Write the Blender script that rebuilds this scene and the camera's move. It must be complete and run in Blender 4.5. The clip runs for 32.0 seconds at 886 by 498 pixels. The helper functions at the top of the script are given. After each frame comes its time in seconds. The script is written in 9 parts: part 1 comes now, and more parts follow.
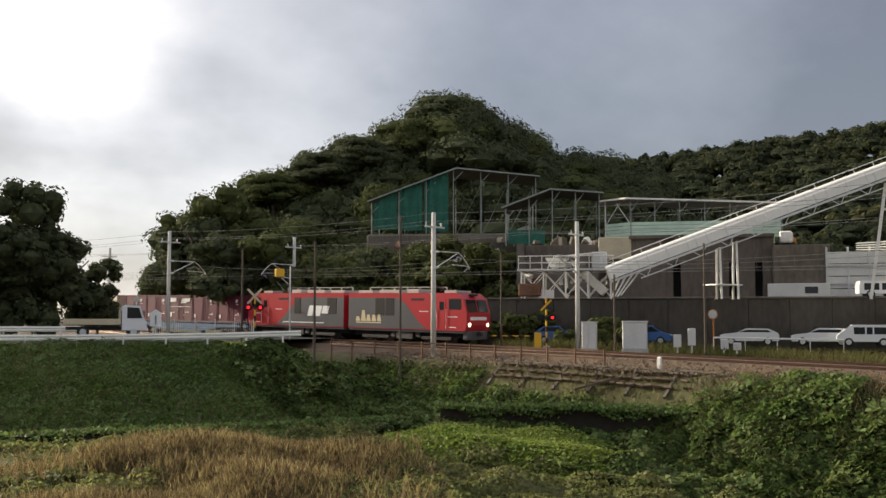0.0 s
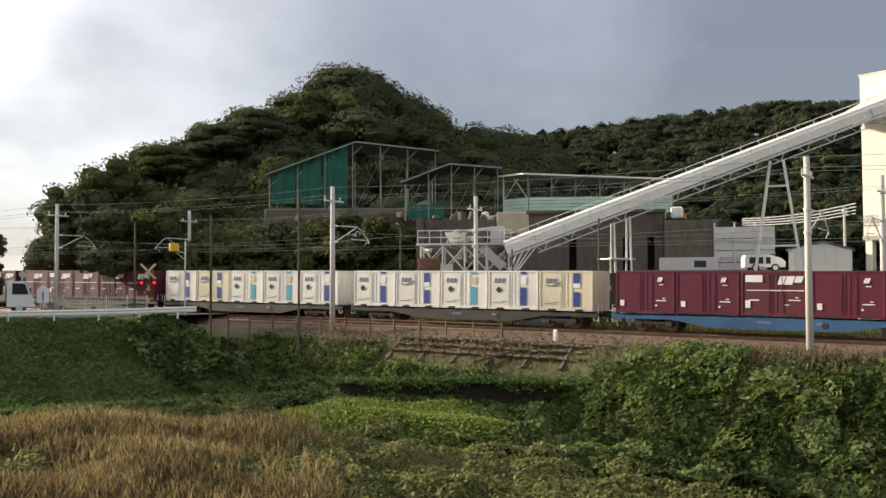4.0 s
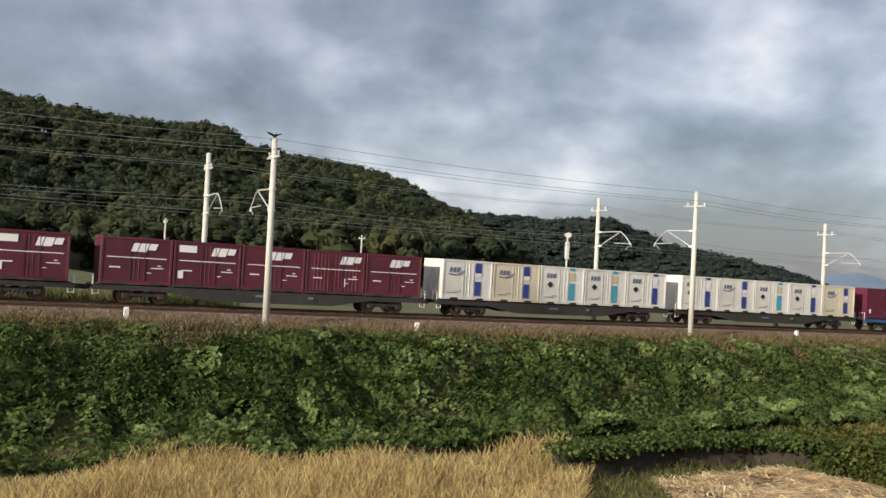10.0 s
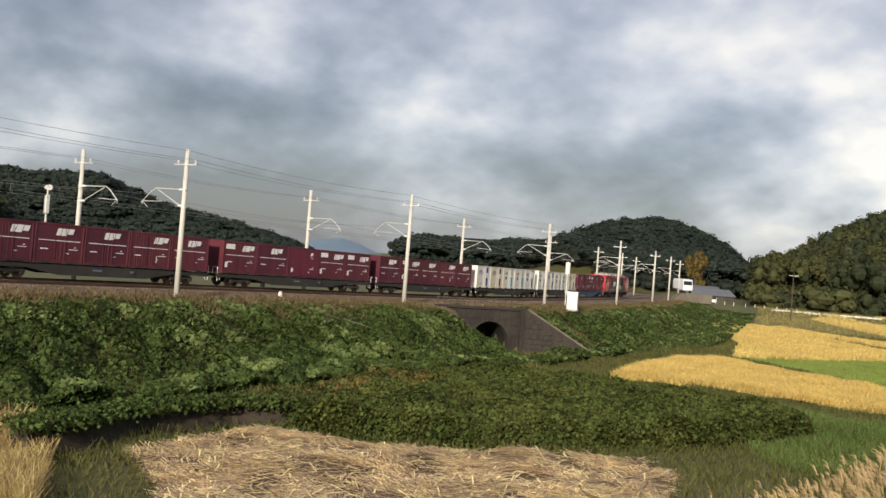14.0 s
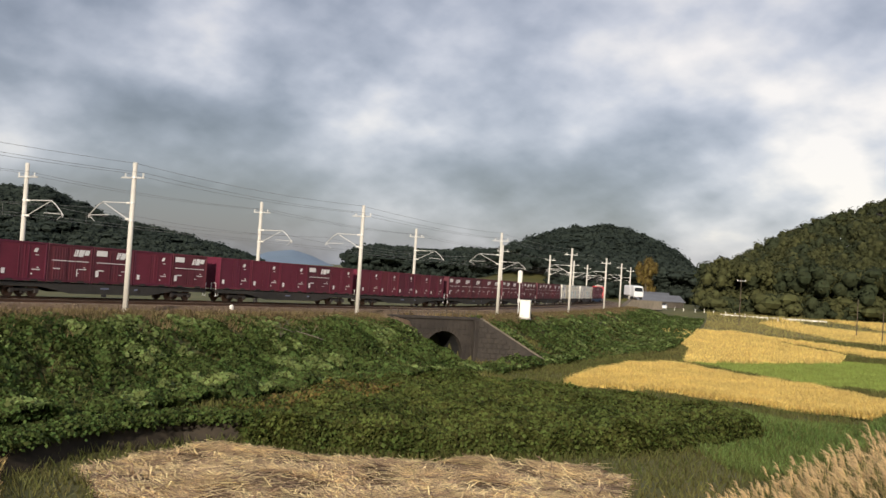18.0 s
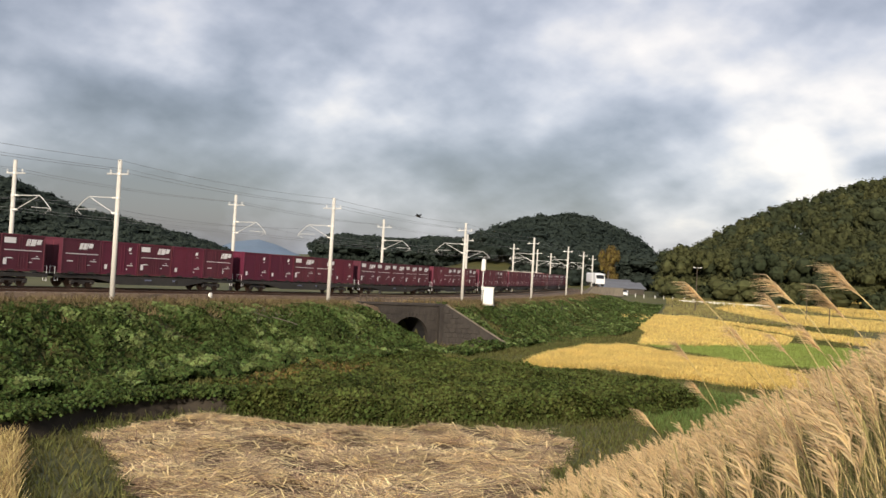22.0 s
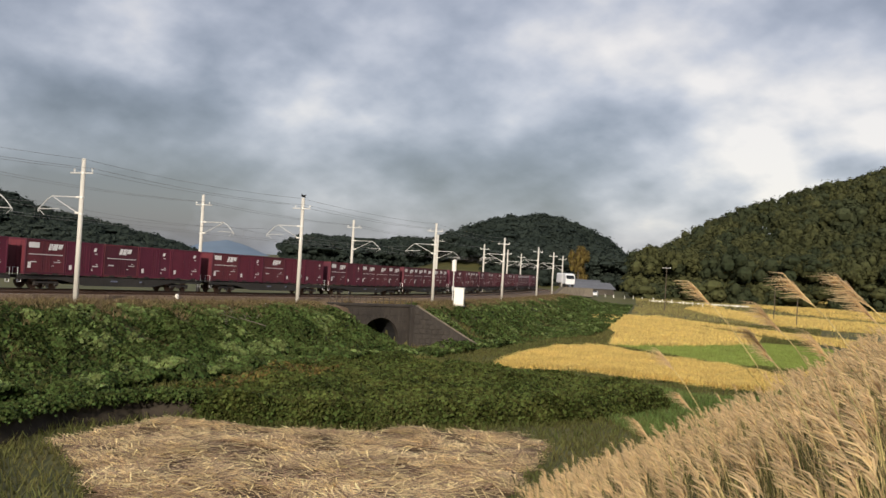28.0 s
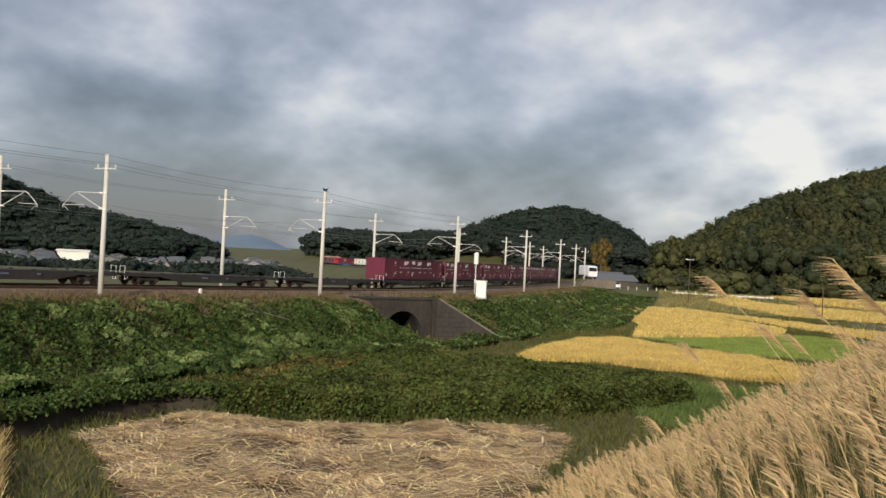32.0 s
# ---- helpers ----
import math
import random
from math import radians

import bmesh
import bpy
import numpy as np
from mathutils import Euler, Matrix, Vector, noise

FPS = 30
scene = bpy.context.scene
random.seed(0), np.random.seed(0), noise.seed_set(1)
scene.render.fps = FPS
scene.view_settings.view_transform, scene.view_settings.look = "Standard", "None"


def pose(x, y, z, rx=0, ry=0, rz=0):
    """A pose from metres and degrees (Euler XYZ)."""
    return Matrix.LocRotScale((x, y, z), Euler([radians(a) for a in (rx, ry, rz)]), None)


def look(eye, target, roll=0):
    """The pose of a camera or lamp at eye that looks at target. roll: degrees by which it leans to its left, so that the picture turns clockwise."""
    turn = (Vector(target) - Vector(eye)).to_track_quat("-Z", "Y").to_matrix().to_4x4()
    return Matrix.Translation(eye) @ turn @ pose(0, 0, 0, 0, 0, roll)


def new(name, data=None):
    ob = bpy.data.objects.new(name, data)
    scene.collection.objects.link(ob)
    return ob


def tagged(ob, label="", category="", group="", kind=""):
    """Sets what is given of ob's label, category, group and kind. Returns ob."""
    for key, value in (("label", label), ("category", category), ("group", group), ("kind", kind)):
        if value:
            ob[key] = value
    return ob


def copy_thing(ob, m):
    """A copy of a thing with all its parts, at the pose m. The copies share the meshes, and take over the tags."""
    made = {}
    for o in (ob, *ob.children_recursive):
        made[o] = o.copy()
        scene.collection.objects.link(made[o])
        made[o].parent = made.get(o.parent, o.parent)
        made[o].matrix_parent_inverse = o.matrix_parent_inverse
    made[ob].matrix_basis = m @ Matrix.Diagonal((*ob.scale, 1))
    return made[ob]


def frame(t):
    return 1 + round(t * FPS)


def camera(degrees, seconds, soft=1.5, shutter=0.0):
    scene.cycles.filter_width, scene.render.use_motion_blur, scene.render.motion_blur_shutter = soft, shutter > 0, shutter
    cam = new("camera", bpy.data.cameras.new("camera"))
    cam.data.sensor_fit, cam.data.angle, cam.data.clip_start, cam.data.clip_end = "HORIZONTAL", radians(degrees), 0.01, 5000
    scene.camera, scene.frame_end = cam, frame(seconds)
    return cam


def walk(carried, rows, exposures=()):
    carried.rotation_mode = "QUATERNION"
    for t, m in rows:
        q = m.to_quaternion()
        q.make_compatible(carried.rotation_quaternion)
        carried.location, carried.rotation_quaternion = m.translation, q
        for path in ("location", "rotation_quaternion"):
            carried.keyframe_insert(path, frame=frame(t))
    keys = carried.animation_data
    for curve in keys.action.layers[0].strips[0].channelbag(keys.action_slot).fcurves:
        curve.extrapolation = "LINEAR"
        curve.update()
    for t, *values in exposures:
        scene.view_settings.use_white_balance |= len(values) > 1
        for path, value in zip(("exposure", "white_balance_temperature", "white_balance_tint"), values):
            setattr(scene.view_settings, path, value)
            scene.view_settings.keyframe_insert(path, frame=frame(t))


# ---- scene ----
import itertools

# ---------------------------------------------------------------- camera
EYE_Z = 9.0
# seconds, east, north, bearing, tilt, lean
PATH = [
    (0, 2.16, -1.95, 29.05, 4.03, 0.07),
    (0.5, 2.16, -1.95, 30.62, 3.41, 0.06),
    (1, 2.16, -1.95, 32.41, 2.87, 0.11),
    (1.5, 2.16, -1.95, 33.85, 2.75, 0.26),
    (2, 2.16, -1.95, 34.76, 2.56, 0.31),
    (2.5, 2.16, -1.95, 35.29, 2.48, 0.26),
    (3, 2.16, -1.95, 35.60, 2.56, 0.24),
    (3.5, 2.16, -1.95, 35.40, 2.53, -0.03),
    (5.5, 2.16, -1.95, 33.98, 2.50, 0.08),
    (6, 2.16, -1.95, 34.38, 2.43, 0.41),
    (6.5, 2.16, -1.95, 36.47, 2.24, 0.66),
    (7, 2.16, -1.95, 41.75, 2.07, 0.55),
    (7.5, 2.16, -1.95, 50.24, 1.67, 0.53),
    (8, 2.16, -1.95, 61.58, 1.13, 1.04),
    (8.5, 2.16, -1.95, 72.88, 1.21, 2.02),
    (9, 2.16, -1.95, 81.70, 1.06, 2.94),
    (9.5, 2.16, -1.95, 91.05, 0.70, 3.23),
    (10, 2.16, -1.95, 100.75, 0.90, 2.75),
    (10.5, 2.23, -2.02, 106.82, 0.96, 2.51),
    (11, 2.38, -2.15, 111.29, 0.88, 2.61),
    (11.5, 2.75, -2.49, 115.41, 0.64, 3.39),
    (12, 3.11, -2.83, 119.27, 0.50, 3.79),
    (12.5, 3.11, -2.83, 122.82, 0.40, 4.06),
    (13, 3.11, -2.83, 125.74, 0.53, 4.17),
    (13.5, 3.11, -2.83, 128.26, 0.46, 4.48),
    (14, 3.11, -2.83, 130.03, 0.45, 4.50),
    (14.5, 3.11, -2.83, 131.73, 0.53, 4.46),
    (15, 3.11, -2.83, 132.79, 0.57, 4.23),
    (15.5, 3.11, -2.83, 133.06, 0.69, 4.01),
    (17.5, 3.11, -2.83, 132.87, 1.01, 3.61),
    (18, 3.11, -2.83, 132.79, 1.24, 3.64),
    (18.5, 3.11, -2.83, 133.18, 1.17, 3.49),
    (19, -1.26, 1.14, 133.47, 0.96, 3.27),
    (19.5, -1.26, 1.14, 133.59, 0.90, 3.23),
    (20, -1.26, 1.14, 133.75, 0.78, 3.17),
    (20.5, -1.26, 1.14, 133.98, 0.36, 3.35),
    (21, -1.26, 1.14, 133.91, 0.25, 3.31),
    (21.5, -1.26, 1.14, 134.30, 0.45, 3.21),
    (22, -0.44, 0.40, 134.77, 0.70, 3.31),
    (22.5, -0.05, 0.05, 134.90, 0.88, 3.20),
    (23, -0.01, 0.01, 135.17, 0.98, 3.30),
    (23.5, 0.01, -0.01, 135.32, 1.17, 3.38),
    (24, 0.00, -0.00, 135.30, 1.31, 3.37),
    (24.5, 0.00, -0.00, 135.25, 1.32, 3.36),
    (26.5, 0.00, -0.00, 136.01, 0.97, 3.11),
    (27, 0.01, -0.01, 136.17, 0.65, 3.23),
    (27.5, -0.01, 0.01, 136.31, 0.67, 3.28),
    (28, 0.00, -0.00, 136.53, 0.83, 3.27),
    (28.5, -0.00, 0.00, 136.58, 0.75, 3.16),
    (29, -0.00, 0.00, 136.59, 0.64, 3.18),
    (29.5, -0.01, 0.01, 136.41, 0.48, 3.11),
    (30, -0.00, 0.00, 135.98, 0.35, 3.02),
    (30.5, -0.00, 0.00, 135.57, 0.39, 2.90),
    (31, -0.00, 0.00, 135.32, 0.36, 2.79),
    (31.5, 0.06, -0.06, 135.30, 0.30, 2.84),
    (32, 0.08, -0.07, 135.26, 0.35, 2.91),
]


def bearing(az):
    return Vector((math.sin(radians(az)), math.cos(radians(az)), 0))


def view_rows():
    rows = []
    for t, x, y, yaw, tilt, lean in PATH:
        eye = Vector((x, y, EYE_Z))
        way = bearing(yaw) * math.cos(radians(tilt)) + Vector((0, 0, math.sin(radians(tilt))))
        rows.append((t, look(eye, eye + way, lean)))
    return rows


cam = camera(49.1, 32.0, soft=1.5, shutter=0.04)
walk(cam, view_rows(), exposures=[(0.0, 0.35, 6900, 11), (2.0, 0.55, 6900, 10), (7.0, 0.5, 6850, 10), (8.0, 0.58, 6650, 10), (9.0, 0.8, 6550, 10), (10.0, 0.2, 6500, 10), (11.0, -0.15, 6500, 9), (12.0, 0.12, 6600, 10), (13.0, 0.08, 6650, 10), (18.0, 0.0, 6650, 12), (19.0, 0.08, 6650, 12), (21.0, 0.14, 6650, 12), (24.0, -0.05, 6600, 12), (28.0, -0.12, 6550, 12), (32.0, -0.2, 6450, 10)])

# ---------------------------------------------------------------- sky and sun
SUN_AZ, SUN_EL = -34.0, 19.0


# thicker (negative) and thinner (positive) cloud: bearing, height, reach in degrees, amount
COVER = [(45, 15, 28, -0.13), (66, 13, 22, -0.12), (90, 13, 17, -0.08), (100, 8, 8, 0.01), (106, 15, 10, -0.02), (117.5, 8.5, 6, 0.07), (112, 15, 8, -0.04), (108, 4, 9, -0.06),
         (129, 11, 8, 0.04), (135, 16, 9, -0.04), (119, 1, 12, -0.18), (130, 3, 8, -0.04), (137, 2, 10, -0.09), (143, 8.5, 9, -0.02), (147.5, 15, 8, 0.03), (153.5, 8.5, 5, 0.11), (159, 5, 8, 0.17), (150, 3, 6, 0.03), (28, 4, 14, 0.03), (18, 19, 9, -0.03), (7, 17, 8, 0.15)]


def aim(az, el):
    return bearing(az) * math.cos(radians(el)) + Vector((0, 0, math.sin(radians(el))))


def make_world():
    world = bpy.data.worlds.new("world")
    scene.world = world
    world.use_nodes = True
    nt = world.node_tree
    nt.nodes.clear()
    N, Lk = nt.nodes.new, nt.links.new
    out = N("ShaderNodeOutputWorld")
    bg = N("ShaderNodeBackground")
    sky = N("ShaderNodeTexSky")
    sky.sky_type = "NISHITA"
    sky.sun_disc = False
    sky.sun_elevation = radians(SUN_EL)
    sky.sun_rotation = radians(SUN_AZ)
    tc = N("ShaderNodeTexCoord")

    def calc(op, a, b=0.0):
        n = N("ShaderNodeMath")
        n.operation = op
        for k, v in enumerate((a, b)):
            if isinstance(v, (int, float)):
                n.inputs[k].default_value = v
            else:
                Lk(v, n.inputs[k])
        return n.outputs[0]

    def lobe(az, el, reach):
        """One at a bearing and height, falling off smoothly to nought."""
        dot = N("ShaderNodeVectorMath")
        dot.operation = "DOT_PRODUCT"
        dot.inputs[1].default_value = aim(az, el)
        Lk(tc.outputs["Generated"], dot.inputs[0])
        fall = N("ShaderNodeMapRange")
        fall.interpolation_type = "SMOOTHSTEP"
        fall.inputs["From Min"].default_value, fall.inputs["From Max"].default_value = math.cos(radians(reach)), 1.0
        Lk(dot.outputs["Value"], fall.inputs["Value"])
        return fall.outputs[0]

    # cloud deck: the direction laid on a flat ceiling, so that clouds shrink to the horizon
    sep = N("ShaderNodeSeparateXYZ")
    Lk(tc.outputs["Generated"], sep.inputs[0])
    deck = calc("ADD", calc("MAXIMUM", sep.outputs[2], 0.0), 0.50)
    comb = N("ShaderNodeCombineXYZ")
    Lk(calc("DIVIDE", sep.outputs[0], deck), comb.inputs[0])
    Lk(calc("DIVIDE", sep.outputs[1], deck), comb.inputs[1])
    comb.inputs[2].default_value = 3.1

    def cloud(scale, detail, rough, dist):
        n = N("ShaderNodeTexNoise")
        n.inputs["Scale"].default_value = scale
        n.inputs["Detail"].default_value = detail
        n.inputs["Roughness"].default_value = rough
        n.inputs["Distortion"].default_value = dist
        Lk(comb.outputs[0], n.inputs["Vector"])
        return n.outputs["Fac"]

    big, mid, small = cloud(3.1, 2.0, 0.45, 0.0), cloud(7.0, 4.0, 0.46, 0.0), cloud(19.0, 4.0, 0.5, 0.0)
    thin = calc("ADD", calc("ADD", calc("MULTIPLY", big, 0.50), calc("MULTIPLY", mid, 0.42)), calc("MULTIPLY", small, 0.12))
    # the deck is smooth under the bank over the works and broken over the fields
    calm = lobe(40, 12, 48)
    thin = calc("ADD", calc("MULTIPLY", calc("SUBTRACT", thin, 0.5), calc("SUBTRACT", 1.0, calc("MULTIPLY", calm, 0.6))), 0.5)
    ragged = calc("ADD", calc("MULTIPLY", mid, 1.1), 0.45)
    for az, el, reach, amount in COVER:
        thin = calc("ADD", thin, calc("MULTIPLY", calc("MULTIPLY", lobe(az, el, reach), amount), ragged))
    ramp = N("ShaderNodeValToRGB")
    e = ramp.color_ramp.elements
    e[0].position, e[0].color = 0.33, (0.155, 0.17, 0.215, 1)
    e[1].position, e[1].color = 0.72, (0.98, 0.93, 0.88, 1)
    for at, col in ((0.43, (0.265, 0.29, 0.355, 1)), (0.52, (0.43, 0.455, 0.53, 1)), (0.59, (0.60, 0.615, 0.675, 1)), (0.65, (0.78, 0.765, 0.77, 1))):
        e.new(at).color = col
    Lk(thin, ramp.inputs[0])
    # brightening round the veiled sun
    warm = N("ShaderNodeMix")
    warm.data_type, warm.blend_type = "RGBA", "ADD"
    warm.inputs[7].default_value = (0.62, 0.575, 0.49, 1)
    Lk(calc("MULTIPLY", lobe(2, 17, 30), 0.32), warm.inputs[0])
    Lk(ramp.outputs[0], warm.inputs[6])
    # the clear sky shows faintly through
    skys = N("ShaderNodeMix")
    skys.data_type, skys.blend_type = "RGBA", "ADD"
    skys.inputs[0].default_value = 0.03
    Lk(warm.outputs[2], skys.inputs[6])
    Lk(sky.outputs[0], skys.inputs[7])
    Lk(skys.outputs[2], bg.inputs[0])
    bg.inputs[1].default_value = 0.85
    Lk(bg.outputs[0], out.inputs[0])


make_world()
sun = new("sun", bpy.data.lights.new("sun", "SUN"))
sun.data.energy, sun.data.angle, sun.data.color = 5.0, radians(3), (1.0, 0.90, 0.74)
sun.matrix_world = look(bearing(SUN_AZ) * 50 + Vector((0, 0, 50 * math.tan(radians(SUN_EL)))), (0, 0, 0))

# ---------------------------------------------------------------- materials


def mat(name, col, rough=0.8, metal=0.0, var=0.25, scale=0.6, fine=9.0, bump=0.25, dist=0.02, island=0.0, rand=0.0, col2=None, spec=0.4, glass=0.0, emit=0.0, trans=0.0, stretch=None, lucent=0.0):
    m = bpy.data.materials.new(name)
    m.use_nodes = True
    nt = m.node_tree
    N, Lk = nt.nodes.new, nt.links.new
    b = nt.nodes["Principled BSDF"]
    b.inputs["Roughness"].default_value = rough
    b.inputs["Metallic"].default_value = metal
    b.inputs["Specular IOR Level"].default_value = spec
    if glass:
        b.inputs["Transmission Weight"].default_value = glass
    if trans:
        b.inputs["Subsurface Weight"].default_value = trans
        b.inputs["Subsurface Radius"].default_value = (0.3, 0.4, 0.1)
        b.inputs["Subsurface Scale"].default_value = 0.05
    tc = N("ShaderNodeTexCoord")
    vec = tc.outputs["Object"]
    if stretch:
        mp = N("ShaderNodeMapping")
        mp.inputs["Scale"].default_value = stretch
        Lk(vec, mp.inputs[0])
        vec = mp.outputs[0]
    n1, n2 = N("ShaderNodeTexNoise"), N("ShaderNodeTexNoise")
    n1.inputs["Scale"].default_value, n1.inputs["Detail"].default_value = scale, 4
    n2.inputs["Scale"].default_value, n2.inputs["Detail"].default_value = fine, 5
    Lk(vec, n1.inputs["Vector"]); Lk(vec, n2.inputs["Vector"])
    mx = N("ShaderNodeMix"); mx.inputs[0].default_value = 0.45
    Lk(n1.outputs["Fac"], mx.inputs[2]); Lk(n2.outputs["Fac"], mx.inputs[3])
    mr = N("ShaderNodeMapRange")
    mr.inputs["From Min"].default_value, mr.inputs["From Max"].default_value = 0.32, 0.68
    Lk(mx.outputs[0], mr.inputs["Value"])
    cm = N("ShaderNodeMix"); cm.data_type = "RGBA"
    c2 = col2 or [c * (1 + var) for c in col]
    cm.inputs[6].default_value = (*[c * (1 - var) for c in col], 1)
    cm.inputs[7].default_value = (*[min(c, 1) for c in c2], 1)
    Lk(mr.outputs[0], cm.inputs[0])
    colour = cm.outputs[2]
    if island or rand:
        hs = N("ShaderNodeHueSaturation")
        src = N("ShaderNodeNewGeometry").outputs["Random Per Island"] if island else N("ShaderNodeObjectInfo").outputs["Random"]
        amount = island or rand
        r = N("ShaderNodeMapRange")
        r.inputs["To Min"].default_value, r.inputs["To Max"].default_value = 1 - amount, 1 + amount
        Lk(src, r.inputs["Value"]); Lk(r.outputs[0], hs.inputs["Value"])
        r2 = N("ShaderNodeMapRange")
        r2.inputs["From Min"].default_value, r2.inputs["From Max"].default_value = 0, 1
        r2.inputs["To Min"].default_value, r2.inputs["To Max"].default_value = 0.5 - 0.05 * amount, 0.5 + 0.04 * amount
        Lk(src, r2.inputs["Value"]); Lk(r2.outputs[0], hs.inputs["Hue"])
        Lk(colour, hs.inputs["Color"])
        colour = hs.outputs[0]
    Lk(colour, b.inputs["Base Color"])
    if emit:
        Lk(colour, b.inputs["Emission Color"])
        b.inputs["Emission Strength"].default_value = emit
    if lucent:
        tr, ms = N("ShaderNodeBsdfTranslucent"), N("ShaderNodeMixShader")
        ms.inputs[0].default_value = lucent
        Lk(colour, tr.inputs[0]); Lk(b.outputs[0], ms.inputs[1]); Lk(tr.outputs[0], ms.inputs[2])
        Lk(ms.outputs[0], nt.nodes["Material Output"].inputs[0])
    if bump:
        bp = N("ShaderNodeBump")
        bp.inputs["Strength"].default_value, bp.inputs["Distance"].default_value = bump, dist
        Lk(n2.outputs["Fac"], bp.inputs["Height"]); Lk(bp.outputs[0], b.inputs["Normal"])
    return m


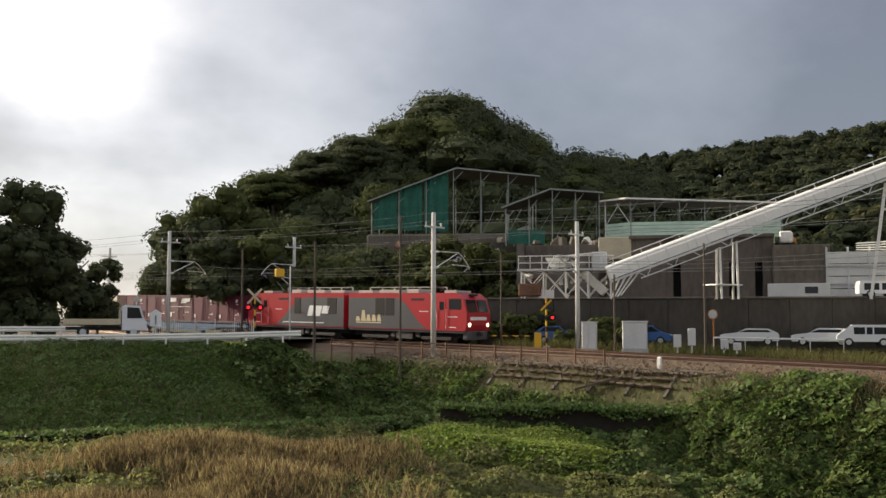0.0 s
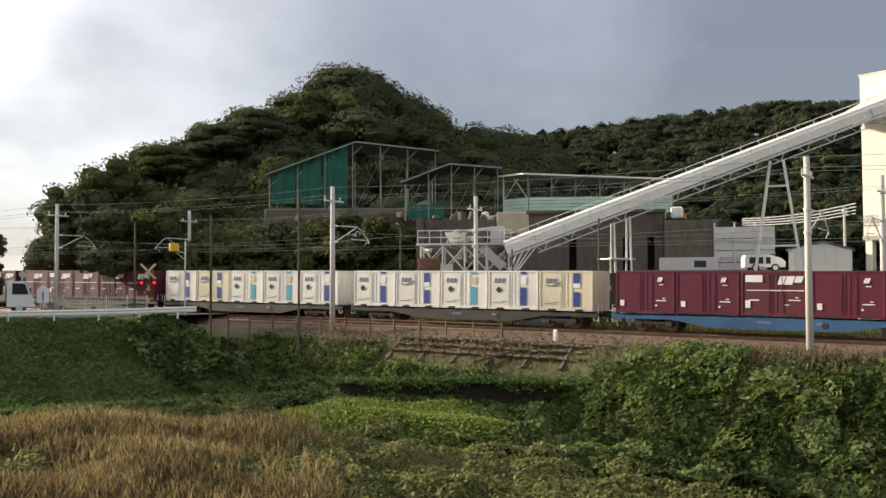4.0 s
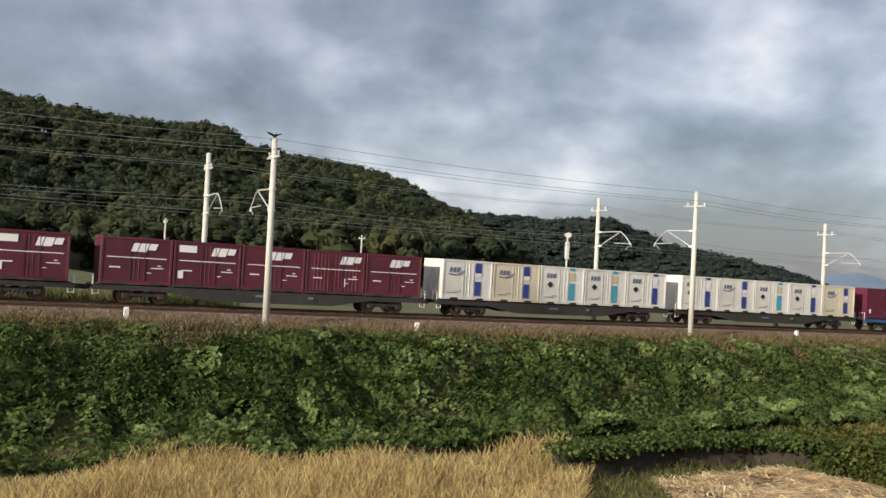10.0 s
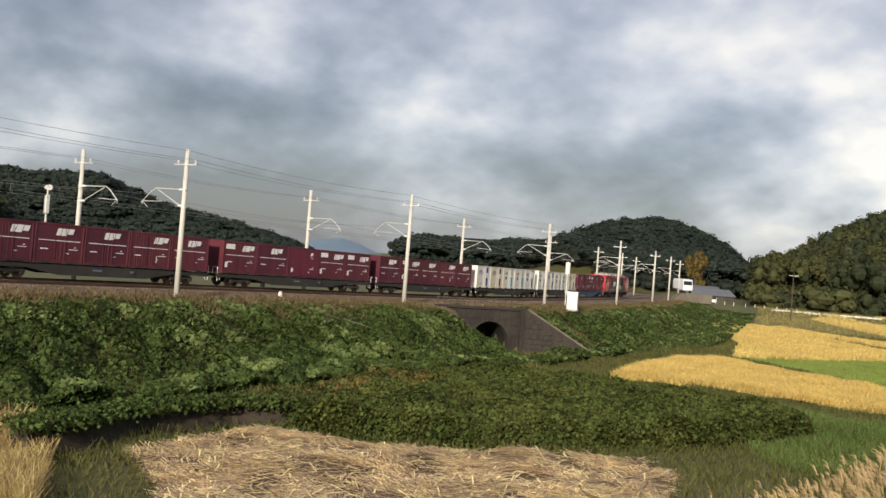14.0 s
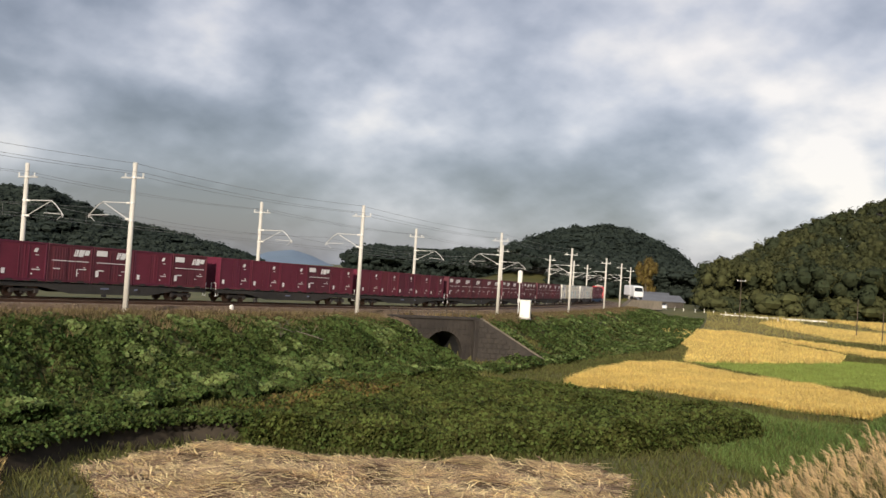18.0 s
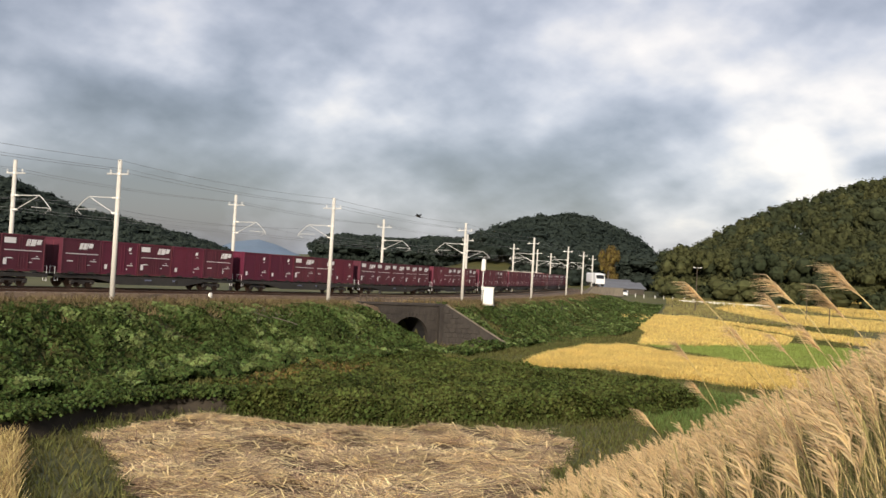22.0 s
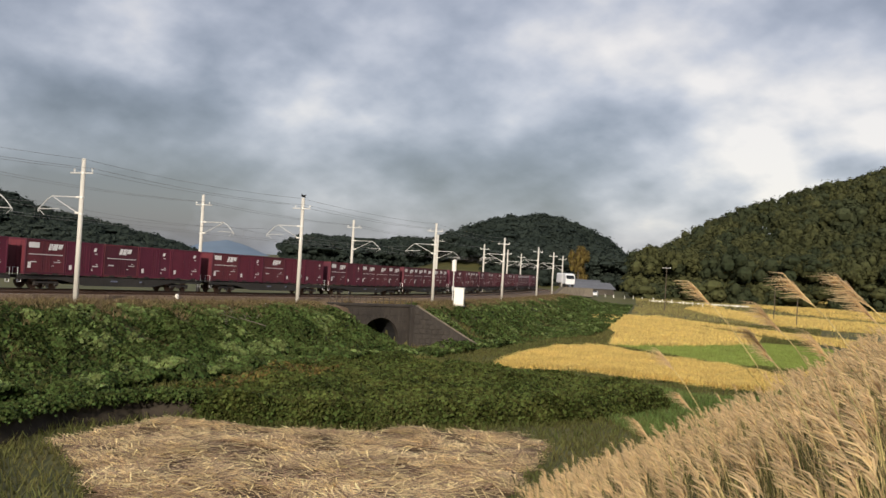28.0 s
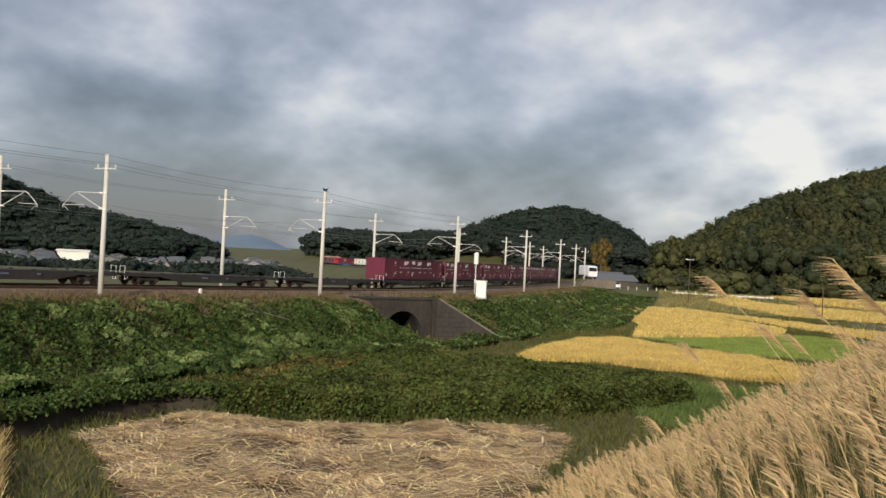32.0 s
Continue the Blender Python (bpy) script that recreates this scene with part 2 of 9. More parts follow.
M = {}
for row in [
    ("grass", dict(col=(0.085, 0.098, 0.028), var=0.35, scale=0.15, fine=2, bump=0.5, dist=0.1, col2=(0.135, 0.122, 0.042))),
    ("grass_blade", dict(lucent=0.4, col=(0.100, 0.130, 0.030), var=0.3, scale=0.12, fine=1.5, col2=(0.175, 0.155, 0.052), island=0.45, bump=0)),
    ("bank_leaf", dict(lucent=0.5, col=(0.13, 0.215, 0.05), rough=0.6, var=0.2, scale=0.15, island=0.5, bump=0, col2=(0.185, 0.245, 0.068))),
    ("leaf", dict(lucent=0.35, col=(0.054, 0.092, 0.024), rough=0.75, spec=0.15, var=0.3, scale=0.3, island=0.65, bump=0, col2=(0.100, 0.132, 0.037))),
    # copy of the leaf, made paler to paint sunlit tufts
    ("lit_leaf", dict(lucent=0.4, col=(0.125, 0.180, 0.055), rough=0.6, spec=0.25, var=0.2, scale=0.5, island=0.5, bump=0, col2=(0.21, 0.26, 0.085))),
    ("reed_leaf", dict(lucent=0.4, col=(0.15, 0.165, 0.055), var=0.3, island=0.5, bump=0, col2=(0.22, 0.20, 0.075))),
    ("hedge_leaf", dict(lucent=0.4, col=(0.066, 0.098, 0.024), rough=0.7, spec=0.15, var=0.3, scale=0.4, island=0.65, bump=0, col2=(0.118, 0.132, 0.034))),
    ("bramble", dict(lucent=0.5, col=(0.19, 0.225, 0.065), spec=0.3, rough=0.6, var=0.2, scale=0.3, island=0.55, bump=0, col2=(0.22, 0.21, 0.075))),
    ("meadow", dict(lucent=0.4, col=(0.17, 0.26, 0.04), rough=0.6, var=0.2, scale=0.3, island=0.4, bump=0, col2=(0.25, 0.31, 0.06))),
    ("soil", dict(col=(0.035, 0.027, 0.018), var=0.4, fine=4, bump=0.5)),
    # cloud shade and blue distance haze put into the leaf colour
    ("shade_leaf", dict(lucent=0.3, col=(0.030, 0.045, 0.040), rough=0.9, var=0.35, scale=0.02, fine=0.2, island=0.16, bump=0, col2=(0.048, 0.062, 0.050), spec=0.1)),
    ("tree_leaf", dict(lucent=0.25, col=(0.072, 0.088, 0.046), rough=0.9, var=0.35, scale=0.05, fine=0.5, island=0.16, bump=0, spec=0.12, col2=(0.100, 0.116, 0.056))),
    ("far_leaf", dict(lucent=0.25, col=(0.036, 0.052, 0.030), rough=0.9, var=0.35, scale=0.02, fine=0.2, island=0.16, bump=0, col2=(0.062, 0.072, 0.036), spec=0.1)),
    ("bamboo_leaf", dict(lucent=0.25, col=(0.052, 0.064, 0.030), rough=0.9, var=0.4, scale=0.06, fine=0.5, island=0.16, bump=0, spec=0.12, col2=(0.098, 0.102, 0.042))),
    ("tree_leaf_b", dict(lucent=0.25, col=(0.078, 0.100, 0.036), rough=0.9, var=0.35, scale=0.08, fine=0.8, island=0.16, bump=0, spec=0.12, col2=(0.118, 0.132, 0.044))),
    ("far_leaf_b", dict(lucent=0.25, col=(0.054, 0.066, 0.031), rough=0.9, var=0.35, scale=0.03, fine=0.3, island=0.16, bump=0, col2=(0.10, 0.102, 0.046), spec=0.1)),
    ("autumn_leaf", dict(lucent=0.4, col=(0.16, 0.115, 0.03), rough=0.7, var=0.25, scale=0.1, fine=1, island=0.4, bump=0)),
    ("bark", dict(col=(0.09, 0.07, 0.05), scale=1, fine=8, bump=0.6)),
    ("dry", dict(lucent=0.4, col=(0.60, 0.445, 0.22), var=0.2, island=0.4, bump=0)),
    ("reed_stem", dict(col=(0.42, 0.32, 0.14), var=0.2, island=0.35, bump=0)),
    ("plume", dict(lucent=0.5, col=(0.68, 0.51, 0.29), var=0.15, island=0.25, bump=0)),
    ("olive_leaf", dict(lucent=0.4, col=(0.29, 0.25, 0.095), var=0.3, island=0.45, bump=0)),
    ("young_rice", dict(lucent=0.4, col=(0.27, 0.34, 0.08), var=0.2, island=0.3, bump=0)),
    ("brown_reed", dict(lucent=0.4, col=(0.22, 0.155, 0.07), var=0.35, scale=0.5, island=0.6, bump=0, col2=(0.36, 0.275, 0.125))),
    ("rice", dict(lucent=0.4, col=(0.70, 0.53, 0.18), var=0.2, scale=0.3, island=0.3, bump=0)),
    ("gold_grass", dict(lucent=0.4, col=(0.50, 0.36, 0.15), var=0.25, scale=0.4, island=0.45, bump=0, col2=(0.60, 0.47, 0.22))),
    ("rice_bed", dict(col=(0.46, 0.34, 0.12), var=0.25, scale=0.3, fine=6, bump=0.8, dist=0.1)),
    ("straw", dict(col=(0.54, 0.37, 0.19), var=0.2, scale=0.35, fine=1.5, island=0.75, bump=0, col2=(0.84, 0.63, 0.36))),
    ("straw_bed", dict(col=(0.125, 0.080, 0.038), var=0.35, scale=0.4, fine=5, bump=0.7, dist=0.08)),
    ("ballast", dict(col=(0.155, 0.103, 0.062), var=0.4, scale=0.5, fine=14, bump=1.0, dist=0.06)),
    ("stone", dict(col=(0.19, 0.14, 0.095), var=0.3, scale=3, fine=20, island=0.45, bump=0.4)),
    ("bank_stem", dict(lucent=0.3, col=(0.10, 0.085, 0.030), var=0.35, scale=0.2, fine=1.2, island=0.45, bump=0, col2=(0.16, 0.115, 0.05))),
    ("dead_grass", dict(col=(0.17, 0.125, 0.06), var=0.3, island=0.4, bump=0)),
    ("rail", dict(col=(0.16, 0.10, 0.07), rough=0.45, metal=0.7, bump=0.2)),
    ("sleeper", dict(col=(0.30, 0.28, 0.25), rand=0.15, bump=0.4)),
    ("concrete", dict(col=(0.40, 0.385, 0.35), var=0.2, scale=0.5, fine=7, bump=0.3)),
    ("pole_concrete", dict(col=(0.56, 0.54, 0.49), var=0.12, scale=0.7, fine=14, bump=0.2, stretch=(1, 1, 0.25))),
    ("dark_concrete", dict(col=(0.072, 0.062, 0.05), var=0.4, scale=0.3, fine=3, bump=0.4, stretch=(1, 1, 0.35))),
    ("bunker_wall", dict(col=(0.115, 0.094, 0.076), var=0.4, scale=0.3, fine=3, bump=0.4, stretch=(1, 1, 0.35))),
    # roof sheet with the shade of its underside put into the colour
    ("shaded_sheet", dict(col=(0.075, 0.062, 0.052), var=0.35, bump=0.2)),
    ("dark_stone", dict(col=(0.024, 0.020, 0.018), var=0.4, scale=0.4, fine=3, bump=0.5, stretch=(1, 1, 0.4), col2=(0.052, 0.043, 0.036))),
    ("shed_steel", dict(col=(0.24, 0.27, 0.25), rough=0.6, metal=0.2, var=0.2, bump=0.1)),
    ("old_concrete", dict(col=(0.135, 0.115, 0.09), var=0.35, scale=0.3, fine=4, bump=0.4, stretch=(1, 1, 0.4))),
    ("white_paint", dict(col=(0.78, 0.76, 0.70), rough=0.5, var=0.06, scale=0.3, fine=5, bump=0.08, stretch=(1, 1, 0.3))),
    ("cream_wall", dict(col=(0.76, 0.73, 0.64), rough=0.7, var=0.07, scale=0.2, fine=3, bump=0.1, stretch=(1, 1, 0.3))),
    ("steel", dict(col=(0.55, 0.56, 0.56), rough=0.45, metal=0.5, var=0.15, bump=0.1)),
    ("galv", dict(col=(0.60, 0.60, 0.58), rough=0.5, metal=0.35, var=0.12, bump=0.1)),
    ("rust", dict(col=(0.17, 0.085, 0.05), var=0.4, bump=0.4)),
    ("wire", dict(col=(0.22, 0.22, 0.22), rough=0.9, bump=0, spec=0.1)),
    ("green_sheet", dict(col=(0.02, 0.12, 0.085), var=0.25, scale=0.8, fine=4, bump=0.3)),
    ("green_panel", dict(col=(0.52, 0.68, 0.55), var=0.2, bump=0.1)),
    ("roof_sheet", dict(col=(0.42, 0.40, 0.36), var=0.2, bump=0.2)),
    ("black", dict(col=(0.012, 0.012, 0.013), bump=0.05, var=0.3)),
    ("under", dict(col=(0.035, 0.030, 0.027), rough=0.75, var=0.4, scale=1.5, bump=0.3)),
    ("wagon_grey", dict(col=(0.040, 0.037, 0.033), rough=0.6, var=0.35, scale=0.8, bump=0.15)),
    ("wagon_blue", dict(col=(0.035, 0.10, 0.21), rough=0.55, var=0.3, bump=0.15)),
    ("maroon", dict(col=(0.118, 0.016, 0.036), rough=0.45, var=0.16, scale=0.7, rand=0.18, bump=0.06)),
    ("maroon_old", dict(col=(0.104, 0.020, 0.032), rough=0.55, var=0.25, scale=0.7, rand=0.2, bump=0.08)),
    ("box_white", dict(col=(0.74, 0.71, 0.63), rough=0.5, var=0.14, scale=0.8, rand=0.08, bump=0.06, col2=(0.80, 0.785, 0.73), stretch=(1, 1, 0.4))),
    ("box_cream", dict(col=(0.68, 0.60, 0.45), rough=0.55, var=0.16, scale=0.6, bump=0.06, col2=(0.74, 0.67, 0.50), stretch=(1, 1, 0.4))),
    ("mark_white", dict(col=(0.80, 0.79, 0.78), rough=0.5, var=0.06, bump=0)),
    ("mark_blue", dict(col=(0.035, 0.055, 0.25), rough=0.5, var=0.15, bump=0)),
    ("mark_cyan", dict(col=(0.06, 0.34, 0.48), rough=0.5, var=0.15, bump=0)),
    ("mark_grey", dict(col=(0.16, 0.18, 0.26), rough=0.5, var=0.15, bump=0)),
    ("mark_gold", dict(col=(0.60, 0.50, 0.30), rough=0.5, var=0.1, bump=0)),
    ("mark_black", dict(col=(0.02, 0.02, 0.02), rough=0.5, var=0.1, bump=0)),
    ("loco_red", dict(col=(0.42, 0.028, 0.035), rough=0.35, var=0.10, scale=0.6, bump=0.03)),
    ("loco_grey", dict(col=(0.085, 0.085, 0.092), rough=0.4, var=0.12, scale=0.6, bump=0.03)),
    ("glass", dict(col=(0.018, 0.021, 0.025), rough=0.12, var=0.1, bump=0, spec=0.3)),
    ("lamp_lit", dict(col=(1.0, 0.85, 0.6), var=0, bump=0, emit=3.0)),
    ("lamp_red", dict(col=(0.9, 0.02, 0.03), var=0, bump=0, emit=0.9)),
    ("yellow", dict(col=(0.75, 0.42, 0.02), rough=0.5, var=0.1, bump=0)),
    ("orange", dict(col=(0.55, 0.20, 0.03), rough=0.5, var=0.1, bump=0.1)),
    ("asphalt", dict(col=(0.075, 0.073, 0.070), var=0.25, scale=0.5, fine=15, bump=0.4)),
    ("car_white", dict(col=(0.72, 0.73, 0.75), rough=0.25, var=0.04, bump=0)),
    ("car_blue", dict(col=(0.05, 0.14, 0.36), rough=0.3, var=0.1, bump=0)),
    ("car_silver", dict(col=(0.40, 0.42, 0.45), rough=0.3, metal=0.3, var=0.05, bump=0)),
    ("tyre", dict(col=(0.02, 0.02, 0.02), bump=0.1)),
    ("roof_tile", dict(col=(0.10, 0.105, 0.115), rough=0.5, var=0.25, bump=0.2, rand=0.3)),
    ("house_wall", dict(col=(0.22, 0.215, 0.21), var=0.12, rand=0.25, bump=0.1)),
    ("canvas", dict(col=(0.55, 0.47, 0.33), var=0.2, bump=0.3)),
    # air haze put into the hill's pale blue base colour
    ("haze_hill", dict(col=(0.15, 0.21, 0.28), var=0.12, scale=0.01, fine=0.1, bump=0)),
]:
    M[row[0]] = mat(row[0], **row[1])

# ---------------------------------------------------------------- mesh tools


class MB:
    """Gathers faces of one mesh."""

    def __init__(self):
        self.v, self.f = [], []

    def add(self, pts, faces):
        k = len(self.v)
        self.v += [tuple(p) for p in pts]
        self.f += [tuple(i + k for i in f) for f in faces]
        return self

    def box(self, c, s, ch=0.0, m=None):
        hx, hy, hz = s[0] / 2, s[1] / 2, s[2] / 2
        ch = min(ch, hx * 0.9, hy * 0.9, hz * 0.9)
        pts, faces = [], []
        if ch <= 0:
            for z, y, x in itertools.product((-1, 1), repeat=3):
                pts.append(Vector((x * hx, y * hy, z * hz)))
            faces = [(0, 2, 3, 1), (4, 5, 7, 6), (0, 1, 5, 4), (2, 6, 7, 3), (0, 4, 6, 2), (1, 3, 7, 5)]
        else:
            ix = {}
            for z, y, x in itertools.product((-1, 1), repeat=3):
                for ax in range(3):
                    p = [x * (hx - ch), y * (hy - ch), z * (hz - ch)]
                    p[ax] = (x, y, z)[ax] * (hx, hy, hz)[ax]
                    ix[x, y, z, ax] = len(pts)
                    pts.append(Vector(p))
            for ax in range(3):
                b, cc = [q for q in range(3) if q != ax]
                for sg in (-1, 1):
                    loop = []
                    for u, w in ((-1, -1), (1, -1), (1, 1), (-1, 1)):
                        k = [0, 0, 0]
                        k[ax], k[b], k[cc] = sg, u, w
                        loop.append(ix[(*k, ax)])
                    faces.append(tuple(loop if (sg > 0) == (ax != 1) else loop[::-1]))
                for u, w in itertools.product((-1, 1), repeat=2):
                    k0, k1 = [0, 0, 0], [0, 0, 0]
                    k0[ax], k0[b], k0[cc] = -1, u, w
                    k1[ax], k1[b], k1[cc] = 1, u, w
                    faces.append((ix[(*k0, b)], ix[(*k1, b)], ix[(*k1, cc)], ix[(*k0, cc)]))
            for z, y, x in itertools.product((-1, 1), repeat=3):
                faces.append(tuple(ix[x, y, z, a] for a in range(3)))
        o = Vector(c)
        pts = [(m @ p if m else p) + o for p in pts]
        return self.add(pts, faces)

    def cyl(self, p0, p1, r0, r1=None, n=8, cap=True):
        r1 = r0 if r1 is None else r1
        p0, p1 = Vector(p0), Vector(p1)
        d = (p1 - p0).normalized()
        a = d.orthogonal().normalized()
        b = d.cross(a)
        pts = []
        for p, r in ((p0, r0), (p1, r1)):
            for i in range(n):
                t = 2 * math.pi * i / n
                pts.append(p + a * (math.cos(t) * r) + b * (math.sin(t) * r))
        faces = [(i, (i + 1) % n, n + (i + 1) % n, n + i) for i in range(n)]
        if cap:
            faces += [tuple(range(n))[::-1], tuple(range(n, 2 * n))]
        return self.add(pts, faces)

    def tube(self, pts, r, n=4):
        """A bent round bar through the points, in one piece."""
        pts = [Vector(p) for p in pts]
        V, F = [], []
        for i, p in enumerate(pts):
            d = (pts[min(i + 1, len(pts) - 1)] - pts[max(i - 1, 0)]).normalized()
            a = d.cross(Vector((0, 0, 1) if abs(d.z) < 0.9 else (1, 0, 0))).normalized()
            b = d.cross(a)
            V += [p + a * (r * math.cos(k * 2 * math.pi / n)) + b * (r * math.sin(k * 2 * math.pi / n)) for k in range(n)]
        for i in range(len(pts) - 1):
            F += [(i * n + k, i * n + (k + 1) % n, (i + 1) * n + (k + 1) % n, (i + 1) * n + k) for k in range(n)]
        F += [tuple(range(n))[::-1], tuple((len(pts) - 1) * n + k for k in range(n))]
        return self.add(V, F)

    def beam(self, a, b, w, h=None):
        """A square bar from a to b."""
        a, b = Vector(a), Vector(b)
        d = b - a
        q = d.to_track_quat("X", "Z").to_matrix()
        return self.box((a + b) / 2, (d.length, w, h or w), 0, q)

    def prism(self, poly, o, u, w, n, depth):
        """A flat outline poly in the plane (u, w) at o, given depth along n."""
        o, u, w, n = Vector(o), Vector(u), Vector(w), Vector(n)
        k = len(poly)
        pts = [o + u * a + w * b for a, b in poly] + [o + u * a + w * b + n * depth for a, b in poly]
        faces = [tuple(range(k))[::-1], tuple(range(k, 2 * k))] + [(i, (i + 1) % k, k + (i + 1) % k, k + i) for i in range(k)]
        return self.add(pts, faces)

    def mesh(self, name):
        me = bpy.data.meshes.new(name)
        me.from_pydata(self.v, [], self.f)
        bm = bmesh.new()
        bm.from_mesh(me)
        bmesh.ops.recalc_face_normals(bm, faces=bm.faces)
        bm.to_mesh(me)
        bm.free()
        return me


def part(name, mb, material, parent, label="", smooth=False):
    me = mb.mesh(name) if isinstance(mb, MB) else mb
    if material and not me.materials:
        me.materials.append(M[material])
    if smooth:
        me.polygons.foreach_set("use_smooth", [True] * len(me.polygons))
    ob = new(name, me)
    ob.parent = parent
    if label:
        ob["label"] = label
    return ob


def thing(name, at, rz=0.0, label="", category="", group="", kind=""):
    ob = new(name)
    ob.empty_display_size = 0.2
    ob.matrix_basis = at if isinstance(at, Matrix) else pose(at[0], at[1], at[2], 0, 0, rz)
    return tagged(ob, label, category, group, kind)


def solid(name, mb, material, label="", category="", group="", kind="", at=None, smooth=False):
    ob = part(name, mb, material, None, "", smooth)
    if at is not None:
        ob.matrix_basis = at if isinstance(at, Matrix) else pose(*at)
    return tagged(ob, label, category, group, kind)


def flat_mesh(name, V, k, material):
    """One mesh out of many separate faces of k corners: V has the shape (n, k, 3)."""
    V = np.asarray(V, np.float32).reshape(-1, k, 3)
    n = len(V)
    me = bpy.data.meshes.new(name)
    me.vertices.add(n * k)
    me.vertices.foreach_set("co", V.ravel())
    me.loops.add(n * k)
    me.loops.foreach_set("vertex_index", np.arange(n * k, dtype=np.int32))
    me.polygons.add(n)
    me.polygons.foreach_set("loop_start", np.arange(n, dtype=np.int32) * k)
    me.update(calc_edges=True)
    me.materials.append(M[material])
    return me


def grid_mesh(name, G, material, closed=False):
    """A sheet from a grid of points (a, b, 3)."""
    a, b, _ = G.shape
    idx = np.arange(a * b, dtype=np.int32).reshape(a, b)
    if closed:
        idx = np.concatenate([idx, idx[:1]], 0)
    q = np.stack([idx[:-1, :-1], idx[1:, :-1], idx[1:, 1:], idx[:-1, 1:]], -1).reshape(-1, 4)
    me = bpy.data.meshes.new(name)
    me.vertices.add(a * b)
    me.vertices.foreach_set("co", G.astype(np.float32).ravel())
    me.loops.add(q.size)
    me.loops.foreach_set("vertex_index", q.ravel())
    me.polygons.add(len(q))
    me.polygons.foreach_set("loop_start", np.arange(len(q), dtype=np.int32) * 4)
    me.polygons.foreach_set("use_smooth", np.ones(len(q), bool))
    me.update(calc_edges=True)
    me.materials.append(M[material])
    return me


rng = np.random.default_rng(7)

# ---------------------------------------------------------------- the line of the track
# near faces of the loads run along this line; offsets to the viewer's side are positive
LINE = [(-18.0, 213.7), (-3.6, 169.8), (11.8, 126.1), (28.3, 82.2), (45.3, 37.0), (53.3, 13.4), (60.7, -10.6), (69.5, -35.1), (77.3, -58.9),
        (86.5, -82.1), (97.5, -104.6), (109.5, -126.5), (121.9, -148.3), (134.8, -169.7), (148.3, -190.7), (163.5, -209.5), (181.0, -224.5), (201.0, -236.0), (224.0, -244.0)]


def spline():
    P = [Vector((*p, 0)) for p in LINE]
    P = [P[0] + (P[0] - P[1]).normalized() * 320, *P, P[-1] + (P[-1] - P[-2]).normalized() * 230]
    P = [P[0] * 2 - P[1], *P, P[-1] * 2 - P[-2]]
    out = []
    for a, b, c, d in zip(P[:-3], P[1:-2], P[2:-1], P[3:]):
        k = max(2, int((c - b).length / 1.0))
        for i in range(k):
            t = i / k
            out.append(0.5 * ((2 * b) + (c - a) * t + (2 * a - 5 * b + 4 * c - d) * t * t + (3 * b - a - 3 * c + d) * t ** 3))
    return np.array([p[:2] for p in out])


TP = spline()
TA = np.concatenate([[0], np.cumsum(np.hypot(*np.diff(TP, axis=0).T))])
TA -= TA[np.argmin((TP[:, 0] - 55.0) ** 2 + (TP[:, 1] - 8.6) ** 2)] - 10.0
TH = np.unwrap(np.arctan2(np.gradient(TP[:, 0]), np.gradient(TP[:, 1])))


def rail_z(a):
    a = np.asarray(a, float)
    return 6.3 - 0.0155 * np.clip(a, -90, 100) - 0.0085 * np.clip(a - 100, 0, 400) - 0.004 * np.clip(a + 90, -400, 0)


def on_line(a, n=0.0, dz=0.0):
    """The place a metres along the line, n metres to the viewer's side, dz over the rail."""
    x, y, h = np.interp(a, TA, TP[:, 0]), np.interp(a, TA, TP[:, 1]), np.interp(a, TA, TH)
    return Vector((x + n * math.cos(h), y - n * math.sin(h), float(rail_z(a)) + dz))


def along(a, n=0.0, dz=0.0):
    """A pose on the line: x runs with the trains, z up."""
    h = float(np.interp(a, TA, TH))
    slope = float(rail_z(a + 1) - rail_z(a - 1)) / 2
    p = on_line(a, n, dz)
    return Matrix.Translation(p) @ Euler((0, -math.atan(slope), math.pi / 2 - h)).to_matrix().to_4x4()


def line_frame(x, y):
    """Along and offset of many points."""
    x, y = np.ravel(x), np.ravel(y)
    sx, sy = TP[::3], TA[::3]
    sh = TH[::3]
    A, Nn = np.empty(len(x)), np.empty(len(x))
    for k in range(0, len(x), 4000):
        d2 = (x[k:k + 4000, None] - sx[None, :, 0]) ** 2 + (y[k:k + 4000, None] - sx[None, :, 1]) ** 2
        i = d2.argmin(1)
        ex, ey = x[k:k + 4000] - sx[i, 0], y[k:k + 4000] - sx[i, 1]
        A[k:k + 4000] = sy[i] + ex * np.sin(sh[i]) + ey * np.cos(sh[i])
        Nn[k:k + 4000] = ex * np.cos(sh[i]) - ey * np.sin(sh[i])
    return A, Nn


def smooth(t):
    t = np.clip(t, 0, 1)
    return t * t * (3 - 2 * t)


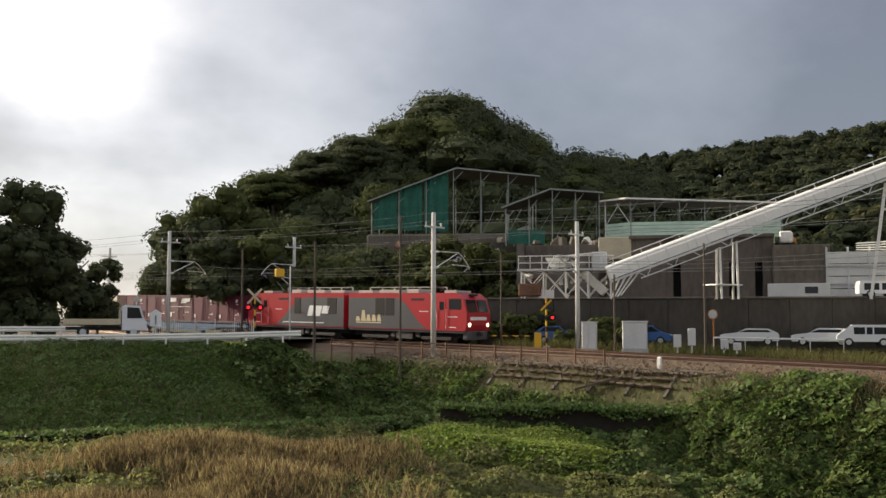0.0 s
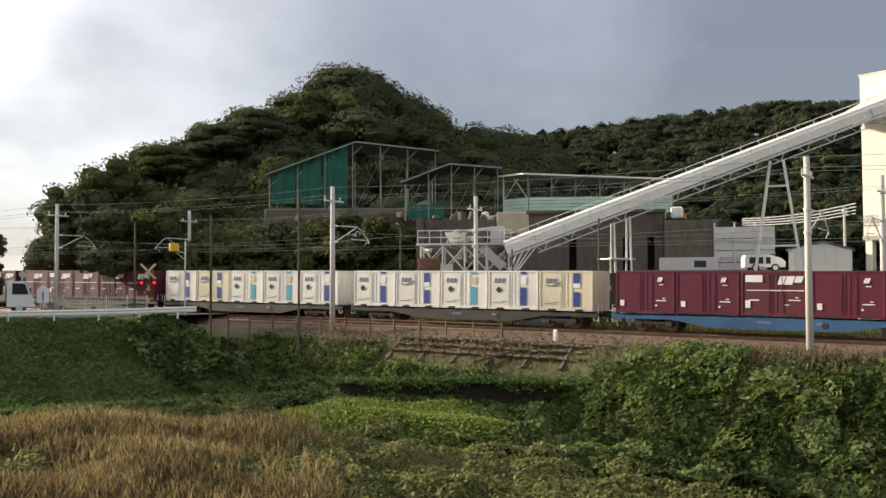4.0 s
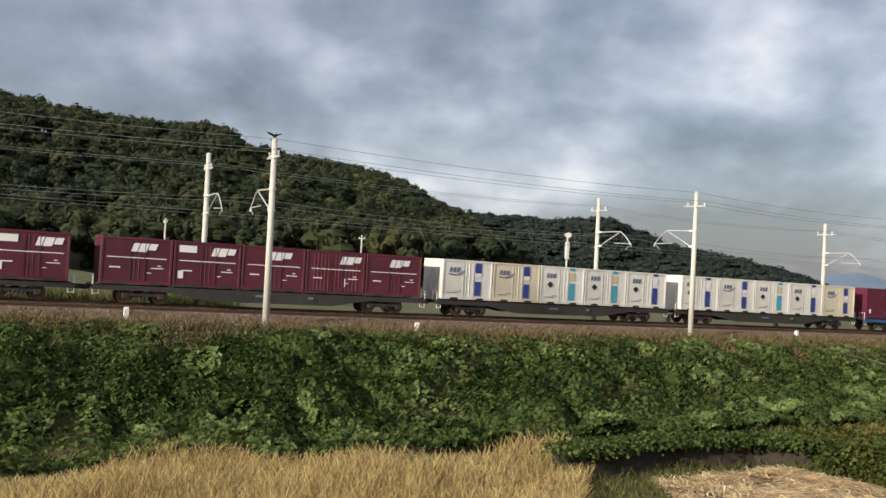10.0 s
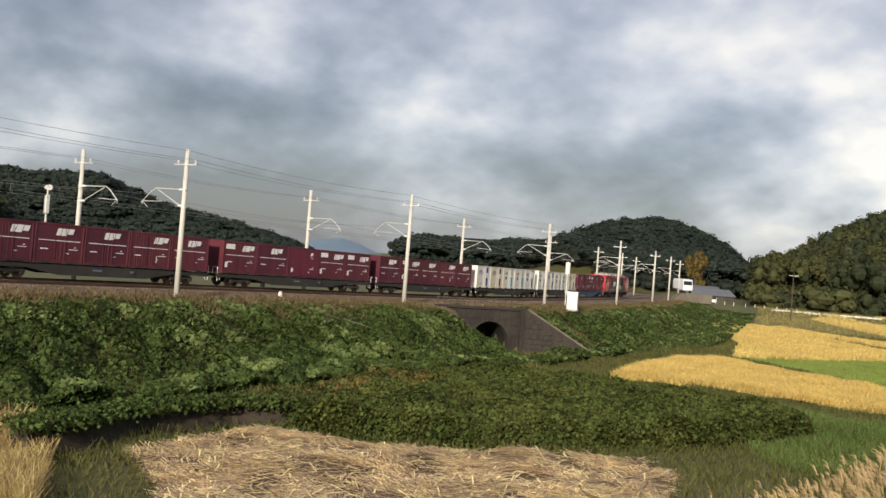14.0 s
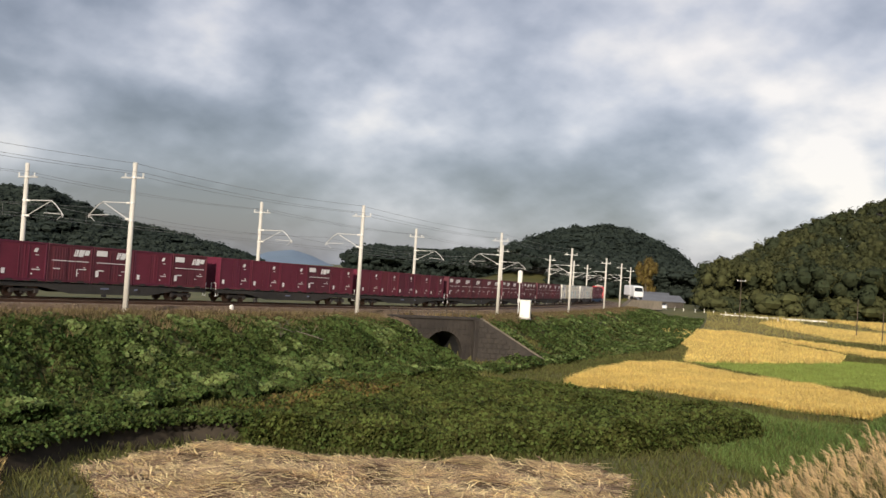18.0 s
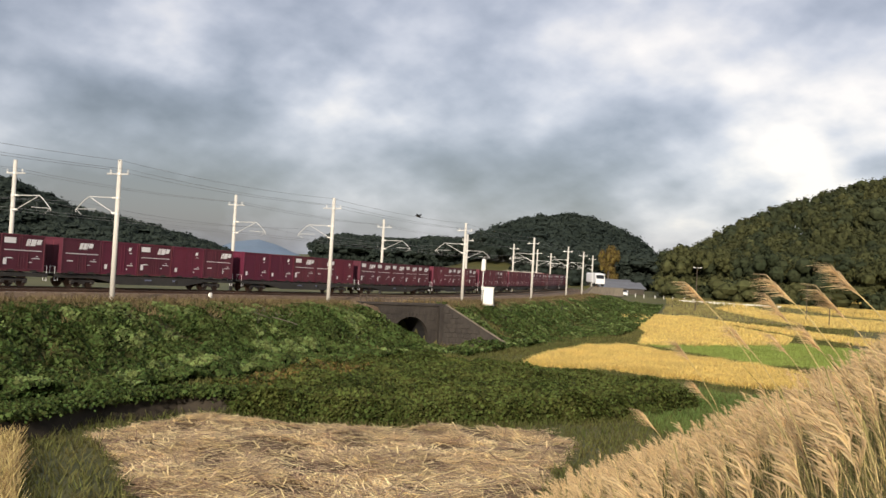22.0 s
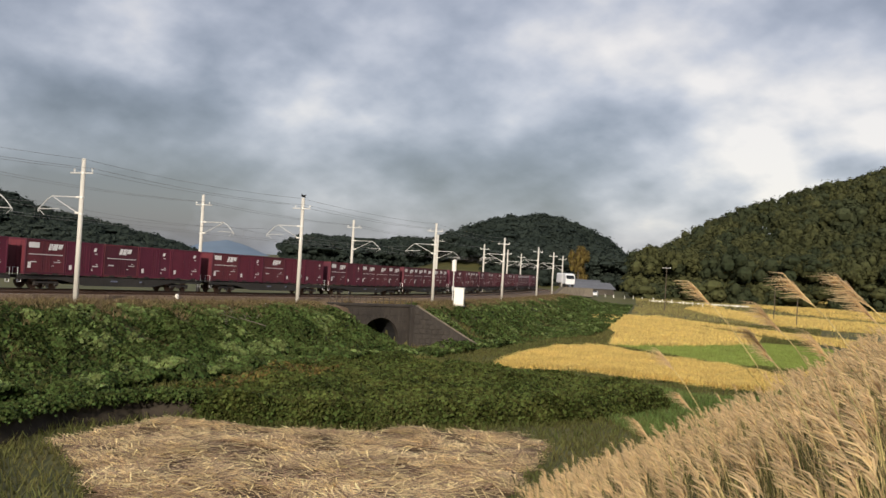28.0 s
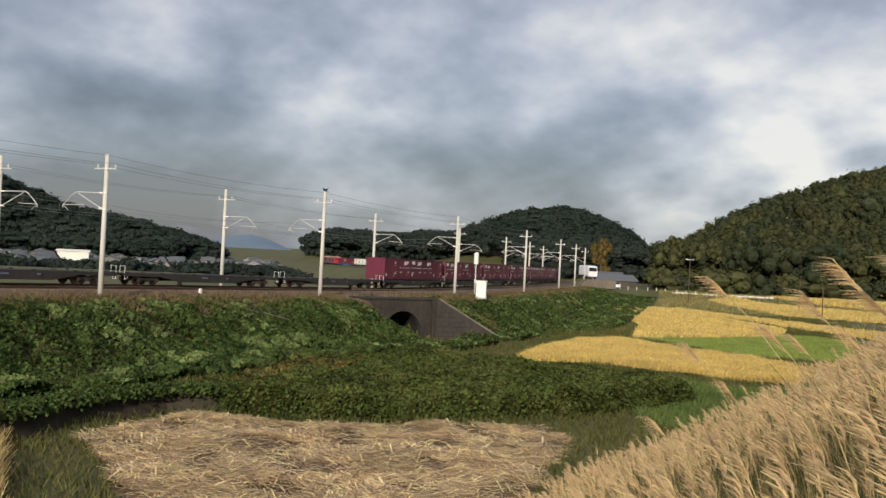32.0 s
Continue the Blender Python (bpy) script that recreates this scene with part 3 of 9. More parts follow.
# ---------------------------------------------------------------- ground
# wooded hills: distance of the ridge, of the foot, height of the wood, outline as bearing and height
HILLS = {
    "near": (157, 104, 9, [(10, 5), (13.3, 13), (14.1, 22.3), (16.6, 28.6), (19.6, 34.2), (23.3, 37.3), (25.9, 40.5), (28.6, 43.6), (30.6, 47.4), (33.3, 46.0), (35.2, 39.4), (36.9, 37.0), (38.9, 37.1), (40.9, 35.0), (42.5, 31.9), (44.5, 25.7), (48, 12), (52, 6)]),
    "long": (395, 175, 11, [(34, 30), (40.6, 70.5), (45.2, 73.5), (49.0, 76.6), (55.5, 79.7), (58.7, 77.4), (61, 74), (63.9, 73), (65.7, 77.3), (69.0, 71.4), (72.2, 68.8), (75.5, 64.3), (79.5, 60.4), (82.2, 58.0), (87.9, 57.3), (89.3, 50.5), (93.9, 47.3), (98, 41.5), (102.2, 28), (106, 10), (110, 3)]),
    "south": (540, 430, 11, [(92, 12), (97, 32), (102.3, 38), (107.0, 36.5), (110.3, 38.5), (112.2, 31.1), (114.3, 25.2), (116.8, 21.2), (120.5, 13.4), (122.5, 7), (124, 3)]),
    "mid": (700, 560, 11, [(124.5, 3), (125.8, 5), (126.6, 13.9), (128.7, 23.7), (130.9, 23.2), (132.7, 22.6), (134.5, 26.3), (136.0, 24.6), (140, 18), (146, 10)]),
    "round": (420, 330, 10, [(131, 4), (134.6, 15.4), (136.0, 18.8), (138.6, 25.9), (139.8, 29.7), (142.3, 31.9), (144.3, 28.5), (145.5, 24.0), (146.6, 17.6), (148, 12), (151, 8)]),
    "right": (310, 240, 10, [(144.0, 6), (146.3, 11.5), (147.4, 13.6), (149.5, 17.6), (151.0, 22.8), (153.4, 30.2), (155.5, 34.2), (158.6, 39.5), (160.9, 43.7), (168, 50), (178, 48), (190, 36)]),
}


def hill_z(az, D, key):
    ridge, foot, wood, prof = HILLS[key]
    P = np.array(prof)
    top = np.interp(az, P[:, 0], P[:, 1], left=-20, right=-20) - wood
    base = -2.5 if key == "south" else 4.5
    t = smooth((D - foot) / (ridge - foot))
    back = 1 - 0.75 * smooth((D - ridge) / (ridge * 0.8))
    return np.where((top > base) & (D > foot), base + (top - base) * t * back, -50)


LEVEE_AZ = 166.0
LX, LY = math.sin(radians(LEVEE_AZ - 90)), math.cos(radians(LEVEE_AZ - 90))


def ground_z(x, y):
    x, y = np.asarray(x, float), np.asarray(y, float)
    shape = x.shape
    x, y = x.ravel(), y.ravel()
    A, n = line_frame(x, y)
    D, az = np.hypot(x, y), np.degrees(np.arctan2(x, y))
    rz = rail_z(A)
    # low ground before the line: rice fields, a stream valley towards the crossing
    low = 1.5 + 1.6 * smooth((-A - 12) / 18) - 0.9 * smooth((A - 55) / 40) + 1.2 * smooth((A - 110) / 90) + 1.2 * smooth((D - 215) / 16) * (A > 100)
    top = rz - 0.55
    k = smooth((-A - 13) / 10)
    foot, edge = 17.5 - 6.5 * k, 8.5 - 1.6 * k
    z = np.where(n > edge, low + (top - low) * (1 - smooth((n - edge) / (foot - edge))), top)
    # notch at the brook culvert
    s, f = (x - 68.2) * -0.259 + (y + 59.5) * -0.966, (x - 68.2) * -0.966 + (y + 59.5) * 0.259
    s2, f2 = (x - 66.4) * -0.612 + (y + 66.3) * -0.791, (x - 66.4) * -0.791 + (y + 66.3) * 0.612
    by = (A > 60) & (A < 115) & (n > 6) & (n < 32)
    z = np.where(by & (f < 0) & (s > 0) & (s2 < 0.5), np.maximum(z, top + 0.05), z)
    z = np.where(by & (f2 < 0) & (s2 > -0.5) & (s2 < 7), np.maximum(z, 4.5 - 0.6 * s2 + 0.5 * f2), z)
    notch = smooth((f + 0.7) / 0.7) * smooth((f2 + 0.7) / 0.7) * by * (s > -14)
    z = np.where(by & (s > 1.2) & (s < 6.0) & (f > -4.2) & (f < 0.5), np.minimum(z, 0.7), z)
    z = z + (np.minimum(z, 0.7 + 0.75 * np.maximum(0, 1.0 - s)) - z) * notch
    # far side: yard level by the works, lower plain further on
    far = np.where(A < 45, top + 0.2, top)
    plain = 4.0 - 6.5 * smooth((D - 150) / 150)
    z = np.where(n < -9, far + (plain - far) * smooth((-n - 9) / 30) * smooth((A - 15) / 40), z)
    # works terrace
    ter = smooth((-n - np.clip(11 + (A + 43) * 0.5, 11, 26)) / 3) * smooth((-A - 2) / 6) * (1 - smooth((-A - 75) / 20))
    z = z + ter * 3.0 * (n < -12)
    # road bank on the left
    q = (y - (58.6 - 0.13 * (x - 6)))  # beyond the guard rail
    bank = 7.35 - 0.42 * np.clip(-q, 0, 30)
    cut = 1 - smooth((x - 22 - 0.55 * np.clip(-q, 0, 20)) / 4)
    road = np.where(n > 7, low + (np.maximum(bank, low) - low) * cut * (x > -60), z)
    z = np.where((n > 8.5) & (x < 45) & (y > 20), np.maximum(z, road), z)
    # the levee underfoot
    lq = x * LX + y * LY
    lev = 7.4 - 0.5 * np.clip(lq - 0.2, 0, 40) - 0.4 * np.clip(-lq - 3, 0, 14)
    z = np.where((D < 60) | (lq < 14), np.maximum(z if True else 0, lev), z)
    near = n > 20
    z = np.where(near & (lq < -3), np.maximum(lev, 1.5), z)
    for key in HILLS:
        z = np.maximum(z, hill_z(az, D, key))
    z = z + 0.10 * np.sin(x * 0.9 + y * 0.4) * np.sin(y * 0.7 - x * 0.3) * (np.abs(n) > 10)
    return z.reshape(shape)


def make_ground():
    az = np.concatenate([np.arange(-12, 180, 0.6), np.arange(180, 348, 6)])
    r = [0.0, 0.6]
    while r[-1] < 4200:
        r.append(r[-1] + max(0.9, 0.012 * r[-1]) * (1 if r[-1] < 130 else 1.5 if r[-1] < 600 else 4))
    AZ, R = np.meshgrid(np.radians(az), np.array(r), indexing="ij")
    x, y = R * np.sin(AZ), R * np.cos(AZ)
    z = ground_z(x, y)
    me = grid_mesh("ground", np.stack([x, y, z], -1), "grass", closed=True)
    return tagged(new("ground", me), "rough green grassland with bare soil patches", "ground", kind="structure")


make_ground()

# ---------------------------------------------------------------- track
FAR_C, NEAR_C = -1.25, 2.65


def strip(name, a0, a1, offs, step, material):
    aa = np.arange(a0, a1 + step, step)
    def wide(a, n):
        k = float(smooth((-a - 13) / 10)) if a > -60 else 1.0
        return n if n < 5.3 else 5.3 + (n - 5.3) * (1 - 0.5 * k)

    G = np.array([[on_line(a, wide(a, n), dz) for n, dz in offs] for a in aa])
    return grid_mesh(name, G, material)


def make_track():
    bed = new("trackbed", strip("trackbed", -330, 330, [(9.3, -1.9), (8.8, -0.75), (8.2, -0.50), (5.3, -0.42), (4.6, -0.12), (0.7, -0.12), (-3.2, -0.12), (-4.0, -0.45), (-7.5, -0.5), (-9.2, -1.2)], 2.0, "ballast"))
    tagged(bed, "brown stone ballast under a double railway track", "trackbed", kind="structure")
    for c in (FAR_C, NEAR_C):
        tr = thing("railway_track", (0, 0, 0), 0, "rusty railway track on concrete sleepers in brown ballast", "railway track", "tracks", "structure")
        for sg in (-1, 1):
            mb = MB()
            prof = [(-0.065, -0.14), (0.065, -0.14), (0.065, -0.125), (0.012, -0.11), (0.012, -0.035), (0.034, -0.03), (0.034, 0.0), (-0.034, 0.0), (-0.034, -0.03), (-0.012, -0.035), (-0.012, -0.11), (-0.065, -0.125)]
            G = np.array([[on_line(a, c + sg * 0.5675 + u, w) for u, w in prof + prof[:1]] for a in np.arange(-300, 320, 4.0)])
            part("rail", grid_mesh("rail", G, "rail"), None, tr)
        sl = MB().box((0, 0, 0), (0.24, 2.0, 0.16), 0.03).mesh("sleeper")
        sl.materials.append(M["sleeper"])
        for i in range(290):
            a = -62 + i * 0.68
            ob = new("sleeper", sl)
            ob.parent = tr
            ob.matrix_basis = along(a, c, -0.20)


make_track()


def wires():
    """Running wires over both tracks and feeders on the poles."""
    for c in (FAR_C, NEAR_C):
        w = thing("overhead_wire", (0, 0, 0), 0, "grey overhead contact wire and messenger wire", "overhead wire", "overhead wires")
        run, mess = [], []
        for a, b in zip(POLES[:-1], POLES[1:]):
            k = 8
            pts = [on_line(a + (b - a) * i / k, c, 5.15) for i in range(k + 1)]
            pm = [on_line(a + (b - a) * i / k, c, 6.05 - 0.45 * (1 - (2 * i / k - 1) ** 2)) for i in range(k + 1)]
            run += pts[: -1]
            mess += pm[: -1]
            for i in range(1, k):
                part("dropper", MB().cyl(pts[i], pm[i], 0.008, None, 3, False), "wire", w)
        part("contact_wire", MB().tube(run, 0.010, 5), "wire", w)
        part("messenger_wire", MB().tube(mess, 0.010, 5), "wire", w)
    for n, h in ((6.25, 8.9), (5.4, 8.3), (7.0, 8.3), (-3.6, 8.3), (-5.1, 8.3)):
        run = []
        for a, b in zip(POLES[:-1], POLES[1:]):
            k = 8
            run += [on_line(a + (b - a) * i / k, n, h - 0.3 * (1 - (2 * i / k - 1) ** 2)) for i in range(k)]
        solid("feeder_wire", MB().tube(run, 0.011, 5), "wire", "grey feeder wire slung between the line poles", "wire", "feeder wires")


POLES = [-136, -100, -70.0, -40.2, -10.2, 19.8, 48.2, 74.0, 104.0, 138.2, 175.0, 205.0, 236.0]
NEAR_N = [6.2, 6.2, 6.2, 6.18, 6.0, 6.0, 6.16, 6.49, 6.5, 6.5, 6.2, 5.9, 6.2]
FAR_POLES = [-132, -97, -66.0, -35.8, -9.0, 19.0, 48.8, 73.5, 104.0, 139.0, 175.0, 205.0, 236.0]


def make_pole():
    """A concrete line pole; its bracket reaches along +y."""
    p = thing("line_pole", (0, 0, 0), 0, "pale concrete railway line pole with a steel bracket arm", "line pole", "line poles")
    part("mast", MB().cyl((0, 0, -0.9), (0, 0, 9.4), 0.185, 0.14, 14), "pole_concrete", p, "pale tapered concrete mast", True)
    part("footing", MB().box((0, 0, -0.28), (0.9, 0.9, 0.3), 0.04), "concrete", p)
    arm = MB()
    arm.box((0, 0.12, 8.45), (0.10, 1.9, 0.10), 0.01)
    part("crossarm", arm, "galv", p, "galvanised steel crossarm")
    for y in (-0.75, 0.75):
        ins = MB()
        for k in range(4):
            ins.cyl((0, y, 8.52 + k * 0.06), (0, y, 8.55 + k * 0.06), 0.07, 0.05, 8)
        part("insulator", ins, "white_paint", p)
    br = MB()
    br.tube([(0, 0.15, 6.85), (0, 2.55, 6.88)], 0.04, 6)
    br.tube([(0, 2.55, 6.88), (0, 3.0, 6.62), (0, 3.75, 5.95), (0, 3.7, 5.8)], 0.034, 6)
    br.tube([(0, 0.15, 5.75), (0, 2.4, 6.8)], 0.034, 6)
    br.tube([(0, 1.9, 6.05), (0, 3.7, 6.0)], 0.028, 6)
    br.tube([(0, 3.7, 6.0), (0, 3.2, 5.62)], 0.02, 5)
    part("bracket", br, "galv", p, "white galvanised tube bracket")
    for y, z in ((0.3, 6.85), (0.3, 5.82)):
        part("bracket_insulator", MB().cyl((0, y - 0.18, z), (0, y + 0.18, z), 0.07, 0.07, 8), "white_paint", p)
    for z in (5.75, 6.85, 8.45):
        part("band", MB().cyl((0, 0, z - 0.06), (0, 0, z + 0.06), 0.19, 0.19, 12), "galv", p)
    return p


def upright(a, n, dz, flip=False):
    h = float(np.interp(a, TA, TH))
    return Matrix.Translation(on_line(a, n, dz)) @ Euler((0, 0, math.pi / 2 - h + (math.pi if flip else 0))).to_matrix().to_4x4()


def make_poles():
    base = make_pole()
    first = True
    for pair in zip(POLES, FAR_POLES, NEAR_N):
        for a, n, flip in ((pair[0], pair[2], False), (pair[1], -4.3, True)):
            m = upright(a, n, -0.45, flip)
            if first:
                base.matrix_basis = m
                first = False
            else:
                copy_thing(base, m)
    wires()


make_poles()

# ---------------------------------------------------------------- rolling stock


def logo(x0, z0, w, h, y):
    """A slanted mark of three plain strokes on a side at y."""
    sl = 0.35 * h
    sg = 1 if y > 0 else -1

    def bar(q):
        return MB().prism([(x0 + px * w + pz * sl, z0 + pz * h) for px, pz in q], (0, y, 0), (1, 0, 0), (0, 0, 1), (0, sg, 0), 0.006)

    return [bar([(0.0, 0.0), (0.25, 0.0), (0.25, 1.0), (0.0, 1.0)]),
            bar([(0.29, 0.0), (0.64, 0.0), (0.64, 1.0), (0.29, 1.0)]),
            bar([(0.68, 0.25), (1.0, 0.25), (1.0, 1.0), (0.68, 1.0)])]


def box_shell(name, body, label, ribs=0, cat="container"):
    """A twelve-foot rail container, its middle at the origin, its floor at z = 0."""
    L, W, H = 3.715, 2.45, 2.5
    c = thing(name, (0, 0, 0), 0, label, cat, "rail containers")
    mb = MB().box((0, 0, H / 2 + 0.02), (L - 0.06, W - 0.06, H - 0.06), 0.02)
    rb = []
    for y in (-1, 1):
        k = ribs or 2
        for i in range(k):
            x = -1.45 + 2.9 * (i + 0.5) / k if ribs else (-0.12, 0.12)[i]
            rb.append(MB().box((x, y * (W / 2 - 0.025), H / 2), (0.09 if ribs else 0.05, 0.03, H - 0.36), 0.01))
    for x in (-1, 1):
        for y in (-0.75, -0.3, 0.3, 0.75):
            rb.append(MB().box((x * (L / 2 - 0.022), y, H / 2), (0.03, 0.06, H - 0.36), 0.01))
    part("shell", mb, body, c)
    for k in rb:
        part("rib", k, body, c)
    fr = MB()
    for x, y in itertools.product((-1, 1), repeat=2):
        fr.box((x * (L / 2 - 0.06), y * (W / 2 - 0.06), H / 2), (0.12, 0.12, H), 0.015)
    for y in (-1, 1):
        fr.box((0, y * (W / 2 - 0.05), H - 0.06), (L - 0.2, 0.10, 0.12), 0.012)
        fr.box((0, y * (W / 2 - 0.05), 0.09), (L - 0.2, 0.10, 0.16), 0.012)
    for x in (-1, 1):
        fr.box((x * (L / 2 - 0.05), 0, H - 0.06), (0.10, W - 0.2, 0.12), 0.012)
        fr.box((x * (L / 2 - 0.05), 0, 0.09), (0.10, W - 0.2, 0.16), 0.012)
    part("frame", fr, body, c)
    for y in (-1, 1):
        for x in (-0.35, 0.4):
            lk = MB().cyl((x, y * (W / 2 + 0.004), 0.2), (x, y * (W / 2 + 0.004), H - 0.2), 0.016, None, 6)
            lk.box((x, y * (W / 2 + 0.006), 0.95), (0.05, 0.03, 0.22), 0.005)
            part("lock_rod", lk, "galv" if "white" in name or "cream" in name else body, c)
    return c


def marks(c, name, rects, material, skew=None):
    """Plain painted fields on both long sides: x from the trailing end, width, z, height."""
    for x, w, z, h in rects:
        for sg in (-1, 1) if w > 0.4 else (-1,):
            part(name, MB().box((x + w / 2 if sg < 0 else -x - w / 2, sg * 1.2255, z + h / 2), (w, 0.008, h)), material, c)


def side_logo(c, x, z, w, h, material="mark_white"):
    for mb in logo(x, z, w, h, -1.2255):
        part("side_mark", mb, material, c, "white slanted side mark")


def pockets(c):
    for sg, x in itertools.product((-1, 1), (-0.95, 0.95)):
        part("fork_pocket", MB().prism([(x - 0.31, 0.0), (x + 0.31, 0.0), (x + 0.24, 0.13), (x - 0.24, 0.13)], (0, sg * 1.2265, 0), (1, 0, 0), (0, 0, 1), (0, sg, 0), 0.008), "under", c)


def make_containers():
    K = {}
    for key, ribs, panel, lx in (("m1", 0, False, -0.35), ("m2", 0, True, 0.15), ("m3", 13, False, 0.2)):
        c = box_shell("maroon_container", "maroon_old", "maroon steel rail container with white stripe and side mark", ribs)
        side_logo(c, lx, 1.75, 1.25, 0.46)
        marks(c, "stripe", [(-1.55, 3.1, 1.40, 0.05)], "mark_white")
        small = [(-1.4, 0.55, 0.85, 0.07), (0.75, 0.65, 0.88, 0.05), (1.1, 0.18, 1.02, 0.05), (0.55, 0.22, 0.62, 0.04)]
        if panel:
            small += [(-1.6, 0.95, 1.88, 0.38), (-1.6, 0.28, 0.45, 0.42)]
        if ribs:
            small += [(0.55, 0.07, 0.42, 0.5)]
        marks(c, "lettering_bar", small, "mark_white")
        pockets(c)
        K[key] = c
    c = box_shell("maroon_container", "maroon", "dark red steel rail container with small white marks", 0)
    for mb in logo(0.78, 1.86, 0.42, 0.26, -1.2255)[:2]:
        part("side_mark", mb, "mark_white", c)
    marks(c, "lettering_bar", [(-1.55, 0.26, 0.42, 0.34), (0.9, 0.28, 1.66, 0.05), (0.72, 0.62, 0.72, 0.06), (1.1, 0.16, 0.86, 0.06), (0.66, 0.12, 0.42, 0.1)], "mark_white")
    pockets(c)
    K["m4"] = c
    for key, body, band, diamond in (("w1", "box_white", "mark_blue", False), ("w2", "box_cream", "mark_blue", False), ("w3", "box_white", "mark_cyan", True), ("w4", "box_white", "mark_blue", True)):
        nm = "cream_container" if key == "w2" else "white_container"
        c = box_shell(nm, body, "stained cream insulated rail container with blue band" if key == "w2" else "dirty white insulated rail container with a %s band" % ("pale blue" if band == "mark_cyan" else "dark blue"), 0)
        marks(c, "colour_band", [(0.55, 0.45, 0.28, 1.15 if diamond else 0.9), (0.55, 0.45, 1.72, 0.62) if not diamond else (0.55, 0.45, 2.28, 0.16)], band)
        marks(c, "band_panel", [(0.55, 0.45, 1.45, 0.26) if not diamond else (0.55, 0.45, 1.62, 0.5)], "mark_gold" if key == "w3" else "mark_white")
        mb = MB()
        for i in range(3):
            mb.prism([(-1.4 + i * 0.28, 1.72), (-1.22 + i * 0.28, 1.72), (-1.15 + i * 0.28, 2.02), (-1.33 + i * 0.28, 2.02)], (0, -1.2255, 0), (1, 0, 0), (0, 0, 1), (0, -1, 0), 0.006)
        part("side_mark", mb, "mark_grey", c)
        if diamond:
            d = MB().prism([(-1.3, 1.27), (-1.05, 1.05), (-0.8, 1.27), (-1.05, 1.49)], (0, -1.2255, 0), (1, 0, 0), (0, 0, 1), (0, -1, 0), 0.007)
            part("diamond", d, "mark_black", c)
        else:
            sw = MB()
            pts = [(-1.45 + 1.15 * t, -1.232, 1.62 - 0.10 * math.sin(math.pi * t) + 0.22 * t * t) for t in np.linspace(0, 1, 9)]
            sw.tube(pts, 0.03, 4)
            part("swoosh", sw, "mark_grey", c)
        marks(c, "lettering_bar", [(-1.5, 0.8, 0.42, 0.035), (-0.9, 0.5, 0.52, 0.03)], "mark_grey")
        pockets(c)
        K[key] = c
    return K


def bogie(mb_frame, x):
    for y in (-0.95, 0.95):
        mb_frame.box((x, y, 0.50), (2.3, 0.14, 0.20), 0.03)
        for dx in (-0.93, 0.93):
            mb_frame.box((x + dx, y, 0.43), (0.36, 0.2, 0.32), 0.04)
        for dx in (-0.2, 0, 0.2):
            mb_frame.cyl((x + dx, y, 0.28), (x + dx, y, 0.60), 0.075, None, 8)
    mb_frame.box((x, 0, 0.55), (0.4, 1.9, 0.22), 0.03)


def make_wagon(paint, label):
    w = thing("container_wagon", (0, 0, 0), 0, label, "wagon", "container wagons")
    L = 19.6
    sill = MB()
    belly = [(-L / 2, 0.98), (-L / 2, 0.72), (-6.0, 0.72), (-3.6, 0.32), (3.6, 0.32), (6.0, 0.72), (L / 2, 0.72), (L / 2, 0.98)]
    for y in (-1.15, 1.05):
        sill.prism(belly, (0, y, 0), (1, 0, 0), (0, 0, 1), (0, 1, 0), 0.10)
    part("side_sill", sill, paint, w)
    deck = MB().box((0, 0, 0.93), (L, 2.2, 0.08), 0.01)
    for x in np.linspace(-9, 9, 13):
        deck.box((x, 0, 0.82), (0.16, 2.1, 0.16))
    part("deck", deck, "under", w)
    for i in range(6):
        for y in (-1.08, 1.08):
            part("container_lock", MB().box((-9.45 + i * 3.78, y, 1.0), (0.3, 0.18, 0.10), 0.02), "under", w)
    for x in (-7.1, 7.1):
        bg = MB()
        bogie(bg, x)
        part("bogie", bg, "under", w, "dark oily bogie frame")
        for dx in (-0.93, 0.93):
            wh = MB()
            for y in (-0.60, 0.60):
                wh.cyl((x + dx, y - 0.06, 0.43), (x + dx, y + 0.06, 0.43), 0.43, None, 18)
            wh.cyl((x + dx, -0.9, 0.43), (x + dx, 0.9, 0.43), 0.08, None, 8)
            part("wheelset", wh, "rail", w)
    for sg in (-1, 1):
        part("coupler", MB().box((sg * 9.98, 0, 0.80), (0.5, 0.22, 0.26), 0.04), "under", w)
        lad = MB()
        lad.tube([(sg * 9.75, -1.1, 0.45), (sg * 9.75, -1.1, 1.5), (sg * 9.75, -0.6, 1.5), (sg * 9.75, -0.6, 0.9)], 0.022, 5)
        lad.tube([(sg * 9.75, -1.1, 0.5), (sg * 9.45, -1.1, 0.5), (sg * 9.45, -1.1, 0.95)], 0.022, 5)
        part("hand_rail", lad, "mark_white", w)
    part("valve_box", MB().box((-1.5, -0.75, 0.55), (1.3, 0.5, 0.32), 0.03), "under", w)
    part("air_tank", MB().cyl((0.4, -0.7, 0.55), (1.8, -0.7, 0.55), 0.19, None, 12), "under", w)
    part("brake_wheel", MB().cyl((2.6, -1.0, 0.62), (2.6, -1.17, 0.62), 0.17, None, 12), "under", w)
    for x, ww in ((-0.6, 0.75), (2.4, 0.5)):
        part("lettering_bar", MB().box((x, -1.153, 0.72), (ww, 0.006, 0.12)), "mark_grey", w)
    return w


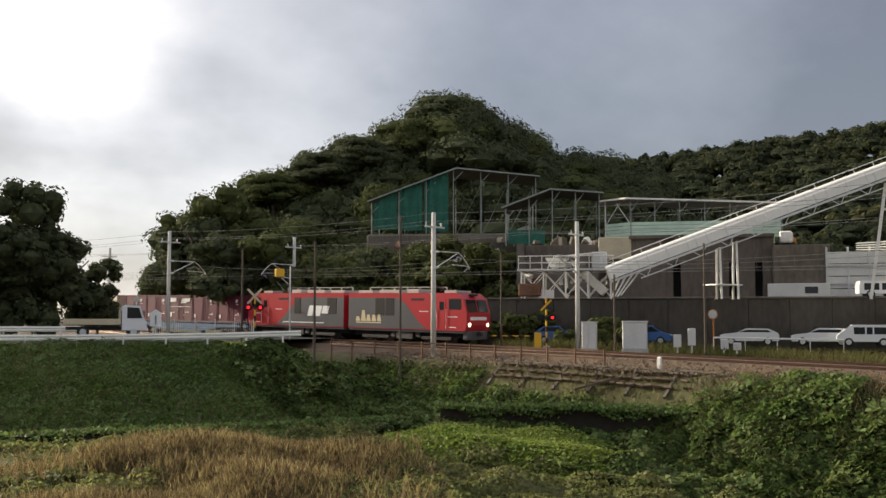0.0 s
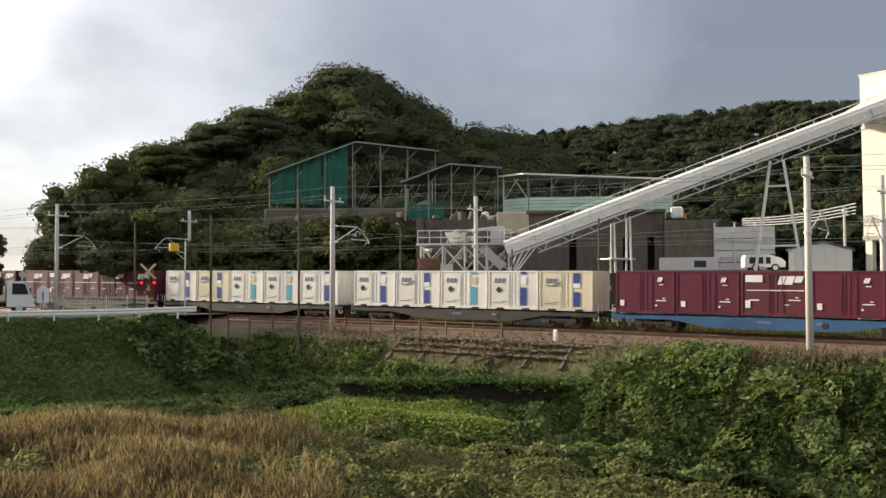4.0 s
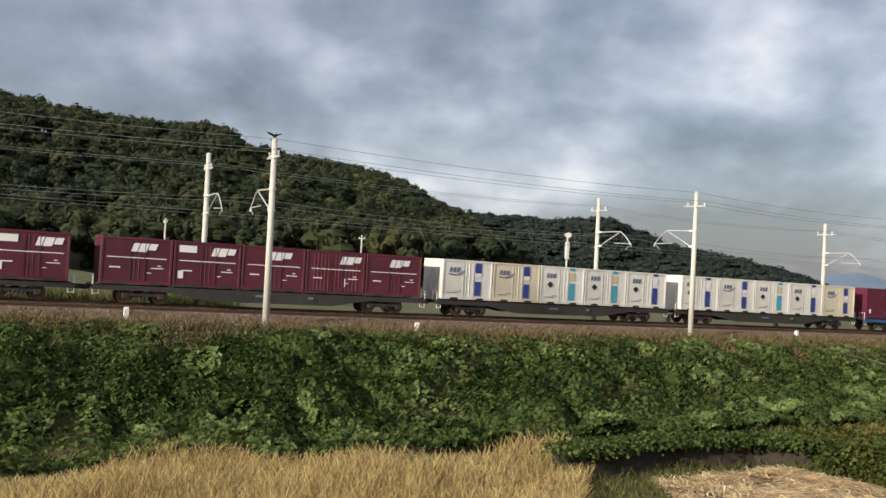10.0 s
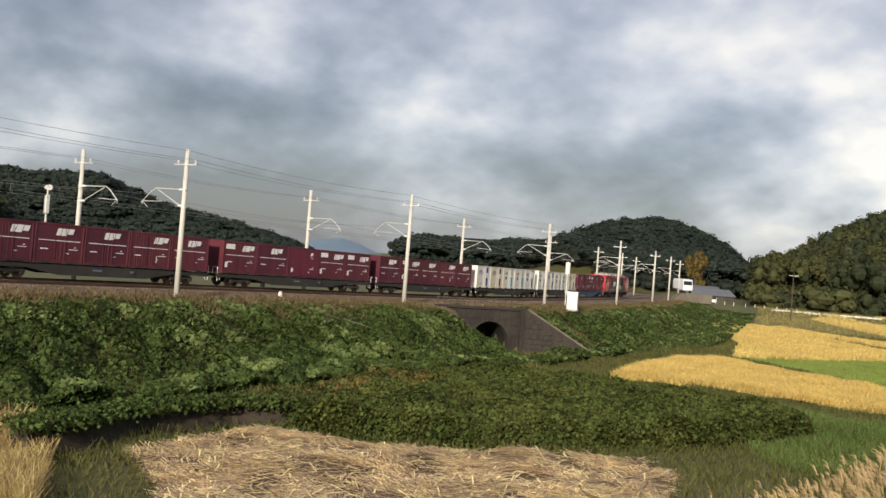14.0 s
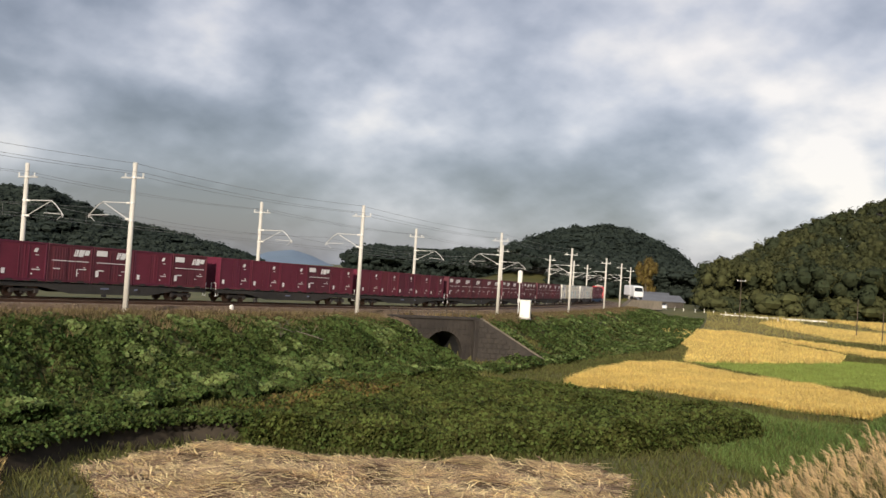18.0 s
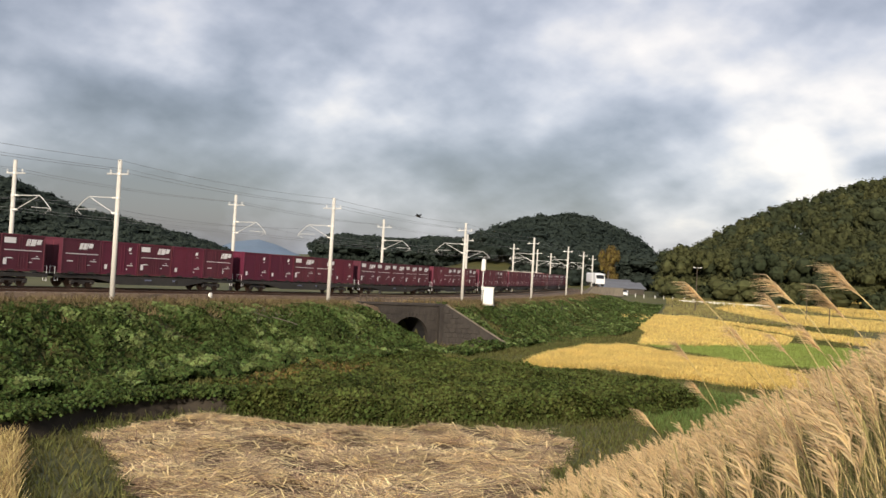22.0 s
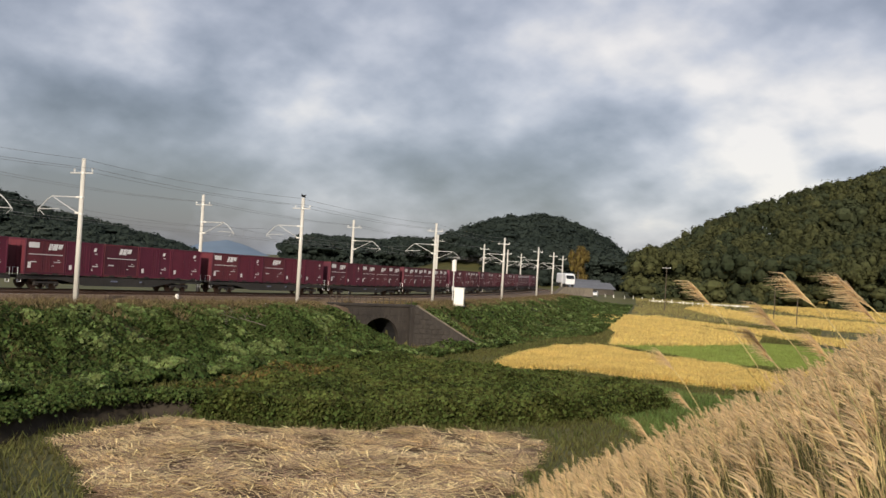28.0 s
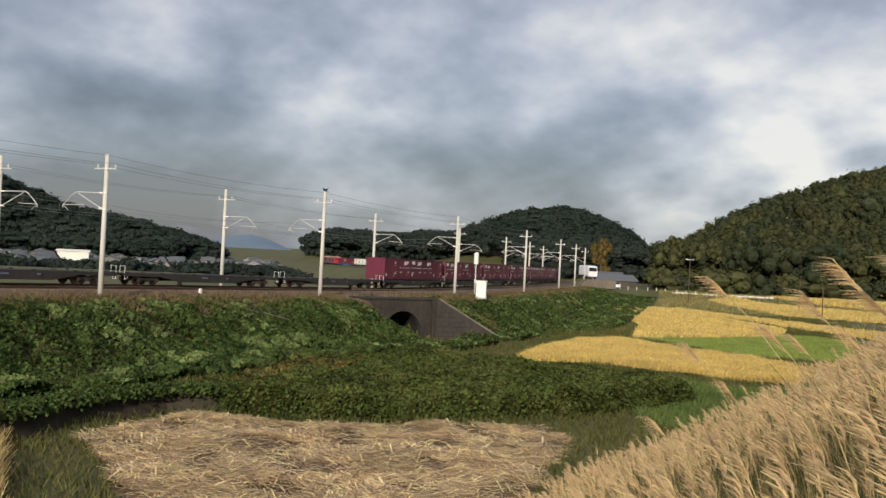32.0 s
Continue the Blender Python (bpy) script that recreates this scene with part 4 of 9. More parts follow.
def make_loco():
    e = thing("electric_locomotive", (0, 0, 0), 0, "red and dark grey double-unit electric freight locomotive", "locomotive")
    # two bodies, nose to the outer ends
    for sg in (-1, 1):
        s = lambda x: sg * x
        W = 1.40
        prof = [(0.28, 1.05), (0.28, 3.62), (0.40, 3.78), (11.35, 3.78), (11.95, 3.35), (12.28, 2.30), (12.28, 1.45), (12.10, 1.05)]
        mb = MB().prism([(s(a), b) for a, b in prof], (0, -W, 0), (1, 0, 0), (0, 0, 1), (0, 1, 0), 2 * W)
        body = part("body", mb, "loco_red", e, "red painted body")
        skirt = MB().box((s(6.2), 0, 0.98), (11.8, 2.66, 0.2), 0.02)
        part("sill", skirt, "loco_grey", body)
        if sg < 0:
            poly = [(0.30, 1.1), (0.30, 3.42), (4.9, 3.42), (6.0, 3.05), (8.0, 1.45), (8.6, 1.1)]
        else:
            poly = [(0.30, 1.1), (0.30, 3.42), (5.4, 3.42), (6.3, 3.05), (7.8, 1.55), (8.6, 1.1)]
        for y in (-1, 1):
            g = MB().prism([(s(a), b) for a, b in poly], (0, y * W, 0), (1, 0, 0), (0, 0, 1), (0, y, 0), 0.008)
            part("grey_panel", g, "loco_grey", body, "dark grey swept panel")
            wn = MB().box((s(11.2), y * (W + 0.006), 2.98), (1.15, 0.02, 0.78), 0.008)
            part("cab_side_window", wn, "glass", body)
            dr = MB().box((s(9.95), y * (W + 0.004), 2.3), (0.72, 0.02, 2.2), 0.008)
            part("cab_door", dr, "loco_red", body)
            part("door_window", MB().box((s(9.95), y * (W + 0.016), 2.85), (0.42, 0.016, 0.6), 0.006), "glass", body)
            for dx in (-0.45, 0.45):
                part("hand_rail", MB().cyl((s(9.95 + dx), y * (W + 0.06), 1.2), (s(9.95 + dx), y * (W + 0.06), 2.6), 0.014, None, 6), "galv", body)
            lou = (1.0, 2.0, 0, 0) if sg < 0 else (2.3, 4.3, 5.8, 0)
            xs = ((1.67, 1.1), (5.8, 0.8)) if sg < 0 else ((3.7, 0.95), (4.75, 0.9))
            for x, ww in xs:
                lv = part("louvre", MB().box((s(x), y * (W + 0.006), 2.73), (ww, 0.02, 1.32), 0.005), "black", body)
                for k in range(11):
                    part("slat", MB().box((s(x), y * (W + 0.02), 2.14 + k * 0.118), (ww - 0.06, 0.02, 0.04)), "under", lv)
            up = MB()
            for x, ww in ((7.6, 1.3), (9.0 if sg < 0 else 8.9, 0.0), (5.6, 0.0)):
                if ww:
                    up.box((s(x), y * (W + 0.006), 3.3), (ww, 0.02, 0.16), 0.006)
            part("grille", up, "black", body)
            for x, ww, z, h in ((8.2, 0.9, 2.42, 0.05), (11.0, 0.9, 2.05, 0.05), (11.0, 0.7, 1.3, 0.05)):
                part("lettering_bar", MB().box((s(x), y * (W + 0.012), z), (ww, 0.006, h)), "mark_white", body)
        # cab front
        fw = MB()
        for y in (-0.62, 0.62):
            fw.add([(s(12.0), y - 0.55, 3.30), (s(12.0), y + 0.55, 3.30), (s(12.285), y + 0.55, 2.42), (s(12.285), y - 0.55, 2.42),
                    (s(11.93), y - 0.55, 3.28), (s(11.93), y + 0.55, 3.28), (s(12.2), y + 0.55, 2.40), (s(12.2), y - 0.55, 2.40)],
                   [(0, 1, 2, 3), (4, 7, 6, 5), (0, 4, 5, 1), (1, 5, 6, 2), (2, 6, 7, 3), (3, 7, 4, 0)])
        part("windscreen", fw, "glass", body)
        part("nose_stripe", MB().box((s(12.285), 0, 1.95), (0.02, 1.9, 0.24), 0.005), "mark_white", body)
        for y in (-1.05, 1.05):
            part("headlight", MB().cyl((s(12.26), y, 1.5), (s(12.33), y, 1.5), 0.13, None, 12), "lamp_lit" if sg > 0 else "glass", body)
        part("roof_headlight", MB().box((s(11.75), 0, 3.66), (0.3, 0.7, 0.14), 0.02), "glass", body)
        part("front_skirt", MB().box((s(12.0), 0, 0.72), (0.4, 2.4, 0.62), 0.06), "loco_grey", body)
        part("coupler", MB().box((s(12.42), 0, 0.85), (0.4, 0.26, 0.3), 0.04), "under", body)
        for k, x in enumerate((3.0, 9.2)):
            bg = MB()
            bogie(bg, s(x))
            bg.box((s(x), -1.05, 0.45), (2.9, 0.16, 0.26), 0.04)
            part("bogie", bg, "under", e)
            for dx in (-1.1, 1.1):
                for y in (-0.6, 0.6):
                    part("wheel", MB().cyl((s(x) + dx, y - 0.07, 0.56), (s(x) + dx, y + 0.07, 0.56), 0.56, None, 20), "under", e)
        part("underframe", MB().box((s(6.2), 0, 0.74), (11.6, 1.5, 0.42), 0.03), "black", e)
        un = MB()
        un.box((s(6.1), -0.9, 0.62), (1.7, 0.6, 0.62), 0.05)
        un.box((s(4.9), -0.9, 0.68), (0.5, 0.5, 0.5), 0.05)
        un.box((s(7.4), -0.9, 0.7), (0.5, 0.5, 0.45), 0.05)
        part("equipment_box", un, "wagon_grey", e)
        rf = MB()
        for x, ww, hh in ((1.6, 1.6, 0.22), (4.2, 2.2, 0.26), (6.6, 1.2, 0.3), (10.3, 1.2, 0.2)):
            rf.box((s(x), 0, 3.78 + hh / 2), (ww, 1.7, hh), 0.03)
        for x in np.linspace(1.0, 9.0, 7):
            rf.cyl((s(x), 0.3, 3.9), (s(x), 0.3, 4.25), 0.06, 0.05, 6)
        rf.tube([(s(1), 0.3, 4.25), (s(9), 0.3, 4.25)], 0.03, 5)
        part("roof_equipment", rf, "roof_sheet", body)
        pn = MB()
        for y in (-0.5, 0.5):
            pn.tube([(s(8.6), y, 4.0), (s(9.6), y * 0.9, 4.75), (s(8.7), y * 0.7, 5.15)] if sg < 0 else [(s(8.2), y, 4.0), (s(9.3), y, 4.12), (s(8.3), y, 4.22)], 0.025, 5)
        zz = 5.15 if sg < 0 else 4.24
        pn.box((s(8.6), 0, zz), (0.25, 1.6, 0.05))
        part("pantograph", pn, "wire", body)
    part("gangway", MB().box((0, 0, 2.2), (0.56, 1.6, 2.6), 0.03), "black", e)
    for mb in logo(-4.6, 1.9, 2.4, 0.85, -1.412):
        part("side_mark", mb, "mark_white", e, "white slanted side mark")
    part("white_line", MB().box((-5.1, -1.412, 1.36), (5.0, 0.006, 0.07)), "mark_white", e)
    em = MB()
    for i, (w, h) in enumerate(((0.5, 0.35), (0.55, 0.85), (0.5, 0.5), (0.5, 0.5), (0.45, 0.55))):
        em.prism([(1.1 + i * 0.58, 1.6), (1.1 + i * 0.58 + w, 1.6), (1.1 + i * 0.58 + w * 0.7, 1.6 + h), (1.2 + i * 0.58, 1.6 + h)], (0, -1.412, 0), (1, 0, 0), (0, 0, 1), (0, -1, 0), 0.006)
    em.box((2.5, -1.415, 1.5), (2.7, 0.006, 0.08))
    part("emblem", em, "mark_gold", e, "pale gold emblem")
    return e


KINDS = make_containers()
# loads from the trailing end to the leading end, wagon by wagon
LOADS = ["m4 m4 m2 m4 m4", "w4 w1 w3 w4 w2", "w1 w2 w3 w3 w4", "m1 m2 m1 m3 m1", "m2 m1 m4 m2 m2", "m2 m1 m1 m3 m1", "m4 m4 m4 m4 m4", "m4 m4 m4 m2 m4",
         "m4 m3 m2 m4 m2", "m2 m2 m2 m2 m2", "m4 m4 m2 m3 m4", "m1 m4 m2 m4 m3", "m4 m1 m4 m2 m2", "m2 m2 m2 m1 m2", "m2 m4 m2 m1 m2", "m2 m4 m1 m4 m4", "m2 m4 m1 m4 m4", "m4 m1 m2 m1 m4"]
# where the train's head stands, second by second
HEAD = [-42.1, -26.4, -10.5, 5.4, 21.5, 37.6, 53.7, 69.6, 85.6, 101.8, 118.4, 135.4, 152.1, 168.6, 185.0, 201.6, 218.1, 234.8, 251.4, 268.2, 284.9, 301.7, 318.6, 335.5,
        352.4, 369.4, 386.5, 403.6, 420.7, 437.9, 455.1, 472.4, 489.7]
TRAIN = []


def set_train():
    loco = make_loco()
    TRAIN.append((loco, -12.5, 0.0))
    grey = make_wagon("wagon_grey", "dark grey container flat wagon on two bogies")
    blue = make_wagon("wagon_blue", "faded blue container flat wagon on two bogies")
    used = set()
    gone = False
    for k in range(22):
        mid = -25.0 - 20.4 * k - 10.2
        if k == 0:
            w = blue
        elif not gone:
            w, gone = grey, True
        else:
            w = copy_thing(grey, Matrix())
        if k >= 18:
            tagged(w, "empty dark grey container flat wagon on two bogies")
        TRAIN.append((w, mid, 0.0))
        if k < 18:
            for i, key in enumerate(LOADS[k].split()):
                c = KINDS[key]
                if key in used:
                    c = copy_thing(c, Matrix())
                used.add(key)
                TRAIN.append((c, mid + (i - 2) * 3.79, 1.06))


set_train()

# ---------------------------------------------------------------- foliage


def leaf_cards(C, size, seed=1, face=(0, 0, 1.0), loose=0.6):
    """Small four-cornered leaf clumps at the points C, turned about the way they face, loosely."""
    r = np.random.default_rng(seed)
    n = len(C)
    w = np.broadcast_to(face, (n, 3)) + r.normal(size=(n, 3)) * loose
    w = w / (np.linalg.norm(w, axis=1)[:, None] + 1e-9)
    a = r.normal(size=(n, 3))
    a -= w * (a * w).sum(1)[:, None]
    a /= np.linalg.norm(a, axis=1)[:, None] + 1e-9
    b = np.cross(w, a)
    s = (np.asarray(size) * r.uniform(0.6, 1.3, n))[:, None]
    k = r.uniform(0.35, 0.6, n)[:, None]
    lift = np.cross(a, b) * s * r.uniform(-0.3, 0.3, n)[:, None]
    return np.stack([C - a * s * 0.5, C - b * s * k + lift, C + a * s * 0.5, C + b * s * k + lift], 1)


def ball_faces(k):
    """The faces of a ball of eight, then 32 triangles."""
    o = [Vector(p) for p in ((1, 0, 0), (-1, 0, 0), (0, 1, 0), (0, -1, 0), (0, 0, 1), (0, 0, -1))]
    tri = [(o[a], o[b], o[c]) for a, b, c in ((0, 2, 4), (2, 1, 4), (1, 3, 4), (3, 0, 4), (2, 0, 5), (1, 2, 5), (3, 1, 5), (0, 3, 5))]
    for _ in range(k):
        nxt = []
        for a, b, c in tri:
            ab, bc, ca = (a + b).normalized(), (b + c).normalized(), (c + a).normalized()
            nxt += [(a, ab, ca), (ab, b, bc), (ca, bc, c), (ab, bc, ca)]
        tri = nxt
    return np.array([[tuple(p) for p in t] for t in tri])


BALL = ball_faces(1)


def crowns(centres, radii, heights, per, size, seed, loose=0.3, flat=1.0, core=0.72):
    """Leaf clumps on the boughs of many crowns, over the dark twigs within."""
    r = np.random.default_rng(seed)
    out, way, kern = [], [], []
    n = len(centres)
    per = np.broadcast_to(per, n)
    for i in range(n):
        k, m = int(per[i]), 8
        th = r.uniform(0, 2 * np.pi) + np.arange(m) * 2.4 + r.normal(0, 0.3, m)
        up = np.linspace(-0.25, 0.75, m) + r.normal(0, 0.10, m)
        rad = np.sqrt(np.clip(1 - up ** 2, 0.05, 1)) * r.uniform(0.45, 0.70, m)
        lobes = np.stack([rad * np.cos(th), rad * np.sin(th), up * 0.75], 1)
        lr = r.uniform(0.34, 0.52, m)
        scale = np.array([radii[i], radii[i], heights[i]])
        j = r.integers(0, m, k)
        d = r.normal(size=(k, 3))
        d /= np.linalg.norm(d, axis=1)[:, None]
        d[:, 2] = np.abs(d[:, 2]) * np.where(r.random(k) < 0.8, 1, -1)
        lump = 1 + 0.10 * np.sin(7 * d[:, 0] + i) * np.sin(6 * d[:, 1] + 2 * d[:, 2] + j)
        p = lobes[j] + d * (lr[j] * r.uniform(0.86, 1.06, k) * lump)[:, None] * (1, 1, flat)
        out.append(centres[i] + p * scale)
        way.append(d * (1, 1, 1.2) + (0, 0, 0.15))
        if core:
            kern.append((centres[i] + (lobes[:, None, None] + BALL[None] * (lr * core)[:, None, None, None] * (1, 1, flat)) * scale).reshape(-1, 3, 3))
    cards = leaf_cards(np.concatenate(out), size, seed + 1, np.concatenate(way), loose)
    if not core:
        return cards
    kern = np.concatenate(kern)
    return np.concatenate([cards, np.concatenate([kern, kern[:, :1]], 1)])


def woods(key, name, material, count, rad, per, size, seed, label, foot_lift=0.0, tall=1.0, depth=1.0):
    ridge, foot, wood, prof = HILLS[key]
    P = np.array(prof)
    r = np.random.default_rng(seed)
    az = r.uniform(P[0, 0], P[-1, 0], count * 3)
    t = r.random(count * 3) ** 0.8 * depth
    D = foot - 6 + (ridge + 12 - foot) * t
    z = hill_z(az, D, key)
    keep = np.where(z > -10)[0][:count]
    az, D = np.radians(az[keep]), D[keep]
    x, y = D * np.sin(az), D * np.cos(az)
    A, n = line_frame(x, y)
    ok = np.abs(n) > 20
    x, y = x[ok], y[ok]
    z = ground_z(x, y)
    R = rad * r.uniform(0.5, 1.3, len(x)) * r.choice([1.0, 1.0, 1.45], len(x))
    R = np.minimum(R, np.maximum(1.8, (np.abs(az[ok] - np.radians(P[0, 0])) - 0.045) * D[ok]))
    H = np.minimum(wood * r.uniform(0.30, 0.58, len(x)) * tall, R * 1.3)
    C = np.stack([x, y, z + wood * (1.0 + r.normal(0, 0.07, len(x))) - H * 1.02 + foot_lift], 1)
    me = flat_mesh(name, crowns(C, R, H, per, size, seed, 0.22)[:, :3], 3, material)
    return tagged(new(name, me), label, "woods", kind="stuff")


woods("near", "hill_woods", "tree_leaf", 210, 5.6, 1900, 0.56, 11, "dense dark evergreen woods covering a hill", -1.8)
woods("near", "hill_woods", "tree_leaf_b", 80, 4.2, 1300, 0.5, 31, "lighter broadleaf trees among the hill woods", -1.8)
woods("long", "hill_woods", "far_leaf", 2300, 4.6, 170, 1.3, 12, "long wooded hillside of dark mixed trees", 0, 0.8)
woods("long", "hill_woods", "far_leaf_b", 420, 4.8, 170, 1.3, 32, "paler broadleaf trees on the long hillside", 0, 0.8)
# these far hills carry shade and haze in their leaf colour
woods("south", "hill_woods", "shade_leaf", 1200, 7.0, 120, 2.0, 13, "wooded ridge beyond the town, shaded and hazed by colour", 0, 0.8)
woods("mid", "hill_woods", "shade_leaf", 600, 8.5, 90, 2.8, 14, "distant wooded hill, shaded and hazed by colour", 0, 0.8)
woods("round", "hill_woods", "shade_leaf", 1300, 4.8, 160, 1.5, 15, "rounded wooded hill, shade and haze in its leaf colour", 0, 0.85)
woods("right", "hill_woods", "bamboo_leaf", 900, 3.0, 280, 0.9, 16, "hillside of bamboo and broadleaf trees in late sun", 0.6, 1.1)
woods("right", "hill_woods", "far_leaf", 520, 3.6, 260, 0.95, 36, "dark evergreen trees among the bamboo")
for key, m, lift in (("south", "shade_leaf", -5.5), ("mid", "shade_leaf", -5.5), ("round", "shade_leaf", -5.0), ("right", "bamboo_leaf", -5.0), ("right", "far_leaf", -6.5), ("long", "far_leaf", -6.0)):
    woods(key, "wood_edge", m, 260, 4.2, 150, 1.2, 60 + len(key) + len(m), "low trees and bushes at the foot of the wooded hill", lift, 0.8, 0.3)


def ridge_trees():
    """The large trees that stand out on the near hill: bearing, distance, top, reach, height of the crown."""
    for i, (az, D, top, R, H, flat, m, text) in enumerate((
            (31.7, 146, 48.0, 8.5, 8.5, 1.0, "tree_leaf", "huge round-crowned evergreen tree on the hilltop"),
            (34.2, 148, 41.5, 6.5, 7.0, 1.0, "tree_leaf", "round evergreen tree below the hilltop"),
            (38.9, 150, 37.6, 8.0, 6.5, 1.0, "tree_leaf", "broad dark evergreen tree on the ridge"),
            (42.0, 150, 33.0, 6.0, 5.5, 1.0, "tree_leaf", "dark evergreen tree at the end of the ridge"),
            (28.4, 142, 43.4, 5.5, 4.0, 0.7, "tree_leaf_b", "layered pine with flat tops on the ridge"),
            (25.8, 140, 40.2, 6.0, 3.4, 0.55, "tree_leaf", "spreading flat-topped pine on the ridge"),
            (23.0, 138, 36.8, 6.0, 2.8, 0.5, "tree_leaf", "spreading flat-topped pine at the ridge's end"),
            (20.2, 136, 33.6, 5.5, 2.6, 0.5, "tree_leaf_b", "low spreading pine on the slope"),
            (17.2, 132, 28.6, 5.0, 2.8, 0.55, "tree_leaf", "leaning pine at the wood's edge"),
            (27.0, 126, 31.5, 5.5, 4.5, 0.9, "tree_leaf_b", "sunlit broadleaf tree on the slope"),
            (22.5, 122, 25.5, 5.5, 4.5, 0.9, "tree_leaf_b", "sunlit broadleaf tree low on the slope"),
            (30.5, 124, 30.5, 5.0, 4.5, 1.0, "tree_leaf", "dark broadleaf tree on the slope"))):
        a = radians(az)
        x, y = D * math.sin(a), D * math.cos(a)
        z = float(ground_z(np.array([x]), np.array([y]))[0])
        t = thing("tree", (x, y, z), 0, text, "tree", "hilltop trees")
        top = 9 + (top - 9) * D / 157 - (2.2 if 30 < az < 36 else 0.9)
        mid = top - z - H * 1.02
        tr = MB().cyl((0, 0, -0.5), (0.2, 0.1, mid), 0.5, 0.3, 9)
        r = np.random.default_rng(400 + i)
        for k in range(7):
            b = k * 0.9 + r.normal(0, 0.2)
            tr.cyl((0.1, 0.05, mid * r.uniform(0.5, 0.9)), (math.cos(b) * R * 0.6, math.sin(b) * R * 0.6, mid + H * r.uniform(-0.2, 0.4)), 0.2, 0.08, 6)
        part("trunk", tr, "bark", t)
        C = np.array([(0, 0, mid)] + [(math.cos(k * 2.1) * R * 0.55, math.sin(k * 2.1) * R * 0.55, mid - H * (0.15 + 0.14 * k)) for k in range(4)])
        V = crowns(C, np.array([R] + [R * 0.7] * 4) * 0.95, np.array([H] + [H * 0.7] * 4), [6500, 2600, 2600, 2600, 2600], 0.44, 410 + i, 0.25, flat)
        part("crown", flat_mesh("crown", V[:, :3], 3, m), None, t)


ridge_trees()


def haze_hill():
    prof = np.array([(121.0, -5), (121.7, 8), (122.6, 23), (124.0, 31), (125.1, 21), (126.1, 5), (127, -5)])
    az = np.arange(121, 127.05, 0.25)
    h = np.interp(az, prof[:, 0], prof[:, 1])
    G = []
    for D, f in ((1900, 0.0), (2000, 0.45), (2100, 0.8), (2200, 1.0), (2400, 0.7), (2700, 0.0)):
        G.append([(D * math.sin(radians(a)), D * math.cos(radians(a)), 2 + max(z, 0) * f) for a, z in zip(az, h)])
    tagged(new("distant_hill", grid_mesh("distant_hill", np.array(G), "haze_hill")), "hazy blue distant hill", "hill", kind="structure")


haze_hill()


def scatter(a0, a1, n0, n1, count, seed):
    """Random places on a stretch before or behind the line."""
    r = np.random.default_rng(seed)
    a, n = r.uniform(a0, a1, count), r.uniform(n0, n1, count)
    x, y, h = np.interp(a, TA, TP[:, 0]), np.interp(a, TA, TP[:, 1]), np.interp(a, TA, TH)
    return x + n * np.cos(h), y - n * np.sin(h), a, n


def lumps(x, y, k=1.0):
    return 0.5 + 0.25 * (np.sin(x * 1.3 * k + 1.7 * np.sin(y * 0.9 * k)) + np.sin(y * 1.7 * k + 1.3 * np.sin(x * 0.8 * k)))


def clumps(x, y, cell, seed):
    """Rounded tufts on a jittered net: how high each place lies on its tuft (0 to 1), the way out of it, and a number of the tuft's own."""
    r = np.random.default_rng(seed)
    T = r.random((64, 64, 4))
    gx, gy = np.floor(x / cell).astype(int), np.floor(y / cell).astype(int)
    best = np.zeros(len(x))
    ox, oy, own = np.zeros(len(x)), np.zeros(len(x)), np.zeros(len(x))
    for i, j in itertools.product((-1, 0, 1), repeat=2):
        q = T[(gx + i) % 64, (gy + j) % 64]
        dx, dy = x - (gx + i + q[:, 0]) * cell, y - (gy + j + q[:, 1]) * cell
        rad = cell * (0.45 + 0.5 * q[:, 2])
        h = np.sqrt(np.clip(1 - (dx * dx + dy * dy) / rad ** 2, 0, 1)) * (0.35 + 0.65 * q[:, 3])
        up = h > best
        best = np.where(up, h, best)
        ox, oy, own = np.where(up, dx / rad, ox), np.where(up, dy / rad, oy), np.where(up, q[:, 3], own)
    return best, np.stack([ox, oy], 1), own


def tufted(x, y, z, size, seed, cell, tall, lift=0.7, fine=0.45):
    """Leaves laid on large and small tufts over the ground height z."""
    r = np.random.default_rng(seed)
    b1, o1, k1 = clumps(x, y, cell, seed + 1)
    b2, o2, k2 = clumps(x + 3, y + 7, cell * fine, seed + 2)
    ok = r.random(len(x)) < 0.30 + 0.75 * np.maximum(b1, 0.7 * b2)
    x, y, z, b1, b2, o1, o2 = x[ok], y[ok], z[ok], b1[ok], b2[ok], o1[ok], o2[ok]
    tall = np.broadcast_to(tall, len(ok))[ok]
    h = tall * (0.66 * b1 + 0.34 * b2) * (1 - 0.45 * r.random(len(x)) ** 3)
    o = o1 * 0.55 + o2 * 0.6
    face = np.stack([o[:, 0] - 0.08, o[:, 1] + 0.04, np.full(len(x), lift)], 1)
    s = np.broadcast_to(size, len(ok))[ok]
    return leaf_cards(np.stack([x, y, z + 0.03 + h], 1), s, seed + 3, face, 0.34)


